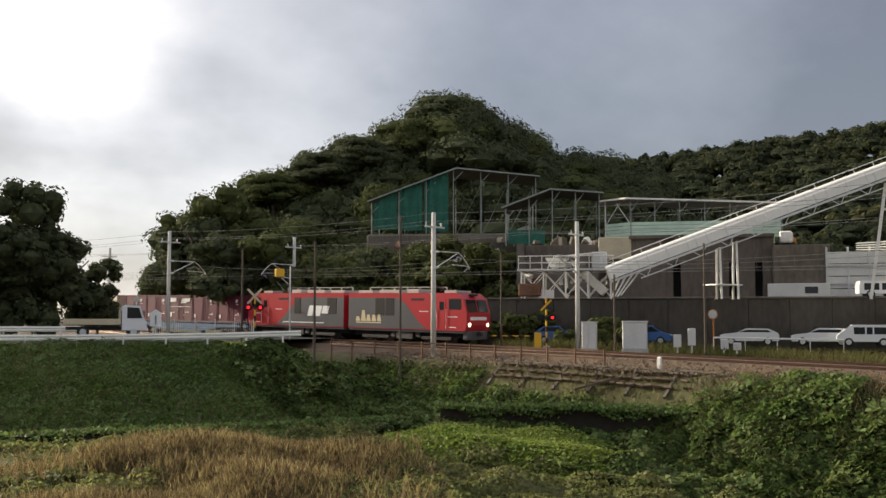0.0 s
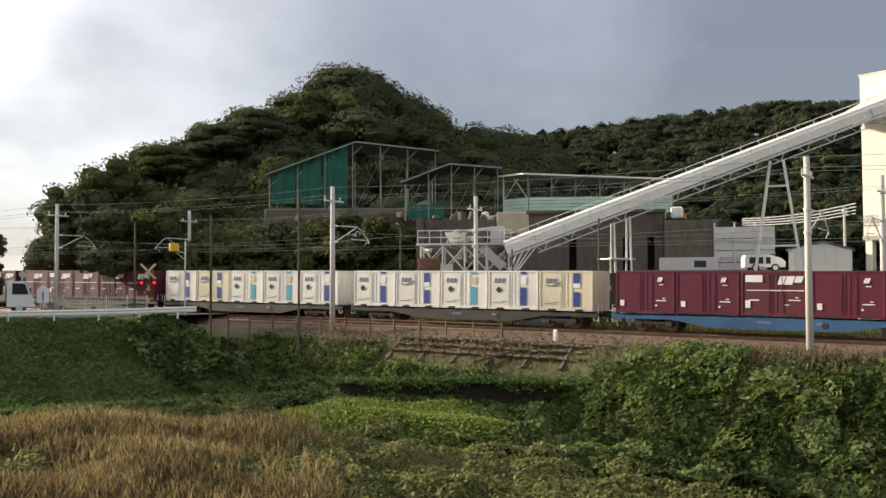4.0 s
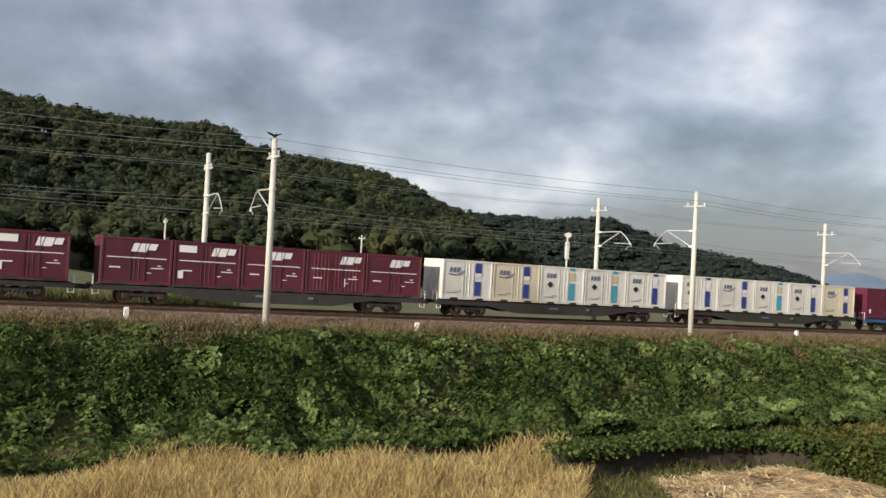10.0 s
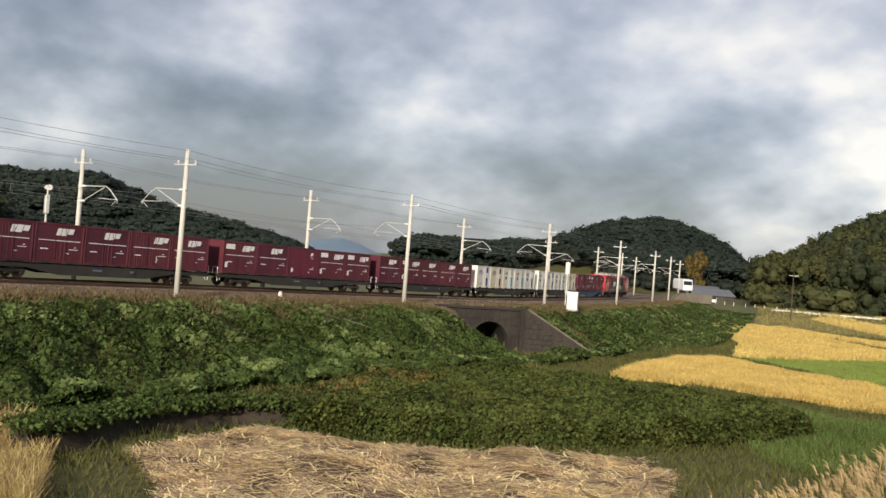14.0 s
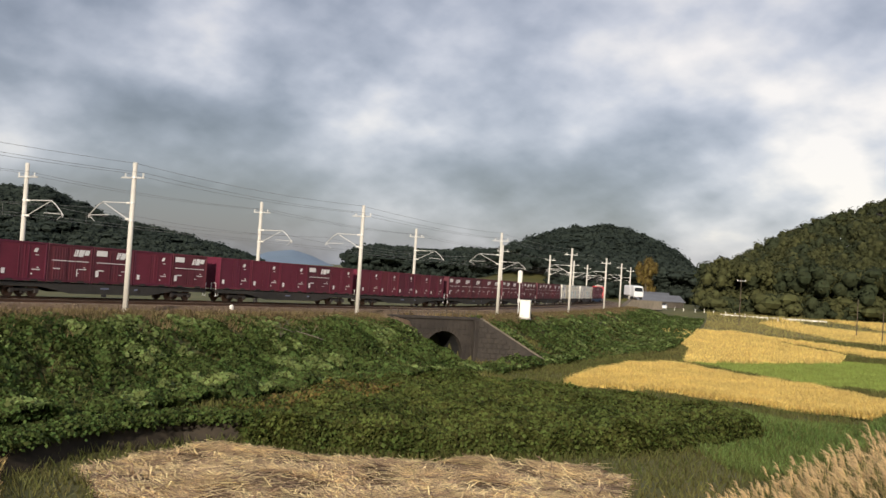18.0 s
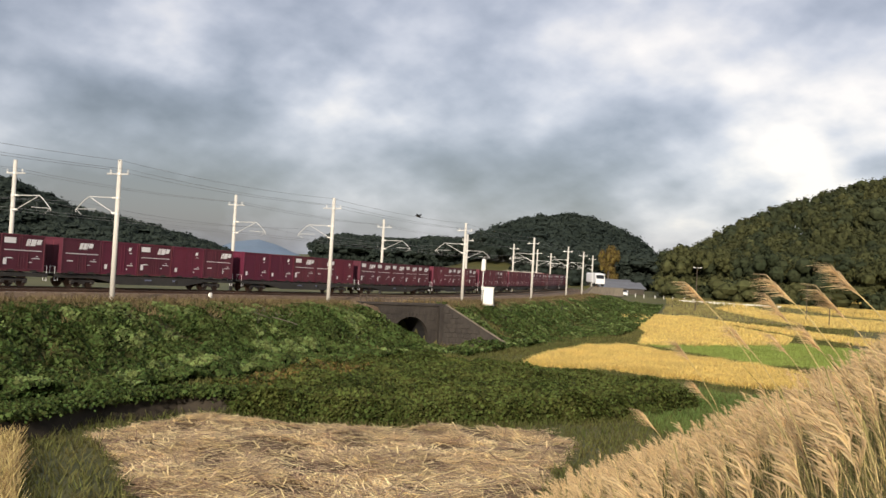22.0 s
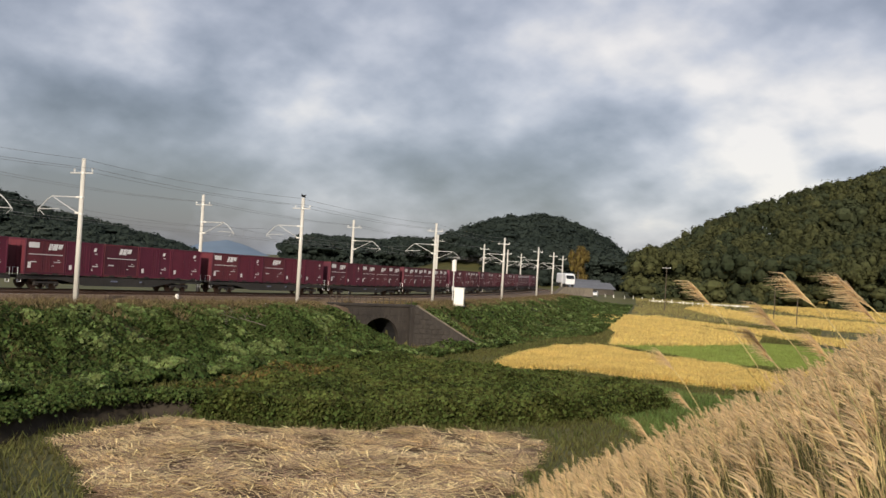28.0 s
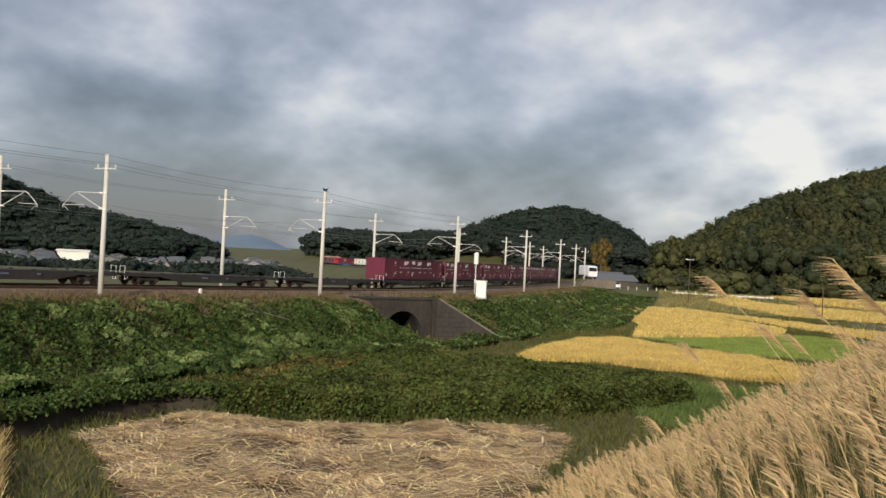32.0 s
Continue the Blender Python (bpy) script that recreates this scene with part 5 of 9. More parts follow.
def creeper():
    """Kudzu and bramble on the embankment."""
    x, y, a, n = (np.concatenate(v) for v in zip(scatter(-46, 205, 7.2, 24, 470000, 21), scatter(-22, 78, 7.4, 20, 430000, 28)))
    ok = (n < 19.5 + 4 * smooth((a - 105) / 15)) & (n > 8.4 - 1.2 * smooth((-a - 13) / 10) + 0.7 * lumps(x, y, 0.8))
    ok &= (a < 125) | (rng.random(len(x)) < 0.6)
    s, f, f2 = (x - 68.2) * -0.259 + (y + 59.5) * -0.966, (x - 68.2) * -0.966 + (y + 59.5) * 0.259, (x - 66.4) * -0.791 + (y + 66.3) * 0.612
    ok &= ~((f > -1.5) & (f < 6 - 0.3 * s) & (s > 0.8) & (s < 9) & (f2 > -0.6) & (a > 60) & (a < 110))
    ok &= ~((f < 0.2) & (s > -0.5) & (s < 7.5) & (n > 7) & (n < 14) & (a > 75) & (a < 95))
    ok &= (a < -34.5) | (a > -16.5) | (n > 9.2)
    x, y, a, n = x[ok], y[ok], a[ok], n[ok]
    bare = lumps(x + 31, y - 17, 0.33)
    gap = lumps(x - 11, y + 23, 0.62)
    ok = rng.random(len(x)) < (0.30 + 0.9 * smooth(bare * 3.2 - 0.35)) * (0.15 + 0.85 * smooth(gap * 6 - 0.55)) * (1 - 0.75 * smooth((10.6 - n) / 1.6) * smooth(3.2 * lumps(x, y, 0.45) - 0.9))
    x, y, a, n, bare = x[ok], y[ok], a[ok], n[ok], bare[ok]
    edge = smooth((n - 8.6) / 4.0)
    own = clumps(x, y, 1.15, 29)[2]
    tall = (0.45 + 0.8 * bare) * edge + 0.10
    size = rng.uniform(0.13, 0.34, len(x))
    # some tufts take the paler leaf copy as painted sunlight
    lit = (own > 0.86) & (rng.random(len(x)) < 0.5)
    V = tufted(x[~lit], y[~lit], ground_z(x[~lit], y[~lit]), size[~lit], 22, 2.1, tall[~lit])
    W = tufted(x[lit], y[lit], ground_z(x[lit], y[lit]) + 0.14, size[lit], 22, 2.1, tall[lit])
    stuff("creeper", W, "lit_leaf", "kudzu tufts in a paler leaf colour painted as sunlight", "creeper")
    x, y, a, n = scatter(-48, -12, 7.9, 12.5, 36000, 24)
    ok = (rng.random(len(x)) < 0.5 + 0.5 * lumps(x, y, 1.3)) & ((a < -34.5) | (a > -16.5) | (n > 9.1))
    x, y, n = x[ok], y[ok], n[ok]
    U = tufted(x, y, ground_z(x, y), rng.uniform(0.12, 0.26, len(x)), 25, 1.6, 0.85 * smooth((n - 7.8) / 1.2))
    tagged(new("creeper", flat_mesh("creeper", U, 4, "bank_leaf")), "bright green creeper strip above the stream", "creeper", kind="stuff")
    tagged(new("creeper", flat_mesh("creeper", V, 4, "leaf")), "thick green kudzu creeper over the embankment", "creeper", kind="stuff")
    # brown withered stems along the upper edge and in the gaps
    x, y, a, n = scatter(-16, 205, 8.0, 19, 120000, 26)
    ok = rng.random(len(x)) < np.maximum(1.0 - 0.28 * (n - 8.0), 0.15 * smooth(1.2 - 3.5 * lumps(x + 31, y - 17, 0.33)))
    x, y = x[ok], y[ok]
    stuff("withered_stems", blades(x, y, ground_z(x, y), rng.uniform(0.2, 0.7, len(x)), 0.05, 0.9, 27, 1), "bank_stem", "withered brown stems among the creeper", "weeds")


def blades(x, y, z, h, w, lean, seed, segs=2):
    """Grass blades as thin tapering strips."""
    r = np.random.default_rng(seed)
    n = len(x)
    th = r.uniform(0, 2 * np.pi, n)
    d = np.stack([np.cos(th), np.sin(th), np.zeros(n)], 1)
    ph = r.uniform(0, np.pi, n)
    s = np.stack([np.cos(ph), np.sin(ph), np.zeros(n)], 1)
    b = np.stack([x, y, z], 1)
    h, w = np.broadcast_to(h, n)[:, None], np.broadcast_to(w, n)[:, None]
    lean = (np.broadcast_to(lean, n) * r.uniform(0.3, 1.2, n))[:, None]
    up = np.array([0, 0, 1.0])
    quads = []
    for i in range(segs):
        t0, t1 = i / segs, (i + 1) / segs
        p0 = b + up * h * t0 + d * h * lean * t0 ** 2
        p1 = b + up * h * t1 + d * h * lean * t1 ** 2
        w0, w1 = w * (1 - 0.75 * t0), w * (1 - 0.75 * t1)
        quads.append(np.stack([p0 - s * w0 / 2, p0 + s * w0 / 2, p1 + s * w1 / 2, p1 - s * w1 / 2], 1))
    return np.concatenate(quads)


def area(az0, az1, d0, d1, count, seed):
    """Random places in a sector before the viewer, even by area."""
    r = np.random.default_rng(seed)
    az, d = np.radians(r.uniform(az0, az1, count)), np.sqrt(r.uniform(d0 * d0, d1 * d1, count))
    x, y = d * np.sin(az), d * np.cos(az)
    A, n = line_frame(x, y)
    return x, y, A, n, np.degrees(az), d


def stuff(name, V, material, label, category):
    return tagged(new(name, flat_mesh(name, V, 4, material)), label, category, kind="stuff")


def inside(x, y, poly):
    P = np.array(poly)
    res = np.zeros(len(x), bool)
    j = len(P) - 1
    for i in range(len(P)):
        c = ((P[i, 1] > y) != (P[j, 1] > y)) & (x < (P[j, 0] - P[i, 0]) * (y - P[i, 1]) / (P[j, 1] - P[i, 1] + 1e-9) + P[i, 0])
        res ^= c
        j = i
    return res


def polygon_points(poly, count, seed):
    P = np.array(poly)
    r = np.random.default_rng(seed)
    x, y = r.uniform(P[:, 0].min(), P[:, 0].max(), count), r.uniform(P[:, 1].min(), P[:, 1].max(), count)
    ok = inside(x, y, poly)
    return x[ok], y[ok]


def bed(name, poly, lift, material, label, step=0.7):
    """A sheet laid over the ground within an outline."""
    P = np.array(poly)
    gx, gy = np.arange(P[:, 0].min(), P[:, 0].max(), step), np.arange(P[:, 1].min(), P[:, 1].max(), step)
    X, Y = np.meshgrid(gx, gy)
    x, y = X.ravel(), Y.ravel()
    ok = inside(x, y, poly)
    x, y = x[ok], y[ok]
    h = step / 2
    q = []
    for dx, dy in ((-h, -h), (h, -h), (h, h), (-h, h)):
        px, py = x + dx, y + dy
        q.append(np.stack([px, py, ground_z(px, py) + lift + 0.05 * np.sin(px * 3) * np.sin(py * 2.6)], 1))
    me = flat_mesh(name, np.stack(q, 1), 4, material)
    return tagged(new(name, me), label, "field", kind="structure")


creeper()

# rice, cut straw and meadow
STRAW = [(34.8, -16.3), (36.1, -18.9), (36.7, -22.3), (34.3, -24.7), (32.3, -25.6), (29.8, -30.5), (26.9, -34.1), (24.2, -32.5), (21.4, -27.2), (17.0, -21.0), (20.0, -13.0), (25.9, -13.6), (30.0, -15.2)]
HEDGE = [(36.1, -23.7), (39.8, -23.8), (42.8, -29.5), (45.8, -36.0), (47.6, -44.8), (41.5, -48.0), (36.2, -49.5), (32.1, -49.5), (27.4, -48.4), (27.1, -41.1), (28.8, -34.1), (32.2, -28.2)]
RICE = {
    "a": ([(51.3, -60.9), (56.0, -70.2), (61.3, -83.3), (60.1, -88.9), (51.0, -85.4), (42.2, -83.5), (32.7, -77.3), (24.0, -66.0), (35.1, -62.9), (42.2, -62.7), (48.1, -62.5)], 60000, 0.5),
    "b": ([(94.8, -137.2), (92.4, -146.6), (75.1, -138.7), (60.1, -128.3), (55.2, -116.4), (57.9, -101.7), (60.9, -92.2), (72.9, -111.7)], 30000, 0.45),
    "c": ([(91.1, -144.6), (88.7, -149.9), (74.6, -145.4), (50.6, -139.7), (44.9, -128.6), (58.3, -131.8), (74.9, -140.2)], 12000, 0.45),
    "d": ([(106.8, -189.5), (107.6, -200.8), (85.9, -190.7), (60.2, -190.2), (51.0, -165.5), (72.4, -156.5), (92.8, -173.3)], 14000, 0.5),
    "e": ([(102.3, -208.0), (86.3, -229.7), (56.2, -206.5), (86.8, -202.5)], 8000, 0.5),
}

YOUNG = [(63.2, -94.6), (60.6, -101.3), (56.4, -122.3), (47.5, -121.9), (37.0, -92.5), (43.5, -86.2), (54.0, -90.4)]


def fields():
    for k, (poly, count, h) in RICE.items():
        if k == "a":
            bed("rice_field", poly, 0.12, "rice_bed", "ripe golden rice field")
        x, y = polygon_points(poly, count * 2, 40 + ord(k))
        z = ground_z(x, y) + 0.1
        stuff("rice", blades(x, y, z, h * rng.uniform(0.8, 1.2, len(x)), 0.07 if k == "a" else 0.15, 0.75, 50 + ord(k), 1 if k != "a" else 2), "rice", "ripe golden rice standing in the field", "rice")
    x, y = polygon_points(YOUNG, 110000, 58)
    stuff("young_rice", blades(x, y, ground_z(x, y), rng.uniform(0.15, 0.35, len(x)), 0.08, 0.5, 59), "young_rice", "bright green regrown rice stubble", "rice")
    bed("straw_field", STRAW, 0.05, "straw_bed", "harvested field strewn with cut straw", 0.5)
    x, y = polygon_points(STRAW, 90000, 61)
    r = np.random.default_rng(62)
    keep = r.random(len(x)) < 0.10 + 0.75 * smooth(2.6 * lumps(x, y, 1.1) * (0.4 + lumps(x + 9, y, 0.37)) - 0.35)
    x, y = x[keep], y[keep]
    n = len(x)
    th = r.normal(0.6, 0.75, n) + 0.5 * np.sin(x * 0.5 + y * 0.7)
    ln, w = r.uniform(0.4, 1.1, n), r.uniform(0.016, 0.046, n)
    d = np.stack([np.cos(th), np.sin(th), r.normal(0, 0.12, n)], 1)
    s = np.stack([-np.sin(th), np.cos(th), np.zeros(n)], 1)
    heap = 0.08 + 0.03 * np.sin(x * 1.1 + y * 2.3) + r.uniform(0, 0.13, n)
    c = np.stack([x, y, ground_z(x, y) + heap], 1)
    a, b = d * ln[:, None] / 2, s * w[:, None] / 2
    stuff("cut_straw", np.stack([c - a - b, c + a - b, c + a + b, c - a + b], 1), "straw", "pale cut rice straw lying in swaths", "straw")
    # tall gold grass below the embankment
    x, y, A, n, az, d = area(47, 113, 24, 52, 150000, 63)
    foot = 19.6 + 1.8 * np.sin(A * 0.35) * np.sin(A * 0.13) + 1.3 * smooth((A - 15) / 15) + 2.2 * lumps(x, y, 0.6)
    ok = (n > foot) & (d > 25) & ((az > 66) | (d < 24 + (az - 47) * 0.55)) & (az < 111.5)
    x, y = x[ok], y[ok]
    z = ground_z(x, y)
    h = rng.uniform(0.45, 1.05, len(x)) * (0.6 + 0.5 * lumps(x, y, 0.5))
    stuff("gold_grass", blades(x, y, z, h, 0.045, 0.6, 64), "gold_grass", "tall golden grass at the foot of the embankment", "grass")
    # brown reeds in the stream valley
    x, y, A, n, az, d = area(7, 44, 21, 50, 85000, 65)
    q = y - (58.6 - 0.13 * (x - 6))
    patch = lumps(x + 7, y, 0.35)
    ok = (q < -17.8 - 1.6 * lumps(x, y, 0.5)) & ~((az < 14.5 + 2 * np.sin(d)) & (d > 30) & (rng.random(len(x)) < 0.8)) & (rng.random(len(x)) < (1.1 - 1.3 * smooth((az + 0.35 * (d - 36) - 21) / 17)) * smooth(patch * 2.2 - 0.1)) & (n > 17)
    x, y, d = x[ok], y[ok], d[ok]
    z = ground_z(x, y)
    h = rng.uniform(0.3, 1.5, len(x)) * (0.3 + 0.9 * lumps(x, y, 0.45)) * (1 - 0.15 * smooth((d - 34) / 12))
    tx, ty, tz = (np.concatenate([v[::2] + rng.normal(0, 0.05, len(v[::2])) for k in range(4)]) for v in (x, y, z + h * 0.72))
    stuff("reed_heads", blades(tx, ty, tz, rng.uniform(0.18, 0.42, len(tx)), 0.055, 0.55, 67, 1), "brown_reed", "feathery brown seed heads of reeds", "reeds")
    stuff("brown_reeds", blades(x, y, z, h, 0.055, 0.6, 66, 2), "brown_reed", "tall dry brown reeds with feathery heads", "reeds")
    # dry slope under the field road
    x, y, A, n, az, d = area(141, 168, 150, 240, 90000, 88)
    ok = (n > 24) & (rng.random(len(x)) < smooth((d - 150) / 60) * (0.3 + lumps(x, y, 0.15)))
    for k in RICE:
        ok &= ~inside(x, y, RICE[k][0])
    x, y = x[ok], y[ok]
    stuff("dry_grass", blades(x, y, ground_z(x, y), rng.uniform(0.2, 0.5, len(x)), 0.14, 0.6, 89, 1), "olive_leaf", "withered olive grass on the field banks", "grass")
    # rough margin between the bank's foot and the far rice
    x, y, A, n, az, d = area(134, 158, 90, 172, 110000, 167)
    ok = (n > 13) & ~inside(x, y, YOUNG)
    for k in RICE:
        ok &= ~inside(x, y, RICE[k][0])
    x, y = x[ok], y[ok]
    stuff("margin_grass", blades(x, y, ground_z(x, y), rng.uniform(0.15, 0.45, len(x)), 0.12, 0.8, 168, 1), "grass_blade", "rough green grass on the field margins", "grass")
    # green verge between straw and bank
    x, y, A, n, az, d = area(104, 158, 24, 105, 170000, 67)
    ok = (n > 16) & ~inside(x, y, STRAW) & ~inside(x, y, RICE["a"][0]) & ~inside(x, y, YOUNG) & (az > 110)
    x, y = x[ok], y[ok]
    stuff("verge_grass", blades(x, y, ground_z(x, y), rng.uniform(0.12, 0.42, len(x)), 0.06, 0.8, 68, 1), "grass_blade", "short green verge grass", "grass")


fields()


def shrubs(name, x, y, hmax, size, material, seed, label, k=0.7):
    big = lumps(x + 13, y + 5, k * 0.35)
    V = tufted(x, y, ground_z(x, y), size * np.random.default_rng(seed).uniform(0.7, 1.2, len(x)), seed, 1.35 / k, hmax * (0.35 + 0.65 * big))
    return stuff(name, V, material, label, "shrubs")


def low_green():
    # bramble thicket in the valley
    x, y, A, n, az, d = area(8, 66, 22, 54, 190000, 71)
    ok = (n > 15 + 3 * smooth((az - 40) / 10)) & (rng.random(len(x)) < np.maximum(smooth((az + (d - 30) * 0.3 - 4) / 22), 0.85 * smooth((36 - d) / 6) * smooth(3.0 * lumps(x, y, 0.25) - 0.9))) & (d < 58 - 0.45 * np.maximum(az - 24, 0)) & ((az < 52) | (d < 42)) & (y - (58.6 - 0.13 * (x - 6)) < -13.5)
    shrubs("bramble", x[ok], y[ok], 1.15, 0.17, "bramble", 72, "tangled bramble thicket with pale leaves")
    x, y, A, n, az, d = area(0, 16, 27, 43, 45000, 171)
    ok = (az < 14 + 2 * np.sin(d * 0.9)) & (d < 40 + 2 * np.sin(az * 1.3))
    shrubs("bramble", x[ok], y[ok], 0.95, 0.17, "bramble", 172, "tangled bramble thicket beside the reeds")
    x, y, A, n, az, d = area(22, 60, 24, 37, 70000, 173)
    ok = (rng.random(len(x)) < smooth((az - 22) / 8)) & (n > 20)
    shrubs("bramble", x[ok], y[ok], 0.9, 0.15, "bramble", 174, "pale-leaved bramble thicket in the valley")
    # bright meadow mound
    x, y, A, n, az, d = area(29, 45, 36, 55, 100000, 73)
    u, w = (x - 27.6) * 0.80 - (y - 35.6) * 0.60, (x - 27.6) * 0.60 + (y - 35.6) * 0.80
    far = np.hypot(u / 7.4, w / 4.3) * (1 + 0.10 * np.sin(3 * np.arctan2(w, u) + 1.1)) + rng.normal(0, 0.06, len(x))
    ok = far < 1
    x, y, far = x[ok], y[ok], far[ok]
    z = ground_z(x, y) + 0.85 * np.clip(1.15 - far ** 2, 0.1, 1) * (0.65 + 0.45 * lumps(x, y, 0.6)) * (1 - 0.35 * rng.random(len(x)) ** 2)
    stuff("meadow", leaf_cards(np.stack([x, y, z], 1), 0.16, 74, (-0.1, 0.2, 0.9), 0.5), "meadow", "bright yellow-green meadow mound", "grass")
    # hedge between straw and bank
    x, y = polygon_points(HEDGE, 150000, 75)
    P = np.array(HEDGE)
    Q = np.roll(P, -1, 0)
    d = np.min([np.hypot(*(np.stack([x, y]) - (p[:, None] + (q - p)[:, None] * np.clip(((x - p[0]) * (q - p)[0] + (y - p[1]) * (q - p)[1]) / ((q - p) @ (q - p)), 0, 1)))) for p, q in zip(P, Q)], 0)
    body = 0.75 * smooth(d / 0.7) * (0.7 + 0.5 * lumps(x, y, 0.55))
    turned = inside(x, y, [(37.5, -23.7), (39.8, -23.8), (42.8, -29.5), (45.8, -36.0), (42.5, -37.5), (40.2, -31.0)]) & (rng.random(len(x)) < 0.55 * lumps(x, y, 0.7) + 0.1)
    size = rng.uniform(0.12, 0.22, len(x))
    for use, m, text in ((~turned, "hedge_leaf", "dense olive green shrubs beside the ditch"), (turned, "autumn_leaf", "yellowing leaves on the shrubs beside the ditch")):
        stuff("hedge", tufted(x[use], y[use], ground_z(x[use], y[use]) + body[use], size[use], 76, 2.2, 0.75), m, text, "shrubs")
    # leafy face of the shrubs, down to the ground
    k, t = rng.integers(0, len(P), 30000), rng.random((30000, 1))
    q = P[k] * (1 - t) + Q[k] * t + rng.normal(0, 0.22, (30000, 2))
    up = rng.random(30000) ** 1.2
    q += (P.mean(0) - q) / np.linalg.norm(P.mean(0) - q, axis=1)[:, None] * (0.1 + 0.6 * up[:, None] + 0.35 * lumps(q[:, 0], q[:, 1], 1.4)[:, None])
    z = ground_z(q[:, 0], q[:, 1]) + (0.85 + 0.6 * lumps(q[:, 0] + 4, q[:, 1], 0.9)) * up
    out = q - P.mean(0)
    out = np.column_stack([out / np.linalg.norm(out, axis=1)[:, None], np.full(len(q), 0.6)])
    stuff("hedge", leaf_cards(np.column_stack([q, z]), 0.16, 176, out, 0.6), "hedge_leaf", "leafy outer face of the olive shrubs", "shrubs")
    x, y = polygon_points([(27.4, -48.4), (27.1, -41.1), (22.0, -38.0), (16.0, -46.0), (24.0, -58.0), (36.0, -56.5), (33.0, -49.5)], 60000, 78)
    stuff("green_verge", blades(x, y, ground_z(x, y), rng.uniform(0.15, 0.45, len(x)), 0.06, 0.7, 79, 1), "bank_leaf", "fresh green grass at the field's corner", "grass")
    # grass bank under the road
    x, y, A, n, az, d = area(-4, 40, 36, 66, 190000, 77)
    q = y - (58.6 - 0.13 * (x - 6))
    ok = (q < 0.3) & (q > -14.5) & (n > 9)
    x, y = x[ok], y[ok]
    z = ground_z(x, y)
    V = tufted(x, y, z, rng.uniform(0.10, 0.22, len(x)), 77, 2.6, 0.30 + 0.25 * lumps(x, y, 0.2), 0.9)
    stuff("bank_grass", np.concatenate([blades(x[::3], y[::3], z[::3], rng.uniform(0.1, 0.3, len(x[::3])), 0.06, 0.8, 78, 1), V]), "bank_leaf", "dense green grass bank under the road", "grass")
    # dry grass and weeds on the ballast shoulder
    x, y, a, n = scatter(-40, 210, 6.4, 11.5, 90000, 80)
    ok = rng.random(len(x)) < smooth((n - 6.0) / 2.6) * (0.25 + 0.9 * lumps(x, y, 0.6))
    x, y = x[ok], y[ok]
    stuff("dry_weeds", blades(x, y, ground_z(x, y) + 0.08, rng.uniform(0.12, 0.42, len(x)), 0.05, 0.9, 81, 1), "dead_grass", "withered brown weeds on the ballast shoulder", "weeds")


low_green()
x, y, a, n = scatter(-44, 22, -9.4, -4.9, 22000, 95)
ok = rng.random(len(x)) < 0.25 + 0.9 * lumps(x, y, 0.6)
x, y, a = x[ok], y[ok], a[ok]
stuff("trackside_grass", blades(x, y, rail_z(a) - 0.5, rng.uniform(0.3, 1.1, len(x)), 0.06, 0.6, 96), "grass_blade", "tall rank grass along the far side of the track", "grass")


def loose_stones():
    """Broken stone on the trackside."""
    x, y, a, n = scatter(-45, 120, 4.4, 8.8, 42000, 83)
    r = np.random.default_rng(84)
    z = np.interp(n, [4.4, 4.7, 5.3, 8.2, 8.9], [-0.12, -0.14, -0.42, -0.5, -0.8]) + rail_z(a) + 0.02
    s = r.uniform(0.03, 0.085, len(x))
    stuff("loose_stones", leaf_cards(np.stack([x, y, z], 1), s * 1.6, 85, (0, 0, 1.0), 0.7), "stone", "brown broken stone beside the track", "stones")


loose_stones()


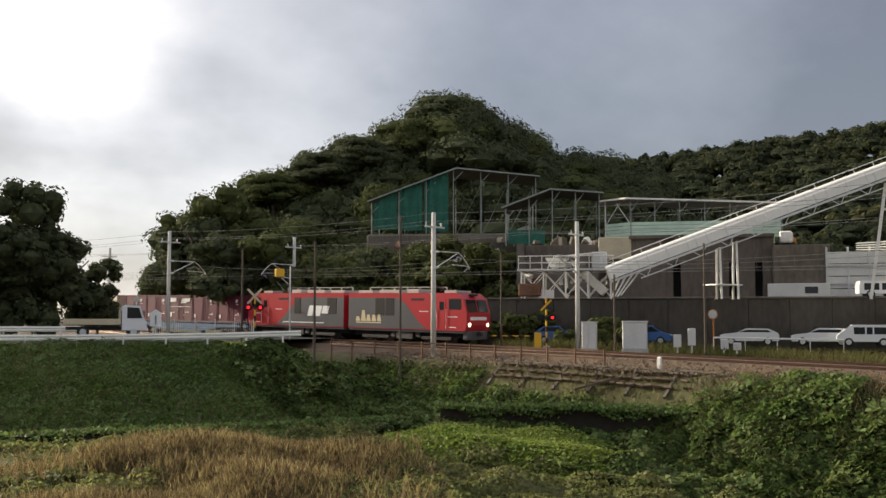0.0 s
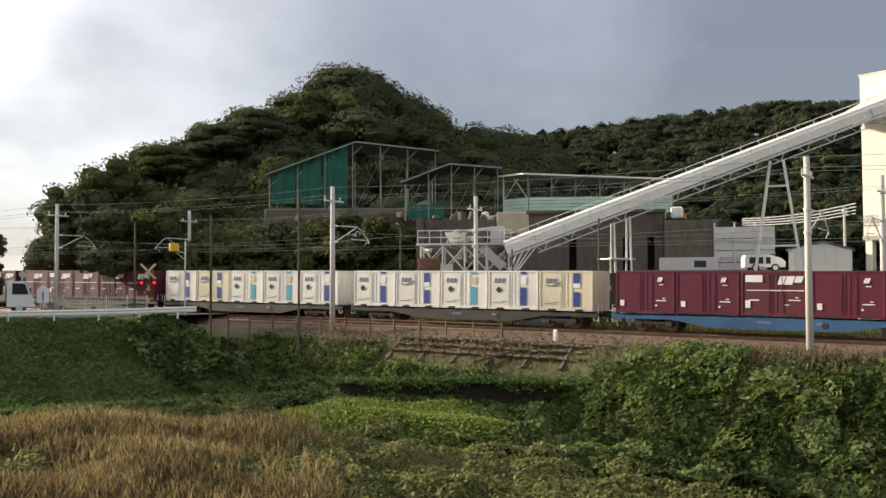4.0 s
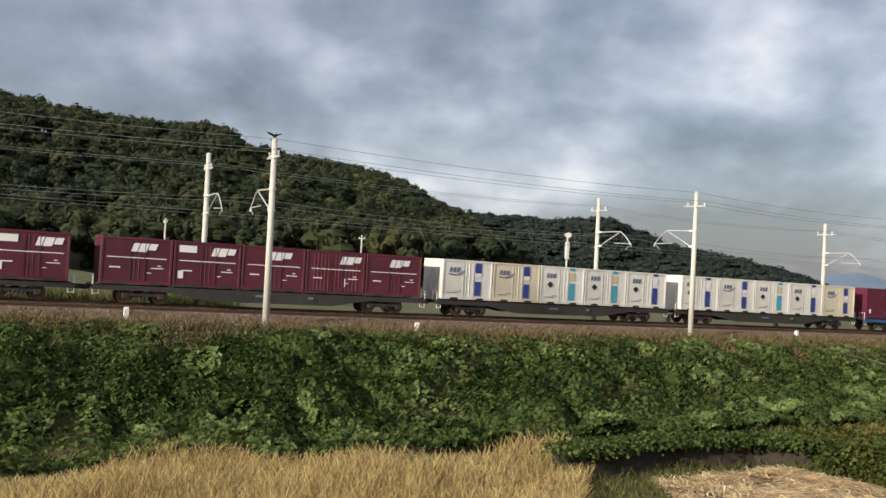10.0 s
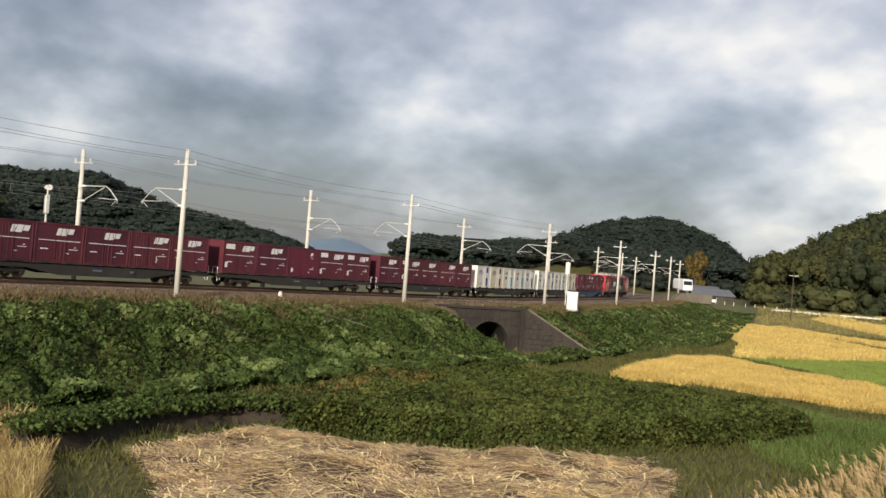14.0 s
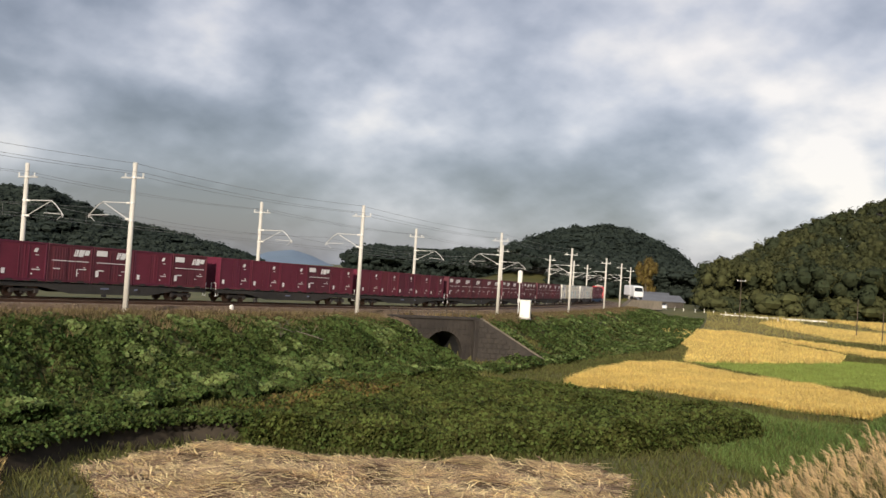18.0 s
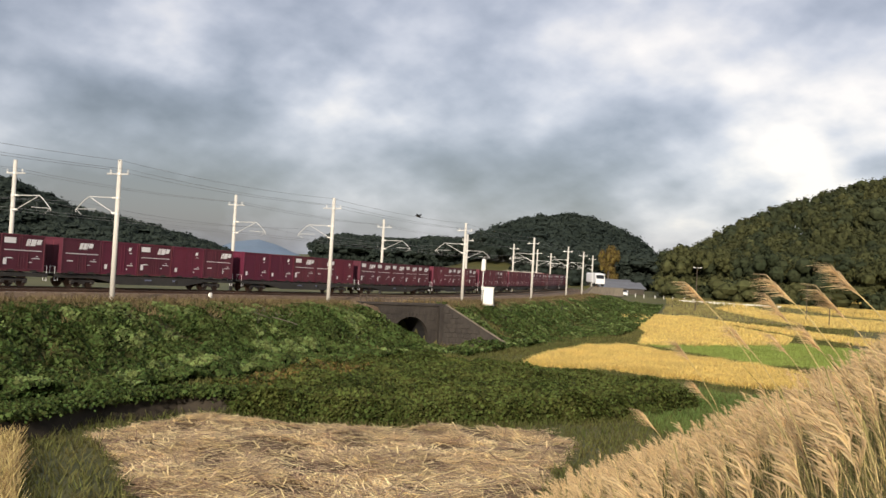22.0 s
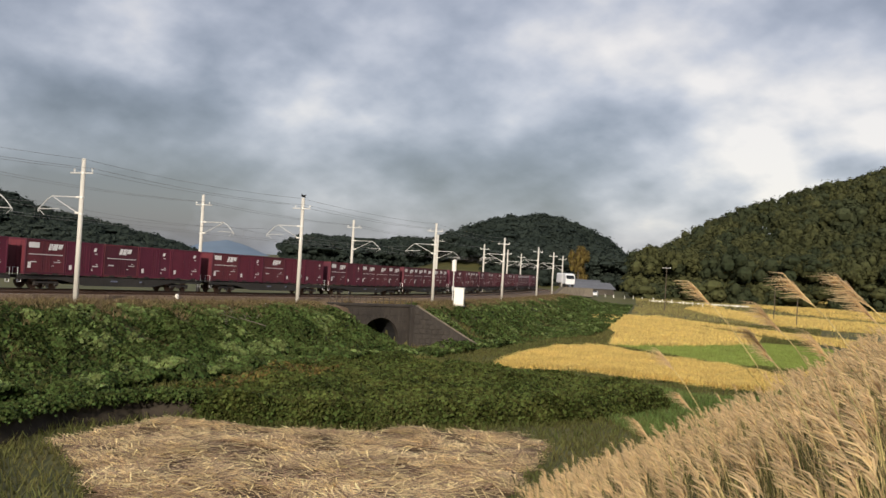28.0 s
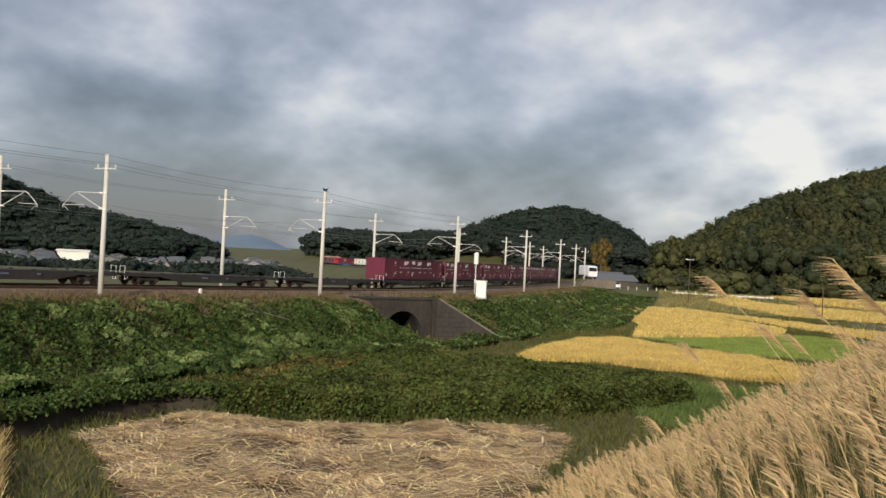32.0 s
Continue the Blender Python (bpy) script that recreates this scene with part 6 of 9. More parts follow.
def plume_reeds():
    """Silver grass on the levee beside the viewer."""
    r = np.random.default_rng(91)
    N = 7500
    along_l, lq = r.uniform(1.5, 34, N), r.uniform(-2.5, 13, N)
    ax, ay = math.sin(radians(LEVEE_AZ)), math.cos(radians(LEVEE_AZ))
    x, y = along_l * ax + lq * LX, along_l * ay + lq * LY
    d1, d2 = np.hypot(x, y), np.hypot(x - 2.16, y + 1.95)
    az = np.degrees(np.arctan2(x, y))
    ok = (d1 > 2.6) & (d2 > 2.4) & (az > 138.5 + 1.2 * (d1 < 9)) & (az < 172)
    x, y, d = x[ok], y[ok], d1[ok]
    z = ground_z(x, y)
    n = len(x)
    H = r.uniform(0.85, 1.6, n)
    # the stand thins out and stays low towards the field
    tx, ty = x + LX * 0.35 * H, y + LY * 0.35 * H
    low = np.full(n, 9.0)
    for ex, ey, more in ((0.0, 0.0, 0.6), (-1.26, 1.14, 1.0)):
        crest = np.interp(np.degrees(np.arctan2(tx - ex, ty - ey)), [138, 142, 148, 151, 155, 158, 161, 172], [-16, -12.9, -10.2, -8.5, -6.4, -4.1, -2.6, -1.3]) + r.normal(more, 0.4, n)
        low = np.minimum(low, (9 + np.tan(np.radians(crest)) * np.hypot(tx - ex, ty - ey) - z) / 0.97)
    ok = low > 0.4
    x, y, z, H, d = x[ok], y[ok], z[ok], np.minimum(H, low)[ok], d[ok]
    n = len(x)
    wind = np.array([LX, LY, 0]) * 0.75
    lv = []
    for k in range(7):
        px, py = x + r.normal(0, 0.07, n), y + r.normal(0, 0.07, n)
        th = r.uniform(0, 2 * np.pi, n)
        dirv = np.stack([np.cos(th), np.sin(th), 0 * th], 1) * 0.65 + wind * 0.9
        hh = H * r.uniform(0.5, 0.95, n) * (1.0 if k < 4 else 0.8)
        side = np.cross(dirv, (0, 0, 1.0))
        side /= np.linalg.norm(side, axis=1)[:, None]
        w = r.uniform(0.004, 0.008, n)[:, None]
        prev = np.stack([px, py, z], 1)
        base = prev
        for s in range(4):
            t = (s + 1) / 4
            p = base + np.stack([0 * hh, 0 * hh, hh * (t - 0.28 * t ** 3)], 1) + dirv * (hh * 0.55 * t * t)[:, None]
            lv.append(np.stack([prev - side * w * (1 - t * 0.8 + 0.2), prev + side * w * (1 - t * 0.8 + 0.2), p + side * w * (1 - t * 0.85), p - side * w * (1 - t * 0.85)], 1))
            prev = p
    ux, uy = np.repeat(x, 3) + r.normal(0, 0.25, 3 * n), np.repeat(y, 3) + r.normal(0, 0.25, 3 * n)
    stuff("under_grass", blades(ux, uy, np.repeat(z, 3) - 0.02, np.repeat(H, 3) * r.uniform(0.3, 0.75, 3 * n), 0.012, 0.6, 92, 3), "grass_blade", "green grass growing between the silver grass", "grass")
    stuff("silver_grass", np.concatenate(lv[:8]), "dry", "tall dry silver grass with long curved leaves", "grass")
    stuff("silver_grass", np.concatenate(lv[8:16]), "olive_leaf", "olive green leaves of silver grass", "grass")
    stuff("silver_grass", np.concatenate(lv[16:]), "reed_leaf", "green lower leaves of silver grass", "grass")
    st, pl = [], []
    has = r.random(n) < 0.5
    x, y, z, H = x[has], y[has], z[has], H[has]
    n = len(x)
    lean = wind * r.uniform(0.0, 0.6, n)[:, None] + r.normal(0, 0.12, (n, 3)) * (1, 1, 0)
    b = np.stack([x, y, z], 1)
    top = b + np.stack([0 * H, 0 * H, H], 1) + lean * H[:, None]
    side = np.array([0.7, 0.7, 0])
    st.append(np.stack([b - side * 0.004, b + side * 0.004, top + side * 0.003, top - side * 0.003], 1))
    stuff("silver_grass_stem", np.concatenate(st), "reed_stem", "thin dry stems of silver grass", "grass")
    stem_way = (top - b) / np.linalg.norm(top - b, axis=1)[:, None]
    for k in range(24):
        s0 = r.uniform(0, 0.24, n)[:, None]
        root = top - stem_way * (0.24 - s0)
        out = wind * r.uniform(0.1, 0.7, n)[:, None] + r.normal(0, 0.13, (n, 3)) * (1, 1, 0.5) + stem_way * 0.75
        ln = r.uniform(0.09, 0.19, n)[:, None]
        mid = root + out * ln * 0.6
        end = root + out * ln * 1.0 + wind * ln * 0.35 - np.array([0, 0, 1.0]) * ln * 0.12
        w = np.cross(out, r.normal(size=(n, 3)))
        w = w / np.linalg.norm(w, axis=1)[:, None] * 0.006
        pl.append(np.stack([root - w * 0.6, root + w * 0.6, mid + w, mid - w], 1))
        pl.append(np.stack([mid - w, mid + w, end + w * 0.4, end - w * 0.4], 1))
    stuff("silver_grass_plume", np.concatenate(pl), "plume", "feathery pale plumes of silver grass", "grass")


plume_reeds()

# ---------------------------------------------------------------- the works beyond the line


def between(p0, p1, z):
    """A frame with its origin at p0, x towards p1, y away from the viewer, z up."""
    a, b = Vector((*p0, z)), Vector((*p1, z))
    u = (b - a).normalized()
    n = Vector((-u.y, u.x, 0))
    if n.dot(Vector((a.x, a.y, 0))) < 0:
        n = -n
    m = Matrix((u, n, Vector((0, 0, 1)))).transposed().to_4x4()
    m.translation = a
    return m, (b - a).length


def pieces(name, boxes, material, parent, label="", ch=0.01):
    """One part for each box (centre, size)."""
    for c, s in boxes:
        part(name, MB().box(c, s, ch), material, parent, label)


def terrace():
    m, L = between((41.5, 68.5), (67.5, 43.5), 6.6)
    t = thing("terrace_wall", m, 0, "dark stained concrete terrace wall behind the yard", "wall", kind="structure")
    k = 12
    pieces("wall_panel", [((L * (i + 0.5) / k, 0.3, 1.9), (L / k - 0.03, 0.6, 3.9)) for i in range(k)], "dark_concrete", t)
    part("coping", MB().box((L / 2, 0.3, 3.94), (L + 0.2, 0.8, 0.16), 0.03), "old_concrete", t)
    part("yard", MB().box((L / 2, 9.5, 3.7), (L, 18.0, 0.3)), "asphalt", t, "dark gravel works yard")


terrace()


def bunker():
    m, L = between((49.2, 69.3), (68.4, 52.1), 10.4)
    b = thing("stone_bunker", m, 0, "dark weathered concrete stone bunker with narrow slots", "bunker")
    X = lambda px: L * (px - 755) / 528.0
    # low wall on the left with a buttress
    part("side_wall", MB().box(((X(770) + X(900)) / 2, 0.5, 2.45), (X(900) - X(770), 0.8, 4.9), 0.03), "bunker_wall", b)
    part("buttress", MB().prism([(0, 0), (1.1, 0), (0.55, 5.05), (0, 5.05)], (X(755), -0.35, 0), (1, 0, 0), (0, 0, 1), (0, 1, 0), 1.2), "old_concrete", b, "pale concrete buttress")
    # front wall between the slots
    cuts = [(X(957), X(1028)), (X(1041), X(1121)), (X(1134), X(1164)), (X(1177), X(1192))]
    for x0, x1 in cuts:
        part("front_wall", MB().box(((x0 + x1) / 2, 0.3, 2.7), (x1 - x0, 0.6, 5.4), 0.02), "bunker_wall", b)
    for x0, x1 in zip([c[1] for c in cuts[:-1]], [c[0] for c in cuts[1:]]):
        part("slot_head", MB().box(((x0 + x1) / 2, 0.3, 4.35), (x1 - x0, 0.58, 2.1)), "bunker_wall", b)
        # added black board paints the dark inside the slot
        part("slot_back", MB().box(((x0 + x1) / 2, 1.6, 1.6), (x1 - x0 + 0.6, 0.2, 3.4)), "black", b)
    part("corner_block", MB().box(((X(900) + X(957)) / 2, 0.55, 4.55), (X(957) - X(900), 1.3, 1.9), 0.05), "canvas", b, "tan concrete corner block")
    part("corner_pier", MB().box(((X(905) + X(957)) / 2 + 0.3, 0.6, 1.8), (X(957) - X(912), 1.1, 3.6), 0.04), "bunker_wall", b)
    part("tall_block", MB().box(((X(1192) + X(1283)) / 2, 0.1, 2.3), (X(1283) - X(1192), 1.4, 4.6), 0.05), "old_concrete", b, "stained brown concrete block")
    part("top_slab", MB().box(((X(957) + X(1192)) / 2, 4.2, 5.45), (X(1192) - X(957) + 0.4, 9.0, 0.3), 0.03), "bunker_wall", b)
    part("back_fill", MB().box((L / 2 - 1.5, 8.5, 2.4), (L - 3.0, 9.0, 4.8), 0.1), "bunker_wall", b)
    # rubble and debris along the top of the side wall
    r = np.random.default_rng(5)
    for i in range(14):
        part("rubble", MB().box((X(775) + r.random() * 6.0, 0.8 + r.random() * 2.0, 5.05 + r.random() * 0.35), tuple(r.uniform(0.25, 0.9, 3)), 0.06, Euler(r.uniform(0, 3, 3)).to_matrix()), "old_concrete" if i % 3 else "white_paint", b)
    return b


bunker()


def open_shed(name, p0, p1, z, depth, h0, h1, hp, posts, label, net=None, panels=None, roof="roof_sheet", peak=0.5):
    """An open steel shed: posts at the front and back, a low-pitched roof, optional net or panels."""
    m, L = between(p0, p1, z)
    s = thing(name, m, 0, label, "shed")
    for i in range(posts):
        x = L * i / (posts - 1)
        t = i / (posts - 1)
        hf = h0 + (h1 - h0) * (t / peak if t < peak else 1) if peak < 1 else h0 + (h1 - h0) * t
        hf = hf if t <= peak else h1 + (hp - h1) * (t - peak) / (1 - peak)
        for y in (0, depth):
            part("post", MB().box((x, y, hf / 2), (0.11, 0.11, hf), 0.015), "shed_steel", s)
        if i < posts - 1:
            br = MB().beam((x, 0, hf - 1.1), (x + L / (posts - 1) * 0.35, 0, hf - 0.1), 0.07)
            part("brace", br, "shed_steel", s)
            part("back_brace", MB().beam((x, depth, 0.5), (x + L / (posts - 1), depth, hf - 0.4), 0.07), "shed_steel", s)
    cuts = [0.0, peak, 1.0] if peak < 1 else [0.0, 1.0]
    hs = [h0, h1, hp] if peak < 1 else [h0, h1]
    for (a, b), (ha, hb) in zip(zip(cuts[:-1], cuts[1:]), zip(hs[:-1], hs[1:])):
        xa, xb = L * a - (0.4 if a == 0 else 0), L * b + (0.4 if b == 1 else 0)
        k = 10
        for j in range(k):
            y0, y1 = -0.5 + (depth + 1.0) * j / k, -0.5 + (depth + 1.0) * (j + 1) / k - 0.02
            part("roof_sheet", MB().add([(xa, y0, ha + 0.1), (xb, y0, hb + 0.1), (xb, y1, hb + 0.1), (xa, y1, ha + 0.1), (xa, y0, ha + 0.15), (xb, y0, hb + 0.15), (xb, y1, hb + 0.15), (xa, y1, ha + 0.15)],
                   [(0, 1, 2, 3), (4, 7, 6, 5), (0, 4, 5, 1), (1, 5, 6, 2), (2, 6, 7, 3), (3, 7, 4, 0)]), roof, s)
        part("eave_beam", MB().beam((xa, -0.5, ha + 0.05), (xb, -0.5, hb + 0.05), 0.14), "shed_steel", s)
    if net:
        for x0, x1, zb, za, zc in net:
            nt = MB()
            k = 8
            for j in range(k):
                xa, xb = x0 + (x1 - x0) * j / k, x0 + (x1 - x0) * (j + 1) / k
                ya, yb = 0.12 * math.sin(j * 1.9), 0.12 * math.sin((j + 1) * 1.9)
                ta, tb = za + (zc - za) * j / k, za + (zc - za) * (j + 1) / k
                nt.add([(xa, ya - 0.02, zb), (xb, yb - 0.02, zb), (xb, yb - 0.02, tb), (xa, ya - 0.02, ta), (xa, ya + 0.02, zb), (xb, yb + 0.02, zb), (xb, yb + 0.02, tb), (xa, ya + 0.02, ta)],
                       [(0, 1, 2, 3), (4, 7, 6, 5), (0, 4, 5, 1), (1, 5, 6, 2), (2, 6, 7, 3), (3, 7, 4, 0)])
            part("net", nt, "green_sheet", s, "dark green mesh net")
    if panels:
        for x0, x1, zb, hh in panels:
            k = 5
            for j in range(k):
                part("panel_board", MB().box(((x0 + x1) / 2, -0.1, zb + hh * (j + 0.5) / k), (x1 - x0, 0.05, hh / k - 0.03), 0.008), "green_panel", s)
    return s


def sheds():
    # netted shed highest on the slope
    m = open_shed("netted_shed", (44.0, 88.5), (58.3, 79.6), 17.4, 7.0, 3.4, 6.8, 5.9, 7, "tall open steel shed hung with dark green nets", net=[(0.2, 2.6, 0.6, 3.3, 4.6), (2.8, 5.2, 0.5, 4.7, 5.7), (5.4, 7.9, 0.4, 5.8, 6.6)], peak=0.52, roof="shaded_sheet")
    # middle shed
    open_shed("steel_shed", (51.0, 73.9), (58.0, 68.9), 15.6, 6.0, 3.5, 5.2, 4.8, 5, "open steel shed with a sheet roof darkened as shade", net=[(0.2, 3.6, 0.2, 1.5, 1.5)], peak=0.48, roof="shaded_sheet")
    # shed with pale green boards on the bunker
    m, L = between((59.4, 66.2), (69.2, 57.6), 15.9)
    s = open_shed("panelled_shed", (59.4, 66.2), (69.2, 57.6), 15.9, 5.5, 3.75, 3.0, 3.0, 7, "open shed with pale green boards and a grey sheet roof", panels=[(0.1, L - 0.1, 0.15, 1.55)], peak=1.0)
    for j in range(5):
        part("end_board", MB().beam((0, -0.1, 0.15 + 1.55 * (j + 0.5) / 5), (-2.3, 1.7, 0.15 + 1.55 * (j + 0.5) / 5), 0.05, 0.28), "green_panel", s)
    part("corner_post", MB().box((-2.3, 1.7, 1.9), (0.13, 0.13, 3.8), 0.015), "galv", s)
    part("end_brace", MB().beam((-2.2, 1.6, 1.7), (-0.9, 0.6, 3.6), 0.07), "galv", s)
    part("end_brace", MB().beam((-0.1, 0.0, 1.7), (-1.3, 0.9, 3.6), 0.07), "galv", s)
    part("end_roof", MB().prism([(-0.42, -0.5), (-0.42, 5.9), (-2.9, 5.9), (-2.9, 1.5)], (0, 0, 3.86), (1, 0, 0), (0, 1, 0), (0, 0, 1), 0.06), "roof_sheet", s)
    part("verge_board", MB().beam((-0.4, -0.52, 3.84), (-2.9, 1.48, 3.84), 0.05, 0.16), "white_paint", s)
    part("verge_board", MB().beam((-0.4, -0.58, 3.84), (L + 0.4, -0.58, 3.1), 0.05, 0.14), "white_paint", s)
    mm, LL = between((42.5, 86.5), (55.5, 77.0), 10.0)
    t = thing("upper_terrace", mm, 0, "broken concrete and rubble terrace under the sheds", "terrace", kind="structure")
    part("fill", MB().box((LL / 2, 6, 3.6), (LL, 12, 7.4), 0.2), "old_concrete", t)
    r = np.random.default_rng(9)
    for i in range(16):
        part("slab", MB().box((r.uniform(3, LL), r.uniform(-1.0, 0.2), r.uniform(4.5, 7.3)), tuple(r.uniform(0.4, 1.6, 3)), 0.05, Euler(r.uniform(0, 3, 3)).to_matrix()), ("old_concrete", "concrete", "canvas", "rust")[i % 4], t)


sheds()


def conveyor():
    c = thing("conveyor", (0, 0, 0), 0, "long white covered conveyor gallery climbing to the tower", "conveyor")
    a, b = Vector((45.9, 52.6, 12.0)), Vector((69.4, 36.6, 22.6))
    d = (b - a)
    u = d.normalized()
    s = u.cross(Vector((0, 0, 1))).normalized()
    if s.dot(a) > 0:
        s = -s
    w = s.cross(u)
    w = w if w.z > 0 else -w
    n = 14
    for i in range(n):
        p0, p1 = a + d * (i / n), a + d * ((i + 1) / n) - u * 0.02
        ring = [(-0.62, -0.35), (-0.62, 0.25), (-0.42, 0.55), (0, 0.68), (0.42, 0.55), (0.62, 0.25), (0.62, -0.35)]
        mb = MB()
        k = len(ring)
        mb.add([p + s * x + w * y for p in (p0, p1) for x, y in ring], [(j, (j + 1) % k, k + (j + 1) % k, k + j) for j in range(k)] + [tuple(range(k)), tuple(range(k, 2 * k))])
        part("cover", mb, "white_paint", c)
        if i % 3 == 1:
            part("cover_band", MB().beam(p0 + s * 0.64 - w * 0.36, p0 + s * 0.64 + w * 0.3, 0.07), "galv", c)
    for sg in (0.75, 0.95):
        part("stringer", MB().beam(a + s * sg - w * 0.5, b + s * sg - w * 0.5, 0.10, 0.16), "galv", c)
    part("lower_chord", MB().beam(a + s * 0.75 - w * 1.0 + u * 2, b + s * 0.75 - w * 1.0, 0.08), "galv", c)
    for i in range(30):
        t = i / 30
        p = a + d * (t + 0.03)
        part("web_bar", MB().beam(p + s * 0.75 - w * 0.5, p + s * 0.75 - w * 1.0 + u * (0.45 if i % 2 else -0.45), 0.05), "galv", c)
    rail = MB().tube([a + s * 1.05 + w * 0.42, b + s * 1.05 + w * 0.42], 0.03, 5)
    part("hand_rail", rail, "galv", c)
    part("far_rail", MB().tube([a - s * 0.7 + w * 1.0, b - s * 0.7 + w * 1.0], 0.03, 5), "galv", c)
    for i in range(22):
        p = a + d * (i / 21)
        part("rail_post", MB().beam(p + s * 1.05 - w * 0.5, p + s * 1.05 + w * 0.42, 0.04), "galv", c)
        part("far_post", MB().beam(p - s * 0.7 + w * 0.4, p - s * 0.7 + w * 1.0, 0.04), "galv", c)
    # legs near the foot
    g = float(10.3)
    for t, spread in ((0.26, 0.5), (0.30, 0.5)):
        p = a + d * t - w * 0.9
        for sg in (-1, 1):
            part("leg", MB().beam(p + s * sg * spread, Vector((p.x, p.y, g)) + s * sg * (spread + 0.4), 0.13), "white_paint", c)
    p = a + d * 0.28
    part("leg_platform", MB().box((p.x, p.y, 11.3), (2.2, 1.6, 0.1)), "galv", c)
    # lower braces at the tail
    for i in range(4):
        part("tail_brace", MB().beam(a + u * (0.6 + i * 0.5) - w * 0.5 + s * 0.6, a + u * (0.1 + i * 0.25) + Vector((0, 0, -1.75)) + s * 0.9, 0.09), "white_paint", c)
    # trestle
    for i in range(1):
        tx = Vector((61.6, 41.1, 0))
        tr = thing("trestle", (tx.x, tx.y, 10.3), 0, "tall white steel trestle carrying the conveyor", "trestle")
        e = Vector((0.55, -0.83, 0))
        top, leg = 8.0, 1.6
        for sg in (-1, 1):
            part("leg", MB().beam(e * sg * 0.45 + Vector((0, 0, top)), e * sg * leg, 0.2), "white_paint", tr)
        for z in (1.9, 6.2):
            f = leg + (0.45 - leg) * z / top
            part("cross_tie", MB().beam(-e * f + Vector((0, 0, z)), e * f + Vector((0, 0, z)), 0.14), "white_paint", tr)
    # head gear on the tower
    return c


conveyor()


def hopper():
    h = thing("hopper_stage", (44.6, 55.8, 10.4), -40, "cluttered white steel hopper stage with railings", "hopper")
    for x, y in itertools.product((-3.2, -1.6, 0.0, 1.6, 3.2), (-1.0, 1.0)):
        part("post", MB().box((x, y, 1.0), (0.12, 0.12, 2.0), 0.01), "white_paint", h)
    for y in (-1.0, 1.0):
        for i in range(4):
            x = -3.2 + i * 1.6
            part("brace", MB().beam((x, y, 0.1), (x + 1.6, y, 1.9), 0.07), "white_paint", h)
            part("brace", MB().beam((x + 1.6, y, 0.1), (x, y, 1.9), 0.07), "white_paint", h)
    part("deck", MB().box((0, 0, 2.05), (7.0, 2.4, 0.14), 0.02), "galv", h)
    for z in (2.55, 3.05):
        part("hand_rail", MB().tube([(-3.4, -1.15, z), (3.4, -1.15, z)], 0.035, 5), "white_paint", h)
    for i in range(9):
        part("rail_post", MB().box((-3.4 + i * 0.85, -1.15, 2.6), (0.05, 0.05, 1.0)), "white_paint", h)
    part("hopper_bin", MB().prism([(-0.9, 2.95), (0.8, 2.95), (0.4, 2.2), (-0.5, 2.2)], (-0.6, -0.7, 0), (1, 0, 0), (0, 0, 1), (0, 1, 0), 1.4), "white_paint", h, "white sheet-steel bin")
    part("cover_sheet", MB().prism([(-1.3, 0), (1.3, 0.25), (1.3, 0.33), (-1.3, 0.08)], (0.6, -1.0, 2.95), (1, 0, 0), (0, 0, 1), (0, 1, 0), 1.8), "white_paint", h)
    q = np.random.default_rng(19)
    for k in range(18):
        x, y, z = q.uniform(-3.2, 3.2), q.uniform(-1.0, 0.9), q.choice([0.5, 1.2, 1.7, 2.5])
        part("scrap", MB().box((x, y, z), tuple(q.uniform(0.15, 0.9, 3) * (1, 0.6, 0.6)), 0.02, Euler(q.normal(0, 0.35, 3)).to_matrix()), ("white_paint", "galv", "white_paint", "rust", "under")[k % 5], h)
    part("drive_box", MB().box((2.4, -0.2, 2.75), (1.1, 0.9, 1.2), 0.06), "galv", h)
    part("chute", MB().beam((1.2, 0, 1.9), (2.8, -0.3, 0.4), 0.6), "white_paint", h)
    part("rust_frame", MB().box((-2.6, -0.8, 0.6), (1.6, 0.9, 0.9), 0.05), "rust", h)


hopper()


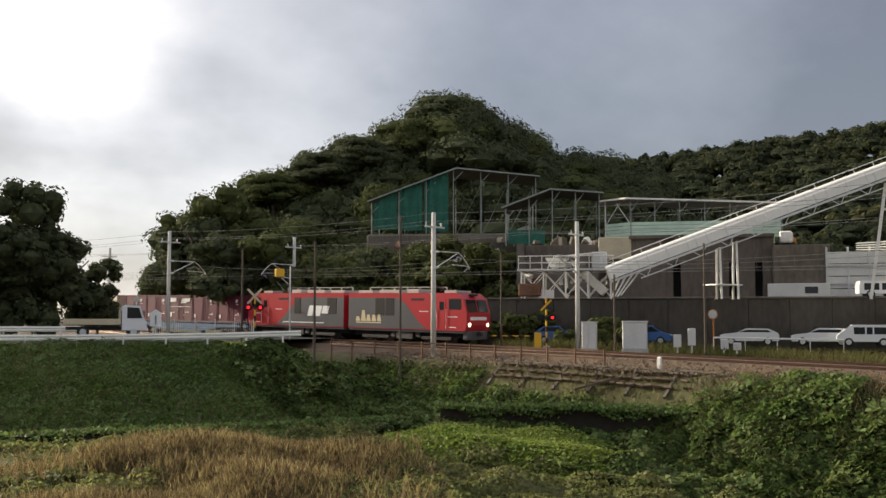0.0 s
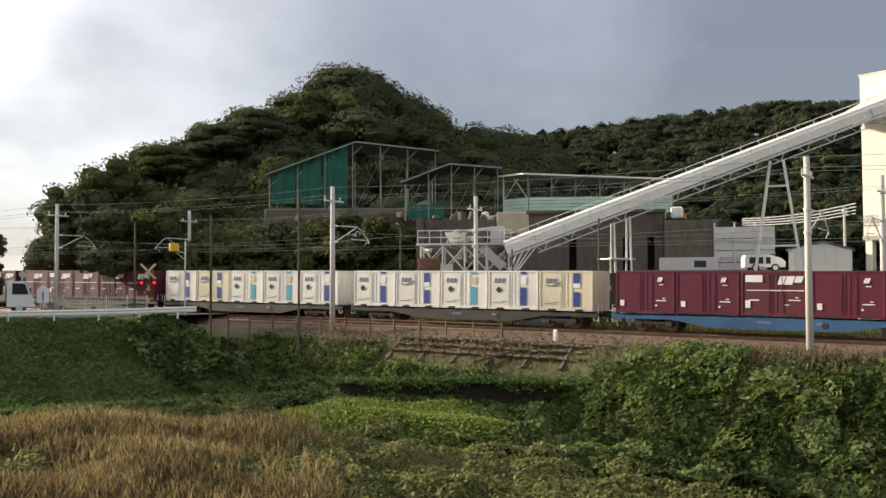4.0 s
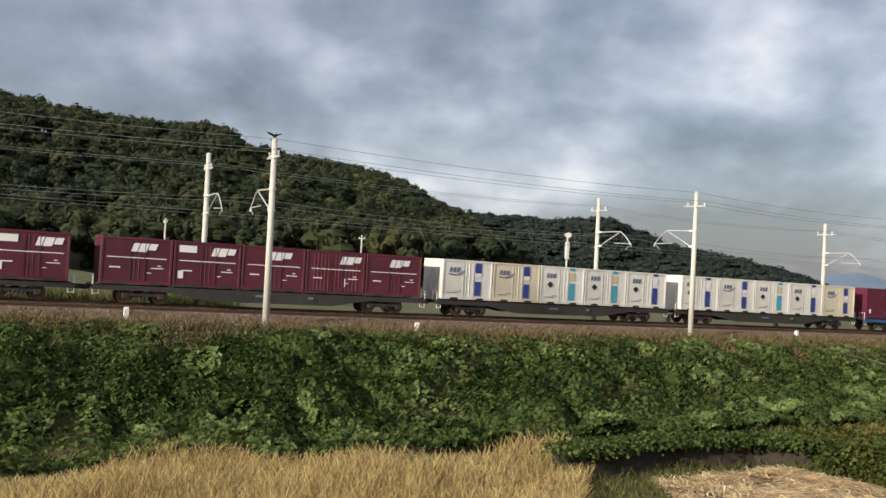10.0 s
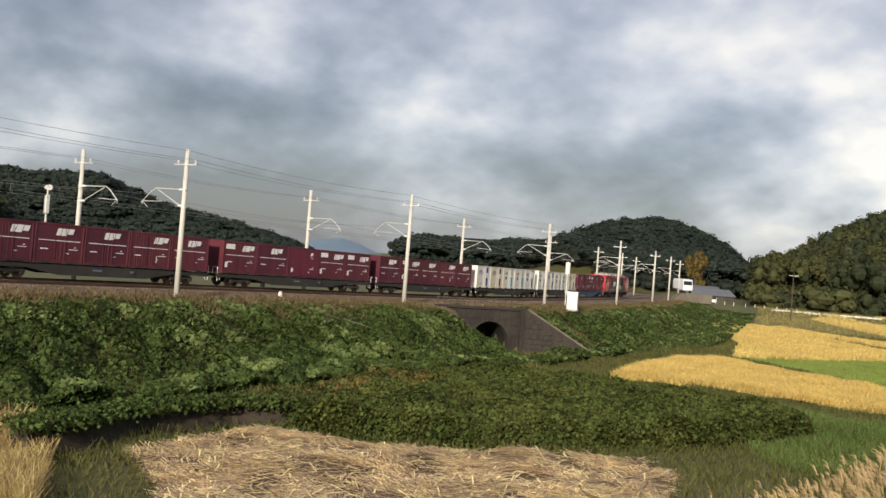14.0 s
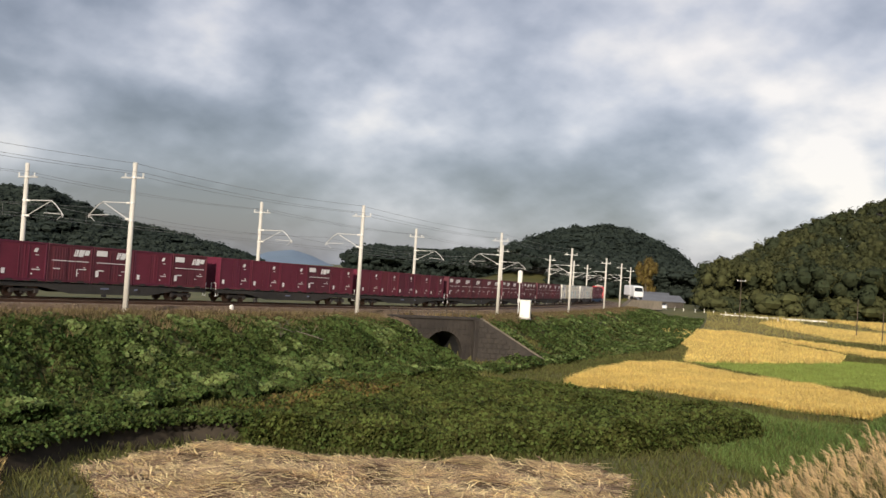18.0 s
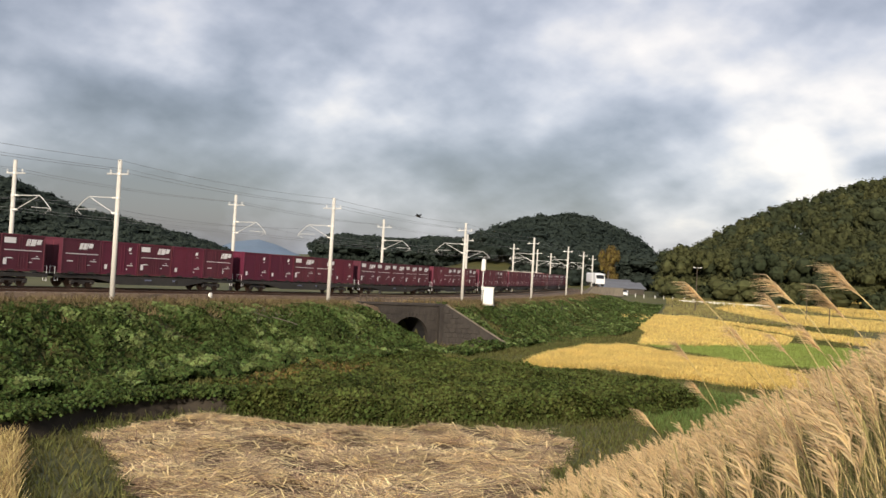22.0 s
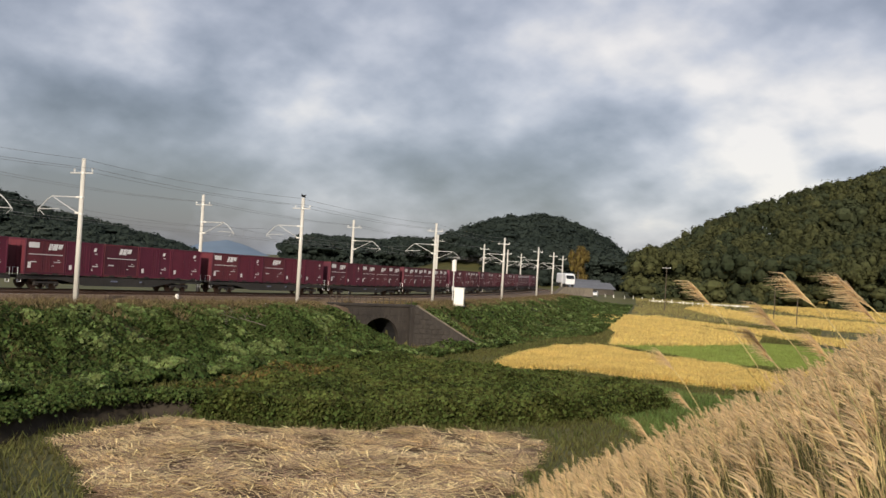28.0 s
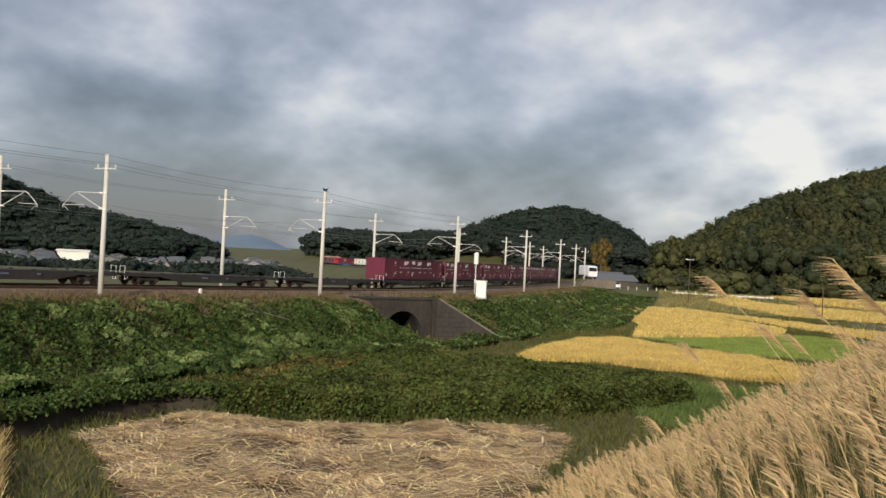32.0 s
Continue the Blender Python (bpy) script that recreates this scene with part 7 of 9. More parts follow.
def tower():
    m, L = between((69.94, 39.54), (70.2, 34.6), 10.3)
    t = thing("batching_tower", m, 0, "tall cream concrete batching tower on short columns", "tower")
    W, Dp = 4.95, 4.7
    part("shaft", MB().box((W / 2 - 0.1, Dp / 2, 7.75), (W, Dp, 10.0), 0.04), "cream_wall", t, "cream painted shaft")
    part("head", MB().box((W / 2 - 0.1, Dp / 2, 13.6), (W + 0.06, Dp + 0.06, 2.6), 0.04), "cream_wall", t)
    part("belt", MB().box((W / 2 - 0.1, Dp / 2, 12.25), (W + 0.14, Dp + 0.14, 0.12), 0.02), "galv", t)
    part("floor_beam", MB().box((W / 2 - 0.1, Dp / 2, 2.62), (W + 0.1, Dp + 0.1, 0.35), 0.03), "concrete", t)
    for i, j in itertools.product((0, 1), (0, 1)):
        part("column", MB().box((0.3 + i * (W - 0.8), 0.3 + j * (Dp - 0.6), 1.25), (0.55, 0.55, 2.5), 0.03), "cream_wall", t)
    part("inner_hopper", MB().box((W / 2, Dp / 2, 1.6), (2.6, 2.4, 1.6), 0.2), "dark_concrete", t)
    for z in (8.55, 6.75, 4.1):
        w = part("window", MB().box((2.6, -0.03, z), (1.0, 0.10, 0.72), 0.02), "galv", t)
        part("pane", MB().box((2.36, -0.09, z), (0.42, 0.03, 0.58)), "roof_sheet", w)
        part("pane", MB().box((2.84, -0.09, z), (0.42, 0.03, 0.58)), "roof_sheet", w)
    for i in range(3):
        part("vent", MB().box((3.7 + i * 0.28, -0.03, 3.2), (0.18, 0.08, 0.3)), "rust", t)
    part("roof_edge", MB().box((W / 2 - 0.1, Dp / 2, 14.94), (W + 0.2, Dp + 0.2, 0.10), 0.02), "cream_wall", t)
    part("aerial", MB().cyl((3.2, 1.5, 14.9), (3.2, 1.5, 17.4), 0.02, 0.012, 6), "wire", t)
    # conveyor intake, hoist and pipes
    part("intake", MB().beam((-0.4, -0.9, 11.6), (3.3, -0.3, 13.2), 1.1, 1.1), "white_paint", t, "white conveyor head box")
    part("intake_stage", MB().box((1.6, -0.9, 11.35), (3.6, 1.3, 0.1), 0.02), "galv", t)
    part("hoist", MB().beam((4.75, 0.4, 14.6), (5.0, 2.6, 11.9), 0.22), "galv", t)
    part("hoist_brace", MB().beam((4.75, 2.4, 14.2), (4.9, 0.8, 11.6), 0.14), "galv", t)
    pts = [(4.66, 1.0, 10.8), (4.68, 0.8, 10.0), (4.68, 1.2, 8.6), (4.68, 2.0, 6.6), (4.68, 2.6, 5.0), (4.68, 2.7, 3.0)]
    part("cable", MB().tube(pts, 0.06, 6), "black", t)
    part("pipe", MB().tube([(0.8, -0.4, 11.2), (2.6, -0.45, 11.3), (4.75, -0.3, 11.9), (4.9, 2.0, 12.0)], 0.10, 8), "galv", t)
    for k, (x, y, h, r) in enumerate(((6.0, 3.0, 10.6, 1.15), (7.2, 4.6, 8.6, 1.15))):
        s = thing("cement_silo", m @ pose(x, y, -1.2), 0, "tall pale grey steel cement silo with a railed top", "silo", "cement silos")
        part("drum", MB().cyl((0, 0, 1.6), (0, 0, h), r, None, 24), "white_paint", s, "pale grey drum", True)
        part("cone", MB().cyl((0, 0, 0.3), (0, 0, 1.6), 0.35, r, 20), "galv", s)
        for a in range(4):
            part("leg", MB().cyl((r * 0.9 * math.cos(a * 1.57 + 0.7), r * 0.9 * math.sin(a * 1.57 + 0.7), 0), (r * 0.9 * math.cos(a * 1.57 + 0.7), r * 0.9 * math.sin(a * 1.57 + 0.7), 1.9), 0.1, None, 8), "galv", s)
        rl = MB()
        for z in (h + 0.5, h + 1.0):
            rl.tube([(r * math.cos(a * math.pi / 6), r * math.sin(a * math.pi / 6), z) for a in range(13)], 0.03, 4)
        part("hand_rail", rl, "galv", s)
        for a in range(8):
            x0, y0 = r * math.cos(a * 0.785), r * math.sin(a * 0.785)
            part("rail_post", MB().cyl((x0, y0, h), (x0, y0, h + 1.0), 0.025, None, 5), "galv", s)
        part("filter", MB().box((0.2, 0.1, h + 0.7), (0.7, 0.7, 1.3), 0.05), "galv", s)
        part("fill_pipe", MB().tube([(-r - 0.12, 0, 0.2), (-r - 0.12, 0, h + 0.3), (-0.2, 0, h + 0.5)], 0.06, 6), "galv", s)
    # low office in front of the columns
    mo, Lo = between((68.2, 36.6), (71.8, 31.1), 7.0)
    o = thing("works_office", mo, 0, "low cream office building with a dark flat roof", "building")
    part("wall", MB().box((Lo / 2, 2.5, 2.2), (Lo, 5.0, 4.4), 0.03), "cream_wall", o)
    part("roof", MB().box((Lo / 2, 2.5, 4.5), (Lo + 0.5, 5.5, 0.26), 0.03), "roof_tile", o, "dark roof edge")
    for i in range(3):
        w = part("window", MB().box((1.0 + i * 1.75, -0.03, 3.4), (1.2, 0.1, 1.0), 0.02), "galv", o)
        part("pane", MB().box((0.72 + i * 1.75, -0.09, 3.4), (0.52, 0.03, 0.86)), "glass", w)
        part("pane", MB().box((1.28 + i * 1.75, -0.09, 3.4), (0.52, 0.03, 0.86)), "glass", w)
    for i in range(7):
        part("roof_pipe", MB().cyl((2.6 + i * 0.5, 1.5 + 0.3 * (i % 2), 4.6), (2.6 + i * 0.5, 1.5, 6.2), 0.06, None, 6), "rust" if i % 3 == 0 else "galv", o)
    # gable shed
    mg, Lg = between((65.3, 42.9), (67.7, 39.2), 10.3)
    g = thing("white_shed", mg, 0, "small white corrugated shed with a dark gable roof", "shed")
    part("wall", MB().prism([(0, 0), (Lg, 0), (Lg, 1.7), (Lg * 0.55, 2.25), (0, 1.8)], (0, 0, 0), (1, 0, 0), (0, 0, 1), (0, 1, 0), 3.2), "white_paint", g)
    part("roof", MB().prism([(-0.2, 1.75), (Lg * 0.55, 2.3), (Lg + 0.2, 1.65), (Lg + 0.2, 1.75), (Lg * 0.55, 2.4), (-0.2, 1.85)], (0, -0.15, 0), (1, 0, 0), (0, 0, 1), (0, 1, 0), 3.5), "roof_tile", g)
    for x in (0.4, 1.0, 2.6, 3.3):
        part("sheet_rib", MB().box((x, -0.02, 0.9), (0.05, 0.05, 1.7)), "galv", g)
    # panel fence
    mf, Lf = between((67.5, 51.6), (70.6, 47.9), 10.3)
    f = thing("panel_fence", mf, 0, "tall fence of grey steel panels on posts", "fence")
    for i in range(3):
        for j in range(4):
            part("panel", MB().box((Lf * (i + 0.5) / 3, 0.1, 0.55 + j * 1.0), (Lf / 3 - 0.06, 0.06, 0.95), 0.015), "galv", f)
        part("post", MB().box((Lf * i / 3, -0.02, 2.2), (0.16, 0.16, 4.4), 0.01), "steel", f)
    for z in (1.5, 2.9):
        part("rail", MB().box((Lf / 2, -0.06, z), (Lf, 0.1, 0.12)), "steel", f)
    # site hut
    mh, Lh = between((64.2, 54.8), (67.4, 51.2), 10.3)
    hh = thing("site_hut", mh, 0, "small grey prefabricated site hut with a window", "hut")
    part("body", MB().box((Lh / 2, 0.9, 0.75), (Lh, 1.8, 1.5), 0.04), "galv", hh)
    part("window", MB().box((Lh * 0.7, -0.02, 0.95), (1.0, 0.06, 0.55), 0.02), "glass", hh)
    # digger arm behind the block
    ex = thing("excavator", (67.6, 55.6, 15.0), 35, "orange excavator parked on the bunker", "excavator")
    part("cab", MB().box((-1.0, 0, 0.75), (1.1, 1.0, 1.0), 0.12), "white_paint", ex)
    part("engine_cover", MB().box((0.3, 0, 0.55), (1.6, 1.2, 0.6), 0.15), "orange", ex)
    part("boom", MB().prism([(0.2, 0.6), (1.3, 1.15), (2.0, 0.85), (2.15, 0.3), (1.95, 0.3), (1.8, 0.7), (1.25, 0.9), (0.4, 0.45)], (0, -0.15, 0), (1, 0, 0), (0, 0, 1), (0, 1, 0), 0.3), "orange", ex)
    part("track", MB().box((0, 0, 0.15), (2.2, 1.4, 0.3), 0.1), "under", ex)
    # cable bridge
    cb = thing("cable_bridge", (0, 0, 0), 0, "bundle of pipes and cables strung between the works", "cable bridge")
    for k in range(4):
        a, b = Vector((69.6, 50.4, 14.5 + 0.18 * k)), Vector((68.6, 39.4, 14.7 + 0.25 * k))
        part("cable", MB().tube([a.lerp(b, i / 8) - Vector((0, 0, 0.25 * math.sin(math.pi * i / 8))) for i in range(9)], 0.045, 5), "galv", cb)


tower()


def vehicle(name, at, rz, L, W, H, paint, label, hood=0.28, kind="sedan"):
    """A parked car: body, cabin glass, wheels, lamps. x runs to the front."""
    c = thing(name, at, rz, label, "car" if kind != "van" else "van", "parked cars")
    if kind == "van":
        prof = [(-L / 2, 0.35), (L / 2 - 0.05, 0.35), (L / 2, 0.75), (L / 2 - 0.35, 1.05), (L / 2 - 1.1, H), (-L / 2 + 0.1, H), (-L / 2, 1.0)]
    else:
        prof = [(-L / 2, 0.35), (L / 2 - 0.05, 0.32), (L / 2, 0.68), (L / 2 - 0.2, 0.82), (L / 2 - L * hood, 0.93), (L / 2 - L * hood - 0.7, H), (-L / 2 + 0.75, H - 0.02), (-L / 2 + 0.12, 0.95), (-L / 2, 0.8)]
    part("body", MB().prism(prof, (0, -W / 2, 0), (1, 0, 0), (0, 0, 1), (0, 1, 0), W), paint, c)
    for y in (-1, 1):
        if kind == "van":
            for x0, x1 in ((-L / 2 + 0.35, -L / 2 + 1.4), (-L / 2 + 1.5, -0.05), (0.05, L / 2 - 1.15)):
                part("side_window", MB().box(((x0 + x1) / 2, y * (W / 2 + 0.004), H - 0.42), (x1 - x0, 0.02, 0.5), 0.006), "glass", c)
        else:
            part("side_window", MB().prism([(-L / 2 + 0.5, 0.98), (L / 2 - L * hood - 0.15, 0.98), (L / 2 - L * hood - 0.72, H - 0.1), (-L / 2 + 0.85, H - 0.1)], (0, y * (W / 2 + 0.005), 0), (1, 0, 0), (0, 0, 1), (0, -y, 0), 0.02), "glass", c)
        for x in (-L / 2 + 0.8, L / 2 - 0.8):
            wh = part("wheel", MB().cyl((x, y * (W / 2 - 0.2), 0.31), (x, y * (W / 2 + 0.01), 0.31), 0.31, None, 18), "tyre", c)
            part("rim", MB().cyl((x, y * (W / 2 + 0.005), 0.31), (x, y * (W / 2 + 0.02), 0.31), 0.19, None, 14), "steel", wh)
        part("headlight", MB().box((L / 2 - 0.06, y * (W / 2 - 0.22), 0.70), (0.14, 0.32, 0.14), 0.03), "steel", c)
    part("windscreen", MB().box((L / 2 - L * hood - 0.32 if kind != "van" else L / 2 - 0.72, 0, (H + 0.95) / 2 + 0.05), (0.03, W - 0.24, 0.62), 0.005, Euler((0, radians(-52 if kind != "van" else -38), 0)).to_matrix()), "glass", c)
    return c


def yard():
    h = math.degrees(math.atan2(46 - 56, 62 - 53))
    vehicle("kei_car", (52.3, 55.6, 6.95), h, 3.3, 1.4, 1.45, "car_blue", "small light-blue car parked on the gravel yard", 0.22)
    vehicle("kei_car", (46.8, 60.2, 6.95), h + 4, 3.3, 1.4, 1.4, "car_blue", "dark blue car behind the signal cabinets", 0.22)
    vehicle("sedan", (57.6, 50.6, 6.95), h + 180, 4.2, 1.65, 1.25, "car_white", "white saloon car parked in the yard")
    vehicle("sedan", (61.2, 47.0, 6.95), h + 175, 4.2, 1.65, 1.3, "car_white", "white saloon car beside the van")
    vehicle("van", (62.7, 44.6, 6.95), h + 185, 3.9, 1.6, 1.55, "car_white", "white people carrier parked in the yard", kind="van")
    vehicle("sedan", (65.6, 41.2, 6.95), h, 4.0, 1.65, 1.35, "car_silver", "dark silver car near the store shed")
    vehicle("van", (66.0, 45.7, 10.45), h + 8, 3.1, 1.4, 1.3, "car_white", "small white van on the upper yard", kind="van")
    m, L = between((65.3, 44.4), (67.6, 40.6), 6.95)
    b = thing("store_container", m, 0, "grey steel store container in the yard", "container")
    part("body", MB().box((L / 2, 1.2, 1.25), (L, 2.4, 2.5), 0.04), "galv", b)
    for i in range(9):
        part("rib", MB().box((L * (i + 0.5) / 9, -0.02, 1.25), (0.12, 0.06, 2.3)), "galv", b)
    # stacked cream sacks
    s = thing("sack_pile", (60.6, 33.6, 6.6), 20, "pile of cream bulk bags beside the track", "sacks")
    for x, z, k in ((-0.9, 0.5, 1.0), (0.2, 0.5, 1.1), (1.3, 0.45, 0.9), (-0.4, 1.45, 1.0), (0.5, 1.4, 0.8), (-0.2, 2.1, 0.6)):
        part("sack", MB().box((x, 0, z), (1.0 * k, 0.95, 0.95 * k), 0.2), "cream_wall", s)
    # white rail fence
    m, L = between((50.6, 47.2), (56.0, 41.0), 6.7)
    f = thing("pipe_fence", m, 0, "low white pipe fence along the yard", "fence")
    part("rail", MB().tube([(0, 0, 0.95), (L, 0, 0.85)], 0.07, 6), "white_paint", f)
    for i in range(5):
        part("post", MB().cyl((L * i / 4, 0, 0), (L * i / 4, 0, 0.95), 0.03, None, 6), "white_paint", f)


yard()

# ---------------------------------------------------------------- road, crossing and valley


def ribbon(name, pts, width, lift, material, label, kind="structure", cat="road"):
    P = [Vector(p) for p in pts]
    G = []
    for i, p in enumerate(P):
        d = (P[min(i + 1, len(P) - 1)] - P[max(i - 1, 0)])
        d.z = 0
        d.normalize()
        s = Vector((d.y, -d.x, 0))
        G.append([p + s * width * k + Vector((0, 0, lift)) for k in (-0.5, -0.17, 0.17, 0.5)])
    return tagged(new(name, grid_mesh(name, np.array(G), material)), label, cat, kind=kind)


ROAD = [(-70, 66.5, 7.4), (-30, 64.2, 7.4), (-8, 62.8, 7.4), (8, 62.0, 7.4), (17, 62.2, 7.4), (23, 64.5, 7.4), (27.5, 68.5, 7.35), (31.0, 73.0, 7.25), (35, 78.5, 7.3), (42, 90, 7.6)]
ribbon("road", ROAD, 5.0, 0.05, "asphalt", "grey asphalt lane leading to the level crossing")


def guard_rail(name, pts, label):
    """A white steel guard rail on posts."""
    g = thing(name, (0, 0, 0), 0, label, "guard rail", "guard rails")
    P = [Vector(p) for p in pts]
    for a, b in zip(P[:-1], P[1:]):
        d = (b - a).normalized()
        q = Vector((d.y, -d.x, 0))
        prof = [(0, -0.18), (0.05, -0.09), (0, 0.0), (0.05, 0.09), (0, 0.18), (-0.02, 0.18), (0.03, 0.09), (-0.02, 0.0), (0.03, -0.09), (-0.02, -0.18)]
        mb = MB().prism([(y, z) for y, z in prof], a, q, (0, 0, 1), d, (b - a).length)
        part("beam", mb, "white_paint", g)
        n = max(1, int((b - a).length / 2.0))
        for i in range(n):
            p = a + (b - a) * ((i + 0.5) / n)
            part("post", MB().cyl(p - Vector((0, 0, 0.85)), p + Vector((0, 0, 0.1)), 0.06, None, 8), "white_paint", g)
    return g


guard_rail("guard_rail", [(-26, 60.2, 7.80), (-10, 59.4, 7.80), (0, 58.9, 7.80), (6.9, 58.4, 7.80), (12.4, 57.8, 7.80), (19.5, 56.2, 7.88), (23.7, 54.9, 8.0)], "white steel guard rail along the grass bank")
guard_rail("guard_rail", [(-26, 69.0, 8.2), (-8, 68.0, 8.2), (7.6, 67.2, 8.2), (12.5, 66.0, 8.2)], "white steel guard rail on the far road edge")


def small_truck():
    t = thing("flatbed_truck", pose(13.2, 61.3, 7.72, 0, 0, -8), 0, "small white flatbed truck waiting at the crossing", "truck")
    prof = [(0.95, 0.45), (2.42, 0.45), (2.45, 0.95), (2.30, 1.15), (2.02, 1.98), (1.15, 2.02), (0.95, 1.9)]
    part("cab", MB().prism(prof, (0, -0.85, 0), (1, 0, 0), (0, 0, 1), (0, 1, 0), 1.7), "car_white", t)
    for y in (-1, 1):
        part("side_window", MB().prism([(1.25, 1.2), (2.15, 1.2), (1.95, 1.85), (1.25, 1.88)], (0, y * 0.855, 0), (1, 0, 0), (0, 0, 1), (0, y, 0), 0.012), "glass", t)
        part("mirror", MB().box((2.25, y * 1.0, 1.5), (0.06, 0.16, 0.3), 0.02), "black", t)
        part("headlight", MB().box((2.44, y * 0.6, 0.78), (0.06, 0.3, 0.16), 0.02), "glass", t)
        part("side_board", MB().box((-0.75, y * 0.83, 0.98), (3.2, 0.05, 0.36), 0.01), "canvas", t, "weathered drop side")
        for x in (-1.3, 1.65):
            w = part("wheel", MB().cyl((x, y * 0.6, 0.35), (x, y * 0.84, 0.35), 0.35, None, 20), "tyre", t)
            part("rim", MB().cyl((x, y * 0.83, 0.35), (x, y * 0.86, 0.35), 0.2, None, 14), "steel", w)
    part("windscreen", MB().box((2.19, 0, 1.55), (0.02, 1.45, 0.75), 0.005, Euler((0, radians(-18), 0)).to_matrix()), "glass", t)
    part("bed", MB().box((-0.75, 0, 0.80), (3.3, 1.66, 0.08), 0.01), "wagon_grey", t)
    part("tail_board", MB().box((-2.38, 0, 1.02), (0.06, 1.66, 0.44), 0.01), "canvas", t)
    part("head_board", MB().box((0.86, 0, 1.25), (0.06, 1.6, 0.9), 0.01), "canvas", t)
    part("bumper", MB().box((2.48, 0, 0.5), (0.1, 1.6, 0.22), 0.03), "car_white", t)
    part("chassis", MB().box((-0.2, 0, 0.58), (4.2, 0.8, 0.2), 0.03), "under", t)


small_truck()


def striped_post(parent, h, r=0.07):
    k = int(h / 0.4)
    for i in range(k):
        part("stripe", MB().cyl((0, 0, h * i / k), (0, 0, h * (i + 1) / k), r, None, 10), ("yellow", "mark_black")[i % 2], parent)


def crossing():
    for x, y, z, cross in ((24.4, 66.1, 7.4, True), (43.2, 56.4, 6.7, False)):
        s = thing("crossing_signal", (x, y, z), -35, "striped level-crossing signal with red lamps", "crossing signal", "crossing signals")
        striped_post(s, 3.0 if cross else 3.7)
        if cross:
            for a in (45, -45):
                part("cross_board", MB().box((0, -0.1, 3.1), (1.5, 0.03, 0.16), 0.01, Euler((0, radians(a), 0)).to_matrix()), "canvas", s)
        else:
            part("sign_plate", MB().box((0, -0.1, 4.0), (1.15, 0.04, 0.62), 0.01), "mark_white", s, "white sign plate")
            part("cross_board", MB().box((0, -0.12, 3.2), (1.1, 0.03, 0.14), 0.01, Euler((0, radians(45), 0)).to_matrix()), "mark_black", s)
            part("cross_board", MB().box((0, -0.13, 3.2), (1.1, 0.03, 0.14), 0.01, Euler((0, radians(-45), 0)).to_matrix()), "yellow", s)
        for k, dx in enumerate((-0.45, 0.45)):
            hd = part("lamp_head", MB().cyl((dx, -0.05, 2.3), (dx, -0.12, 2.3), 0.24, None, 18), "black", s)
            part("lens", MB().cyl((dx, -0.12, 2.3), (dx, -0.15, 2.3), 0.12, None, 14), "lamp_red" if k or cross else "glass", hd)
        part("lamp_arm", MB().box((0, 0, 2.3), (0.9, 0.06, 0.06)), "black", s)
        part("base", MB().box((0, 0, 0.1), (0.5, 0.5, 0.3), 0.03), "concrete", s)
    g = thing("crossing_barrier", (39.5, 59.0, 6.8), -36, "yellow and black crossing barrier bar, lowered", "barrier")
    part("gate_box", MB().box((3.9, 0, 0.55), (0.5, 0.4, 1.1), 0.04), "yellow", g)
    for i in range(10):
        part("bar_piece", MB().cyl((-0.3 + i * 0.4, 0, 0.85), (0.1 + i * 0.4, 0, 0.85), 0.04, None, 8), ("yellow", "mark_black")[i % 2], g)
    # white notice board
    n = thing("notice_board", (16.2, 60.9, 7.4), -10, "white house-shaped notice board on a post", "sign")
    part("post", MB().cyl((0, 0, 0), (0, 0, 1.4), 0.05, None, 8), "galv", n)
    part("board", MB().prism([(-0.34, 1.0), (0.34, 1.0), (0.34, 1.85), (0, 2.1), (-0.34, 1.85)], (0, -0.03, 0), (1, 0, 0), (0, 0, 1), (0, 1, 0), 0.05), "mark_white", n)
    part("lettering_bar", MB().box((0, -0.04, 1.42), (0.1, 0.012, 0.55)), "mark_grey", n)
    r = thing("road_sign", (15.2, 61.9, 7.4), -10, "round road sign on a grey post", "sign")
    part("post", MB().cyl((0, 0, 0), (0, 0, 3.0), 0.04, None, 8), "galv", r)
    part("disc", MB().cyl((0, -0.06, 2.75), (0, -0.03, 2.75), 0.2, None, 20), "roof_sheet", r)
    # yellow warning lamp on an arm
    w = thing("warning_lamp", (26.9, 67.2, 7.2), 0, "yellow warning box on a steel arm", "lamp")
    part("post", MB().cyl((0.6, 0.1, 0), (0.6, 0.1, 5.6), 0.06, None, 8), "galv", w)
    part("arm", MB().beam((0.6, 0.1, 4.7), (-0.4, 0, 4.9), 0.06), "galv", w)
    part("brace", MB().beam((0.6, 0.1, 4.2), (-0.1, 0, 4.7), 0.05), "galv", w)
    part("box", MB().box((-0.3, -0.05, 5.1), (0.65, 0.35, 0.6), 0.04), "yellow", w)
    # mesh fence beside the crossing
    f = thing("mesh_fence", (16.6, 63.4, 7.35), 12, "grey mesh fence beside the level crossing", "fence")
    for i in range(6):
        part("post", MB().cyl((i * 1.5, 0, 0), (i * 1.5, 0, 1.5), 0.04, None, 6), "galv", f)
    for i in range(5):
        mb = MB()
        for k in range(10):
            mb.cyl((i * 1.5 + 0.15 * k, 0, 0.1), (i * 1.5 + 0.15 * k, 0, 1.4), 0.012, None, 4, False)
        for k in range(4):
            mb.cyl((i * 1.5, 0, 0.15 + 0.4 * k), (i * 1.5 + 1.5, 0, 0.15 + 0.4 * k), 0.014, None, 4, False)
        part("mesh_panel", mb, "galv", f)


crossing()


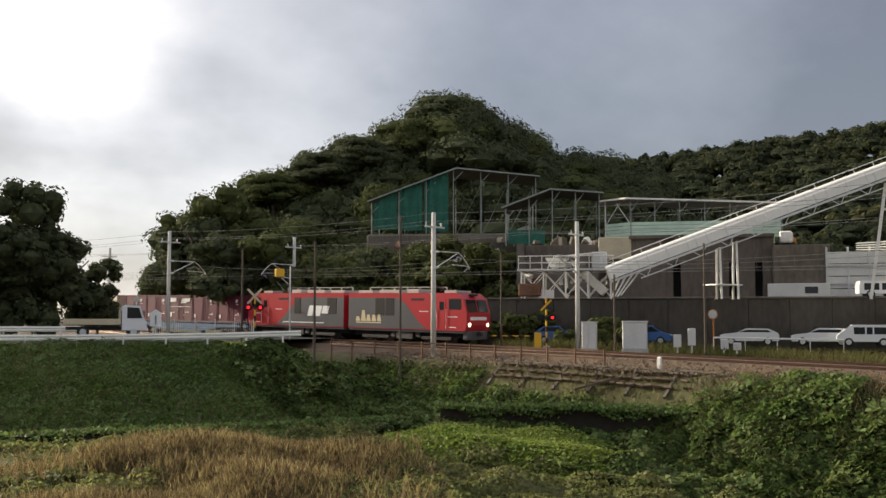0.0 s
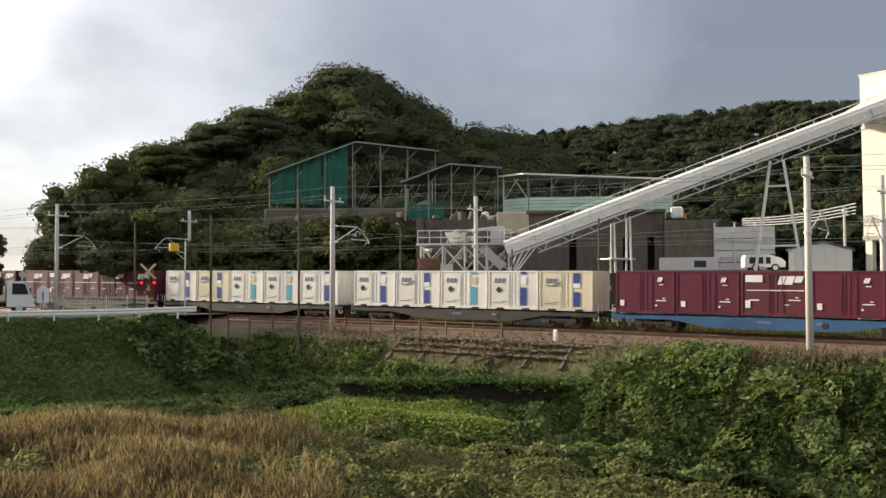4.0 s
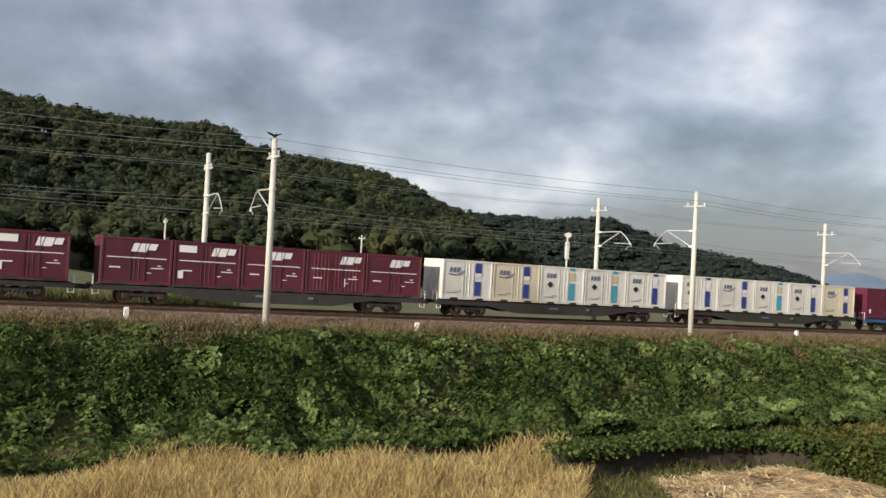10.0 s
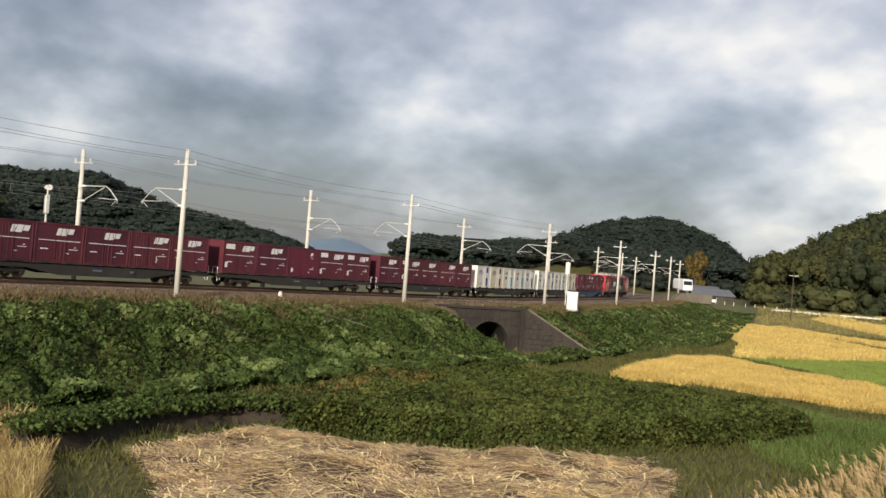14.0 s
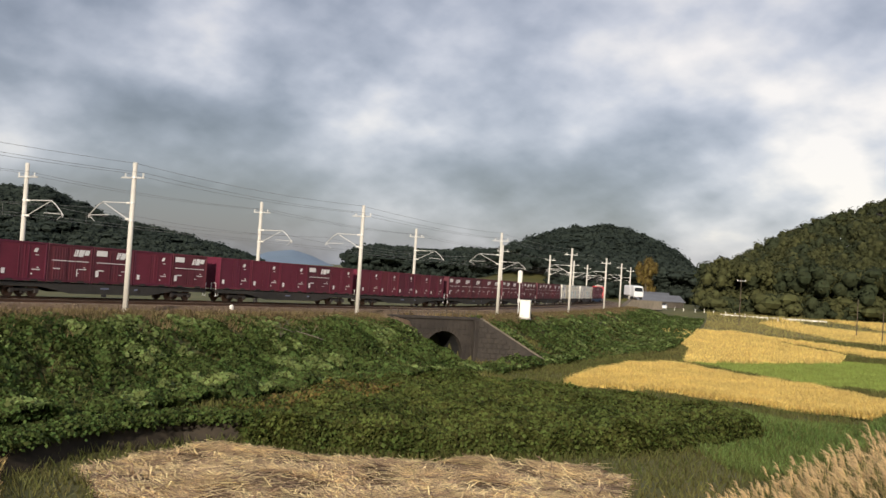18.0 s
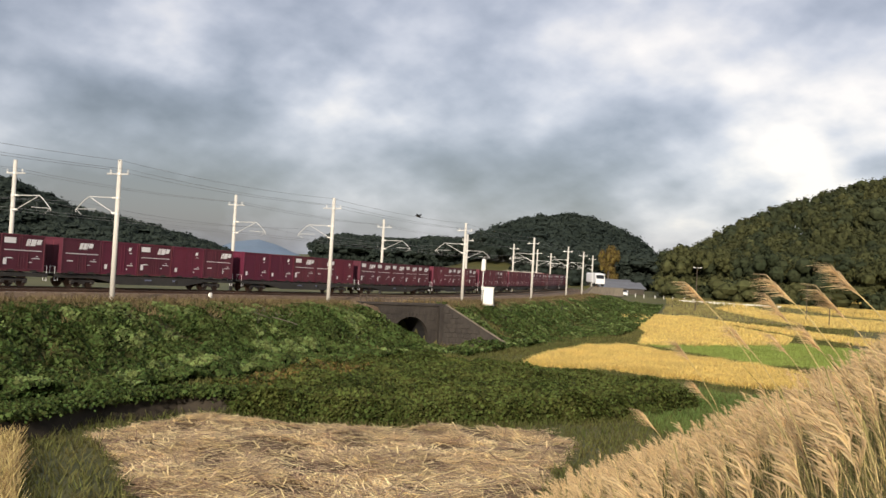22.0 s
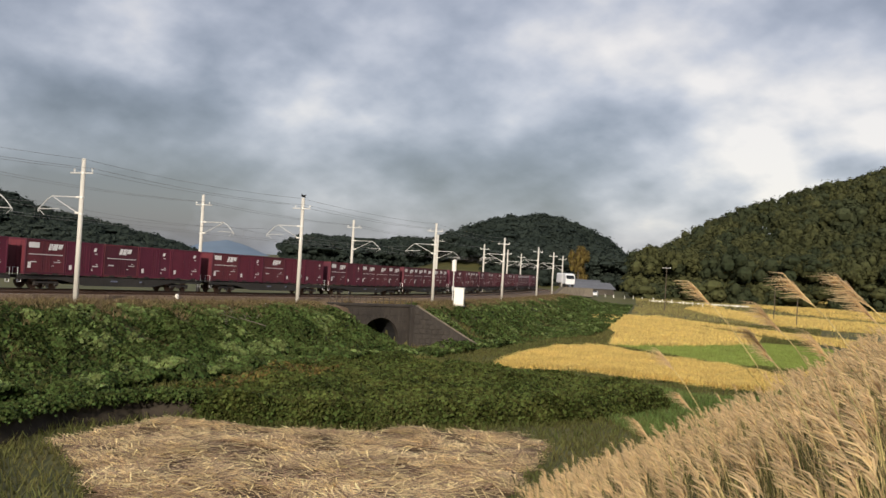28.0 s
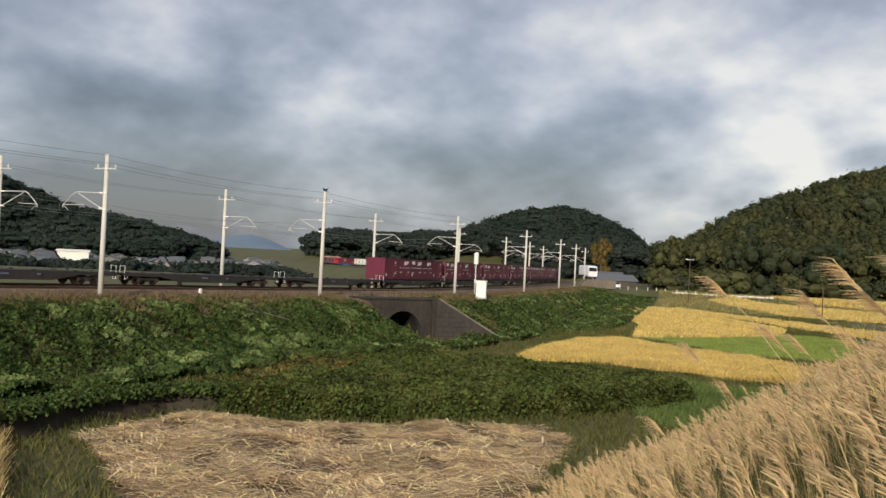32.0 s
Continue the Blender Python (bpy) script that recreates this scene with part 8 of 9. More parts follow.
def utility_pole(x, y, z, h, arms, label, r=0.11, material="bark", lean=0):
    p = thing("utility_pole", pose(x, y, z, 0, lean, 20), 0, label, "utility pole", "utility poles")
    part("mast", MB().cyl((0, 0, -0.3), (0, 0, h), r, r * 0.75, 10), material, p)
    for k in range(arms):
        part("crossarm", MB().box((0, 0, h - 0.4 - 0.6 * k), (1.5, 0.09, 0.09), 0.01), "galv", p)
        for dx in (-0.65, 0, 0.65):
            part("insulator", MB().cyl((dx, 0, h - 0.35 - 0.6 * k), (dx, 0, h - 0.18 - 0.6 * k), 0.045, 0.03, 7), "white_paint", p)
    return p


def poles_about():
    for x, y, z, h, arms, lb in ((23.4, 51.9, 6.6, 6.9, 0, "thin dark steel post by the bridge"), (27.6, 49.0, 5.8, 9.2, 0, "tall dark wooden post by the bridge"), (23.0, 64.7, 7.4, 6.4, 0, "thin wooden pole at the crossing"),
                               (41.6, 60.0, 7.0, 6.9, 0, "thin steel post behind the line"), (48.2, 45.5, 6.9, 7.0, 0, "slim grey lamp post in the yard"), (44.0, 49.6, 6.9, 5.0, 0, "short slim post by the cabinets")):
        utility_pole(x, y, z, h, arms, lb, 0.08)
    for x, y, z, h, arms in ((82.6, 42.4, 9.5, 5.4, 2), (93.8, 40.6, 9.0, 4.0, 1), (95.4, 37.0, 9.0, 4.4, 0), (102.8, 30.5, 8.0, 8.5, 0), (68.4, 40.2, 10.2, 5.0, 1), (110, 8.0, 6.5, 6.0, 1), (118, -14.0, 6.0, 6.0, 1)):
        utility_pole(x, y, z, h, arms, "grey concrete utility pole with crossarms", 0.12, "pole_concrete")
    for x, y, z, h, arms in ((91.2, -155.2, 3.0, 7.8, 1), (72.5, -159.3, 3.0, 5.5, 0), (63.2, -147.0, 2.9, 4.0, 0)):
        utility_pole(x, y, z, h, arms, "slim weathered wooden pole by the fields", 0.08)
    y = thing("yellow_frame", (101.8, 33.0, 9.5), -20, "yellow steel gantry arms on a pole", "gantry")
    for z in (5.6, 4.0, 2.6):
        part("arm", MB().beam((-2.8, 0, z - 0.3), (2.6, 0, z), 0.12), "bark" if z != 4.0 else "galv", y)
    for x0 in (-1.2, 1.0):
        part("upright", MB().box((x0, 0, 2.4), (0.12, 0.12, 5.0)), "galv", y)
    # poster light on the far side
    m = thing("speaker_mast", (88.3, -30.0, 5.2), 0, "grey mast with a white siren head", "mast")
    part("mast", MB().cyl((0, 0, 0), (0, 0, 6.9), 0.10, 0.08, 10), "galv", m)
    part("box", MB().box((0, 0, 5.6), (0.45, 0.35, 1.6), 0.05), "galv", m)
    part("head", MB().cyl((-0.4, 0, 7.05), (0.4, 0, 7.05), 0.25, 0.18, 12), "white_paint", m)


poles_about()


def cabinets():
    for x, y, z, w, h in ((42.5, 50.4, 6.75, 0.95, 1.75), (44.9, 48.6, 6.75, 1.6, 1.8)):
        c = thing("signal_cabinet", (x, y, z), -45, "grey steel railway signal cabinet on a plinth", "cabinet", "signal cabinets")
        part("body", MB().box((0, 0, 0.15 + h / 2), (w, 0.7, h), 0.03), "galv", c)
        part("roof", MB().box((0, 0, h + 0.18), (w + 0.12, 0.8, 0.08), 0.02), "galv", c)
        part("plinth", MB().box((0, 0, 0.05), (w + 0.1, 0.8, 0.3), 0.02), "concrete", c)
        for k in (-1, 1):
            part("door", MB().box((k * w / 4, -0.36, 0.15 + h / 2), (w / 2 - 0.06, 0.02, h - 0.16), 0.006), "galv", c)
            part("door_handle", MB().box((k * 0.08, -0.38, 0.2 + h / 2), (0.03, 0.03, 0.16)), "steel", c)
        part("legs", MB().box((0, 0, -0.12), (w * 0.8, 0.5, 0.2)), "under", c)
    for x, y, h in ((46.6, 46.4, 1.2), (47.2, 45.7, 1.6), (48.6, 44.2, 0.9), (49.2, 43.7, 0.7)):
        b = thing("relay_box", (x, y, 6.7), -45, "small pale relay box on a post", "cabinet", "relay boxes")
        part("box", MB().box((0, 0, h * 0.65), (0.5, 0.35, h * 0.7), 0.03), "galv", b)
        part("post", MB().cyl((0, 0, 0), (0, 0, h * 0.4), 0.06, None, 8), "galv", b)
    p = on_line(103.0, 10.2)
    c = thing("white_cabinet", (p.x, p.y, float(rail_z(103)) - 0.55), 35, "white steel cabinet on the embankment", "cabinet")
    part("body", MB().box((0, 0, 1.05), (1.15, 0.9, 1.9), 0.03), "white_paint", c)
    part("roof", MB().box((0, 0, 2.04), (1.25, 1.0, 0.08), 0.02), "white_paint", c)
    part("plinth", MB().box((0, 0, 0.0), (1.3, 1.05, 0.3), 0.02), "concrete", c)
    part("door", MB().box((0, -0.455, 1.05), (0.9, 0.02, 1.6), 0.006), "white_paint", c)
    p = on_line(108.0, 7.6)
    s = thing("railway_signal", (p.x, p.y, float(rail_z(108)) - 0.5), 40, "railway signal with a white capsule head on a mast", "signal")
    part("mast", MB().cyl((0, 0, 0), (0, 0, 4.2), 0.07, None, 10), "galv", s)
    part("head", MB().cyl((0, 0, 3.9), (0, 0, 5.2), 0.28, 0.28, 16), "white_paint", s)
    part("cap", MB().cyl((0, 0, 5.2), (0, 0, 5.35), 0.28, 0.1, 16), "white_paint", s)
    part("box", MB().box((0, -0.2, 1.8), (0.3, 0.3, 0.5), 0.03), "galv", s)
    for a, n, h in ((12.8, 7.2, 0.75), (27.0, 8.4, 0.55), (130.0, 8.2, 0.5), (-24, 6.0, 0.7), (-2, 4.9, 0.8), (60, 4.9, 0.6)):
        p = on_line(a, n)
        k = thing("kilometre_post", (p.x, p.y, float(rail_z(a)) - 0.5), 20, "small white concrete trackside post", "post", "trackside posts")
        part("stone", MB().prism([(-0.12, 0), (0.12, 0), (0.10, h - 0.08), (0.0, h), (-0.10, h - 0.08)], (0, -0.1, 0), (1, 0, 0), (0, 0, 1), (0, 1, 0), 0.2), "white_paint", k)
    for a, n, ln in ((-12.2, 7.6, 4.2), (18.6, 7.8, 1.6), (66.8, 8.6, 2.0), (103.5, 8.2, 1.6)):
        mm = along(a, n, -0.42)
        k = thing("trough_lid", mm, 0, "pale concrete cable-trough slab beside the track", "slab", "trough slabs")
        part("slab", MB().box((0, 0, 0), (ln, 0.55, 0.12), 0.02), "concrete", k)


cabinets()


def stream():
    w = thing("stream_wall", (0, 0, 0), 0, "dark wet concrete wall along the stream", "wall", kind="structure")
    pts = [(26.8, 42.6), (31.0, 39.5), (34.0, 37.2), (36.7, 34.0), (38.3, 30.0)]
    for (a, b) in zip(pts[:-1], pts[1:]):
        m, L = between(a, b, 0)
        mb = MB().box((L / 2, 0.3, 3.4), (L + 0.1, 0.5, 1.9), 0.04)
        o = part("wall", mb, "soil", w)
        o.matrix_basis = m
    d = thing("ditch_wall", (0, 0, 0), 0, "dark earthen ditch wall below the grass bank", "wall", kind="structure")
    pts = [(-14, 48.8), (0, 47.6), (12, 46.2), (20, 45.0), (26, 44.6)]
    for a, b in zip(pts[:-1], pts[1:]):
        m, L = between(a, b, 0)
        o = part("wall", MB().box((L / 2, 0.2, 2.9), (L + 0.1, 0.4, 1.3), 0.05), "soil", d)
        o.matrix_basis = m
    # wooden rail fence on the near side of the bridge
    f = thing("rail_fence", (0, 0, 0), 0, "dark wooden rail fence along the trackside", "fence")
    aa = np.linspace(-48, -27, 12)
    P = [on_line(a, 7.0 - 0.2 * k / 11 + 0.9 * math.exp(-((a + 48) / 6) ** 2), -0.5) for k, a in enumerate(aa)]
    for p in P:
        part("post", MB().box((p.x, p.y, p.z + 0.2), (0.1, 0.1, 1.6), 0.01), "rust", f)
    for a, b in zip(P[:-1], P[1:]):
        for z in (0.5, 0.92):
            part("rail", MB().beam(a + Vector((0, 0, z)), b + Vector((0, 0, z)), 0.07), "rust", f)
    # stone-pitched slope under the line
    rv = thing("revetment", (0, 0, 0), 0, "old stone-pitched revetment with concrete ribs", "revetment", kind="structure")
    r = np.random.default_rng(3)
    slab = MB().box((0, 0, 0), (0.52, 0.42, 0.12), 0.03).mesh("stone_slab")
    slab.materials.append(M["stone"])
    for i in range(30):
        for j in range(3):
            a, n = -33.5 + i * 0.56 + 0.2 * (j % 2), 7.35 + j * 0.42
            if r.random() < 0.12:
                continue
            o = new("stone_slab", slab)
            o.parent = rv
            o.matrix_basis = along(a, n, -0.62 - 0.33 * j + r.normal(0, 0.02)) @ pose(0, 0, 0, -38 + r.normal(0, 4), r.normal(0, 4), r.normal(0, 6))
    for i in range(8):
        a = -33.8 + i * 2.3
        part("rib", MB().beam(on_line(a, 7.1, -0.5), on_line(a, 8.7, -1.75), 0.16), "old_concrete", rv)
    part("top_rib", MB().tube([on_line(a, 7.05, -0.45) for a in np.linspace(-34, -17, 8)], 0.09, 6), "old_concrete", rv)
    # leaning plank
    a, b = on_line(-27.5, 9.0, -1.6), on_line(-25.2, 8.0, -0.9)
    solid("plank", MB().beam(a, b, 0.2, 0.12), "bark", "weathered wooden plank lying on the slope", "plank")


stream()


def culvert():
    # the head wall stands askew to the line
    m = pose(68.2, -59.5, 0, 0, 0, -105)
    z0 = float(rail_z(82.0))
    c = thing("culvert", m, 0, "old dark brick arch culvert through the embankment", "culvert")
    top, base, mid = z0 - 0.45, 0.2, 3.6
    R, zc = 1.95, 1.55
    arc = [(mid + R * math.cos(t), zc + R * math.sin(t)) for t in np.linspace(0, math.pi, 17)]
    poly_r = [(mid + R, base)] + arc[:9] + [(mid, top), (7.0, top), (7.0, base)]
    poly_l = [(mid - R, base), (-1.6, base), (-1.6, top), (mid, top)] + arc[8:]
    for pl in (poly_r, poly_l):
        part("head_wall", MB().prism(pl, (0, 0, 0), (1, 0, 0), (0, 0, 1), (0, 1, 0), 0.6), "dark_stone", c)
    barrel = MB()
    for t0, t1 in zip(np.linspace(0, math.pi, 13)[:-1], np.linspace(0, math.pi, 13)[1:]):
        q = [(mid + R * math.cos(t0), zc + R * math.sin(t0)), (mid + R * math.cos(t1), zc + R * math.sin(t1))]
        barrel.add([(q[0][0], 0.5, q[0][1]), (q[1][0], 0.5, q[1][1]), (q[1][0], 15, q[1][1]), (q[0][0], 15, q[0][1])], [(0, 1, 2, 3)])
    for sg in (-1, 1):
        barrel.add([(mid + sg * R, 0.5, base), (mid + sg * R, 15, base), (mid + sg * R, 15, zc), (mid + sg * R, 0.5, zc)], [(0, 1, 2, 3)])
    barrel.add([(mid - R, 15, base), (mid + R, 15, base), (mid + R, 15, zc + R), (mid - R, 15, zc + R)], [(0, 1, 2, 3)])
    # the tunnel's inner darkness is put into the barrel's black colour
    part("barrel", barrel, "black", c)
    cut = np.linspace(0, math.pi, 20)
    for t0, t1 in zip(cut[:-1], cut[1:]):
        q = [(r * math.cos(t), zc + r * math.sin(t)) for r, t in ((R, t0 + 0.01), (R, t1 - 0.01), (R + 0.4, t1 - 0.01), (R + 0.4, t0 + 0.01))]
        part("arch_stone", MB().prism([(mid + a, b) for a, b in q], (0, -0.06, 0), (1, 0, 0), (0, 0, 1), (0, 1, 0), 0.1), "dark_stone", c)
    # courses of blocks on the head wall
    r = np.random.default_rng(8)
    for k in range(9):
        z = base + 0.25 + k * 0.5
        for i in range(12):
            x = -0.8 + (i + 0.5 * (k % 2)) * 0.66
            if math.hypot(x - mid, max(z - zc, 0)) < R + 0.62 or x > 6.7 or z > top - 0.3:
                continue
            part("block", MB().box((x, -0.01, z), (0.62, 0.06 + 0.02 * r.random(), 0.46), 0.02), "dark_stone", c)
    part("coping", MB().box((2.7, 0.3, top + 0.1), (9.0, 0.9, 0.22), 0.03), "dark_stone", c)
    part("deck", MB().box((2.7, 2.6, top - 0.12), (8.8, 4.2, 0.24), 0.03), "ballast", c)
    part("pilaster", MB().box((7.0, -0.15, (top + base) / 2), (0.9, 0.7, top - base), 0.06), "dark_stone", c)
    part("apron", MB().box((mid, -1.2, 0.5), (3.6, 3.0, 0.3), 0.05), "soil", c)
    # wing wall running out towards the fields
    w = Matrix.Translation((66.4, -66.3, 0)) @ Euler((0, 0, math.atan2(-0.791, -0.612))).to_matrix().to_4x4()
    wing = part("wing_wall", MB().prism([(0, base), (0, top + 0.1), (0.5, top + 0.1), (6.9, 0.9), (6.9, base)], (0, -0.5, 0), (1, 0, 0), (0, 0, 1), (0, 1, 0), 0.5), "dark_stone", c, "sloping stone wing wall")
    wing.matrix_basis = m.inverted() @ w
    part("wing_coping", MB().beam((0.3, -0.25, top + 0.2), (7.0, -0.25, 0.98), 0.6, 0.14), "old_concrete", wing)
    for k in range(9):
        for i in range(11):
            x, z = 0.4 + (i + 0.5 * (k % 2)) * 0.6, base + 0.25 + k * 0.46
            if z < top - 0.25 - (top - 0.9) * max(x - 0.2, 0) / 6.4:
                part("stone", MB().box((x, -0.5, z), (0.54, 0.08 + 0.05 * r.random(), 0.40), 0.04), "dark_stone", wing)
    f = thing("bridge_railing", m @ pose(0, 0.4, top + 0.2), 0, "low dark brown railing on the culvert", "railing")
    for i in range(15):
        part("post", MB().box((-1.6 + i * 0.62, 0, 0.35), (0.07, 0.07, 0.75), 0.01), "bark", f)
    for z in (0.68, 0.36):
        part("rail", MB().box((2.7, 0, z), (8.9, 0.05, 0.06)), "bark", f)


culvert()


def house(x, y, z, w, d, h, rz, label, roof="roof_tile", wall="house_wall", gable=1.0, group="town houses"):
    o = thing("house", (x, y, z), rz, label, "house", group)
    part("wall", MB().prism([(-w / 2, 0), (w / 2, 0), (w / 2, h), (0, h + gable * 0.9), (-w / 2, h)], (0, -d / 2, 0), (1, 0, 0), (0, 0, 1), (0, 1, 0), d), wall, o)
    for sg in (-1, 1):
        part("roof", MB().prism([(0, h + gable), (sg * (w / 2 + 0.5), h - 0.2), (sg * (w / 2 + 0.5), h - 0.05), (0, h + gable + 0.18)], (0, -d / 2 - 0.4, 0), (1, 0, 0), (0, 0, 1), (0, 1, 0), d + 0.8), roof, o)
    for sg in (-1, 1):
        part("window", MB().box((sg * w / 4, -d / 2 - 0.02, h * 0.6), (w * 0.22, 0.08, h * 0.3), 0.02), "glass", o)
    part("door", MB().box((0, -d / 2 - 0.02, 0.95), (0.9, 0.08, 1.9), 0.02), "rust", o)
    return o


def town():
    r = np.random.default_rng(77)
    proto = {}
    for i in range(270):
        az, D = 107.5 + 18 * r.random() ** 1.3, 432 - 100 * r.random() ** 1.6
        if az > 120 or i > 200:
            az, D = max(az, 119.5 + 7 * r.random()), r.uniform(400, 640)
        x, y = D * math.sin(radians(az)), D * math.cos(radians(az))
        A, n = line_frame(np.array([x]), np.array([y]))
        if abs(n[0]) < 30:
            continue
        z = float(ground_z(np.array([x]), np.array([y]))[0])
        k = i % 8
        m = pose(x, y, z, 0, 0, -az + 90 + r.choice([0, 90, 15, -20]) + 90)
        if k in proto:
            copy_thing(proto[k], m)
        else:
            o = house(0, 0, 0, (6.5, 5.5, 7.5, 6, 9, 5, 6.5, 7)[k], (5.5, 5, 6, 6, 7, 5, 8, 5.5)[k], (3.8, 2.4, 4.2, 2.6, 3.4, 4.4, 2.6, 3.8)[k], 0, ("two-storey house with a dark tiled roof", "low house with a grey roof", "wide pale house with a dark roof", "small house with a brown roof", "long pale workshop with a metal roof", "narrow white house with a dark roof", "low white farm shed", "grey two-storey house with dark roof")[k],
                      ("roof_tile", "roof_tile", "roof_tile", "rust", "roof_tile", "roof_tile", "roof_sheet", "roof_tile")[k], ("house_wall", "concrete", "house_wall", "house_wall", "house_wall", "house_wall", "concrete", "house_wall")[k], (1.3, 1.1, 1.5, 1.1, 0.9, 1.2, 0.7, 1.3)[k])
            o.matrix_basis = m
            proto[k] = o
    w = thing("white_hall", (330, -150, -0.9), -25, "long white low factory hall in the town", "hall")
    part("wall", MB().box((0, 0, 2.4), (24, 10, 4.8), 0.05), "white_paint", w)
    part("roof", MB().box((0, 0, 5.0), (25, 11, 0.4), 0.05), "white_paint", w)
    for i in range(8):
        part("window", MB().box((-10 + i * 2.8, -5.03, 3.2), (1.8, 0.08, 0.8), 0.01), "glass", w)
    # farm by the line
    house(150.0, -215.0, 3.0, 8, 12, 1.7, 145, "long low farmhouse with a dark tiled roof", gable=1.3, wall="dark_concrete", group="farm houses")
    house(158.0, -224.0, 3.2, 7, 9, 2.0, 130, "low farmhouse with a dark tiled roof", gable=1.3, wall="dark_concrete", group="farm houses")
    # white lorry by the farm
    t = thing("lorry", pose(133.5, -183.0, 5.2, 0, 0, 150), 0, "white lorry with a rounded cab on a ramp", "lorry")
    part("cab", MB().prism([(0, 0.6), (2.0, 0.6), (2.1, 1.6), (1.7, 2.9), (0.2, 3.1), (0, 2.8)], (0, -1.1, 0), (1, 0, 0), (0, 0, 1), (0, 1, 0), 2.2), "car_white", t)
    part("box_body", MB().box((-1.9, 0, 1.9), (3.6, 2.2, 2.3), 0.2), "car_white", t)
    part("windscreen", MB().box((1.93, 0, 2.2), (0.06, 1.9, 0.9), 0.02, Euler((0, radians(-17), 0)).to_matrix()), "glass", t)
    for x, y in itertools.product((-2.8, 1.2), (-0.95, 0.95)):
        part("wheel", MB().cyl((x, y - 0.15, 0.45), (x, y + 0.15, 0.45), 0.45, None, 16), "tyre", t)
    rp = thing("ramp", (131.5, -183.5, 3.2), 55, "pale concrete ramp wall beside the track", "ramp", kind="structure")
    part("wall", MB().prism([(-4, 0), (5, 0), (3, 1.9), (-4, 1.9)], (0, -1.4, 0), (1, 0, 0), (0, 0, 1), (0, 1, 0), 2.8), "old_concrete", rp)
    guard_rail("guard_rail", [(118.9, -194.9, 3.0), (112.0, -198.9, 3.0), (105.2, -202.5, 3.05), (99.4, -205.5, 3.1)], "long white guard rail on the field road")
    vehicle("sedan", (137.0, -199.5, 3.0), 120, 4.2, 1.65, 1.35, "car_white", "white car on the field road")
    ribbon("field_road", [(150, -196, 3.0), (138, -199, 2.9), (119, -198.5, 2.6), (103, -207, 2.6), (69, -223, 2.7), (23, -234, 2.8)], 4.0, 0.15, "asphalt", "narrow field road beside the rice")
    for i in range(18):
        x, y = 146 - i * 2.5, -194.5 - 0.15 * i + 0.4 * math.sin(i * 2.1)
        k = thing("marker_post", (x, y, float(ground_z(np.array([x]), np.array([y]))[0])), 0, "small white roadside marker post", "post", "marker posts")
        part("stake", MB().box((0, 0, 0.4), (0.12, 0.12, 0.8), 0.02), "white_paint", k)


town()


def tree(x, y, h, rad, material, seed, label, z=None):
    r = np.random.default_rng(seed)
    z = float(ground_z(np.array([x]), np.array([y]))[0]) if z is None else z
    t = thing("tree", (x, y, z), 0, label, "tree", "trees")
    tr = MB().cyl((0, 0, -0.3), (0.1, 0.1, h * 0.55), 0.05 * h * 0.5, 0.03 * h * 0.5, 9)
    for i in range(6):
        a = r.uniform(0, 6.28)
        z0 = h * r.uniform(0.3, 0.55)
        tr.cyl((0.05, 0.05, z0), (math.cos(a) * rad * 0.7, math.sin(a) * rad * 0.7, z0 + h * r.uniform(0.15, 0.35)), 0.012 * h, 0.005 * h, 6)
    part("trunk", tr, "bark", t)
    C = r.normal(size=(9, 3)) * (rad * 0.42, rad * 0.42, h * 0.19) + (0, 0, h * 0.56)
    V = crowns(C, np.full(9, rad * 0.60), np.full(9, h * 0.22), 560, 0.38, seed)
    part("crown", flat_mesh("crown", V, 4, material), None, t)
    return t


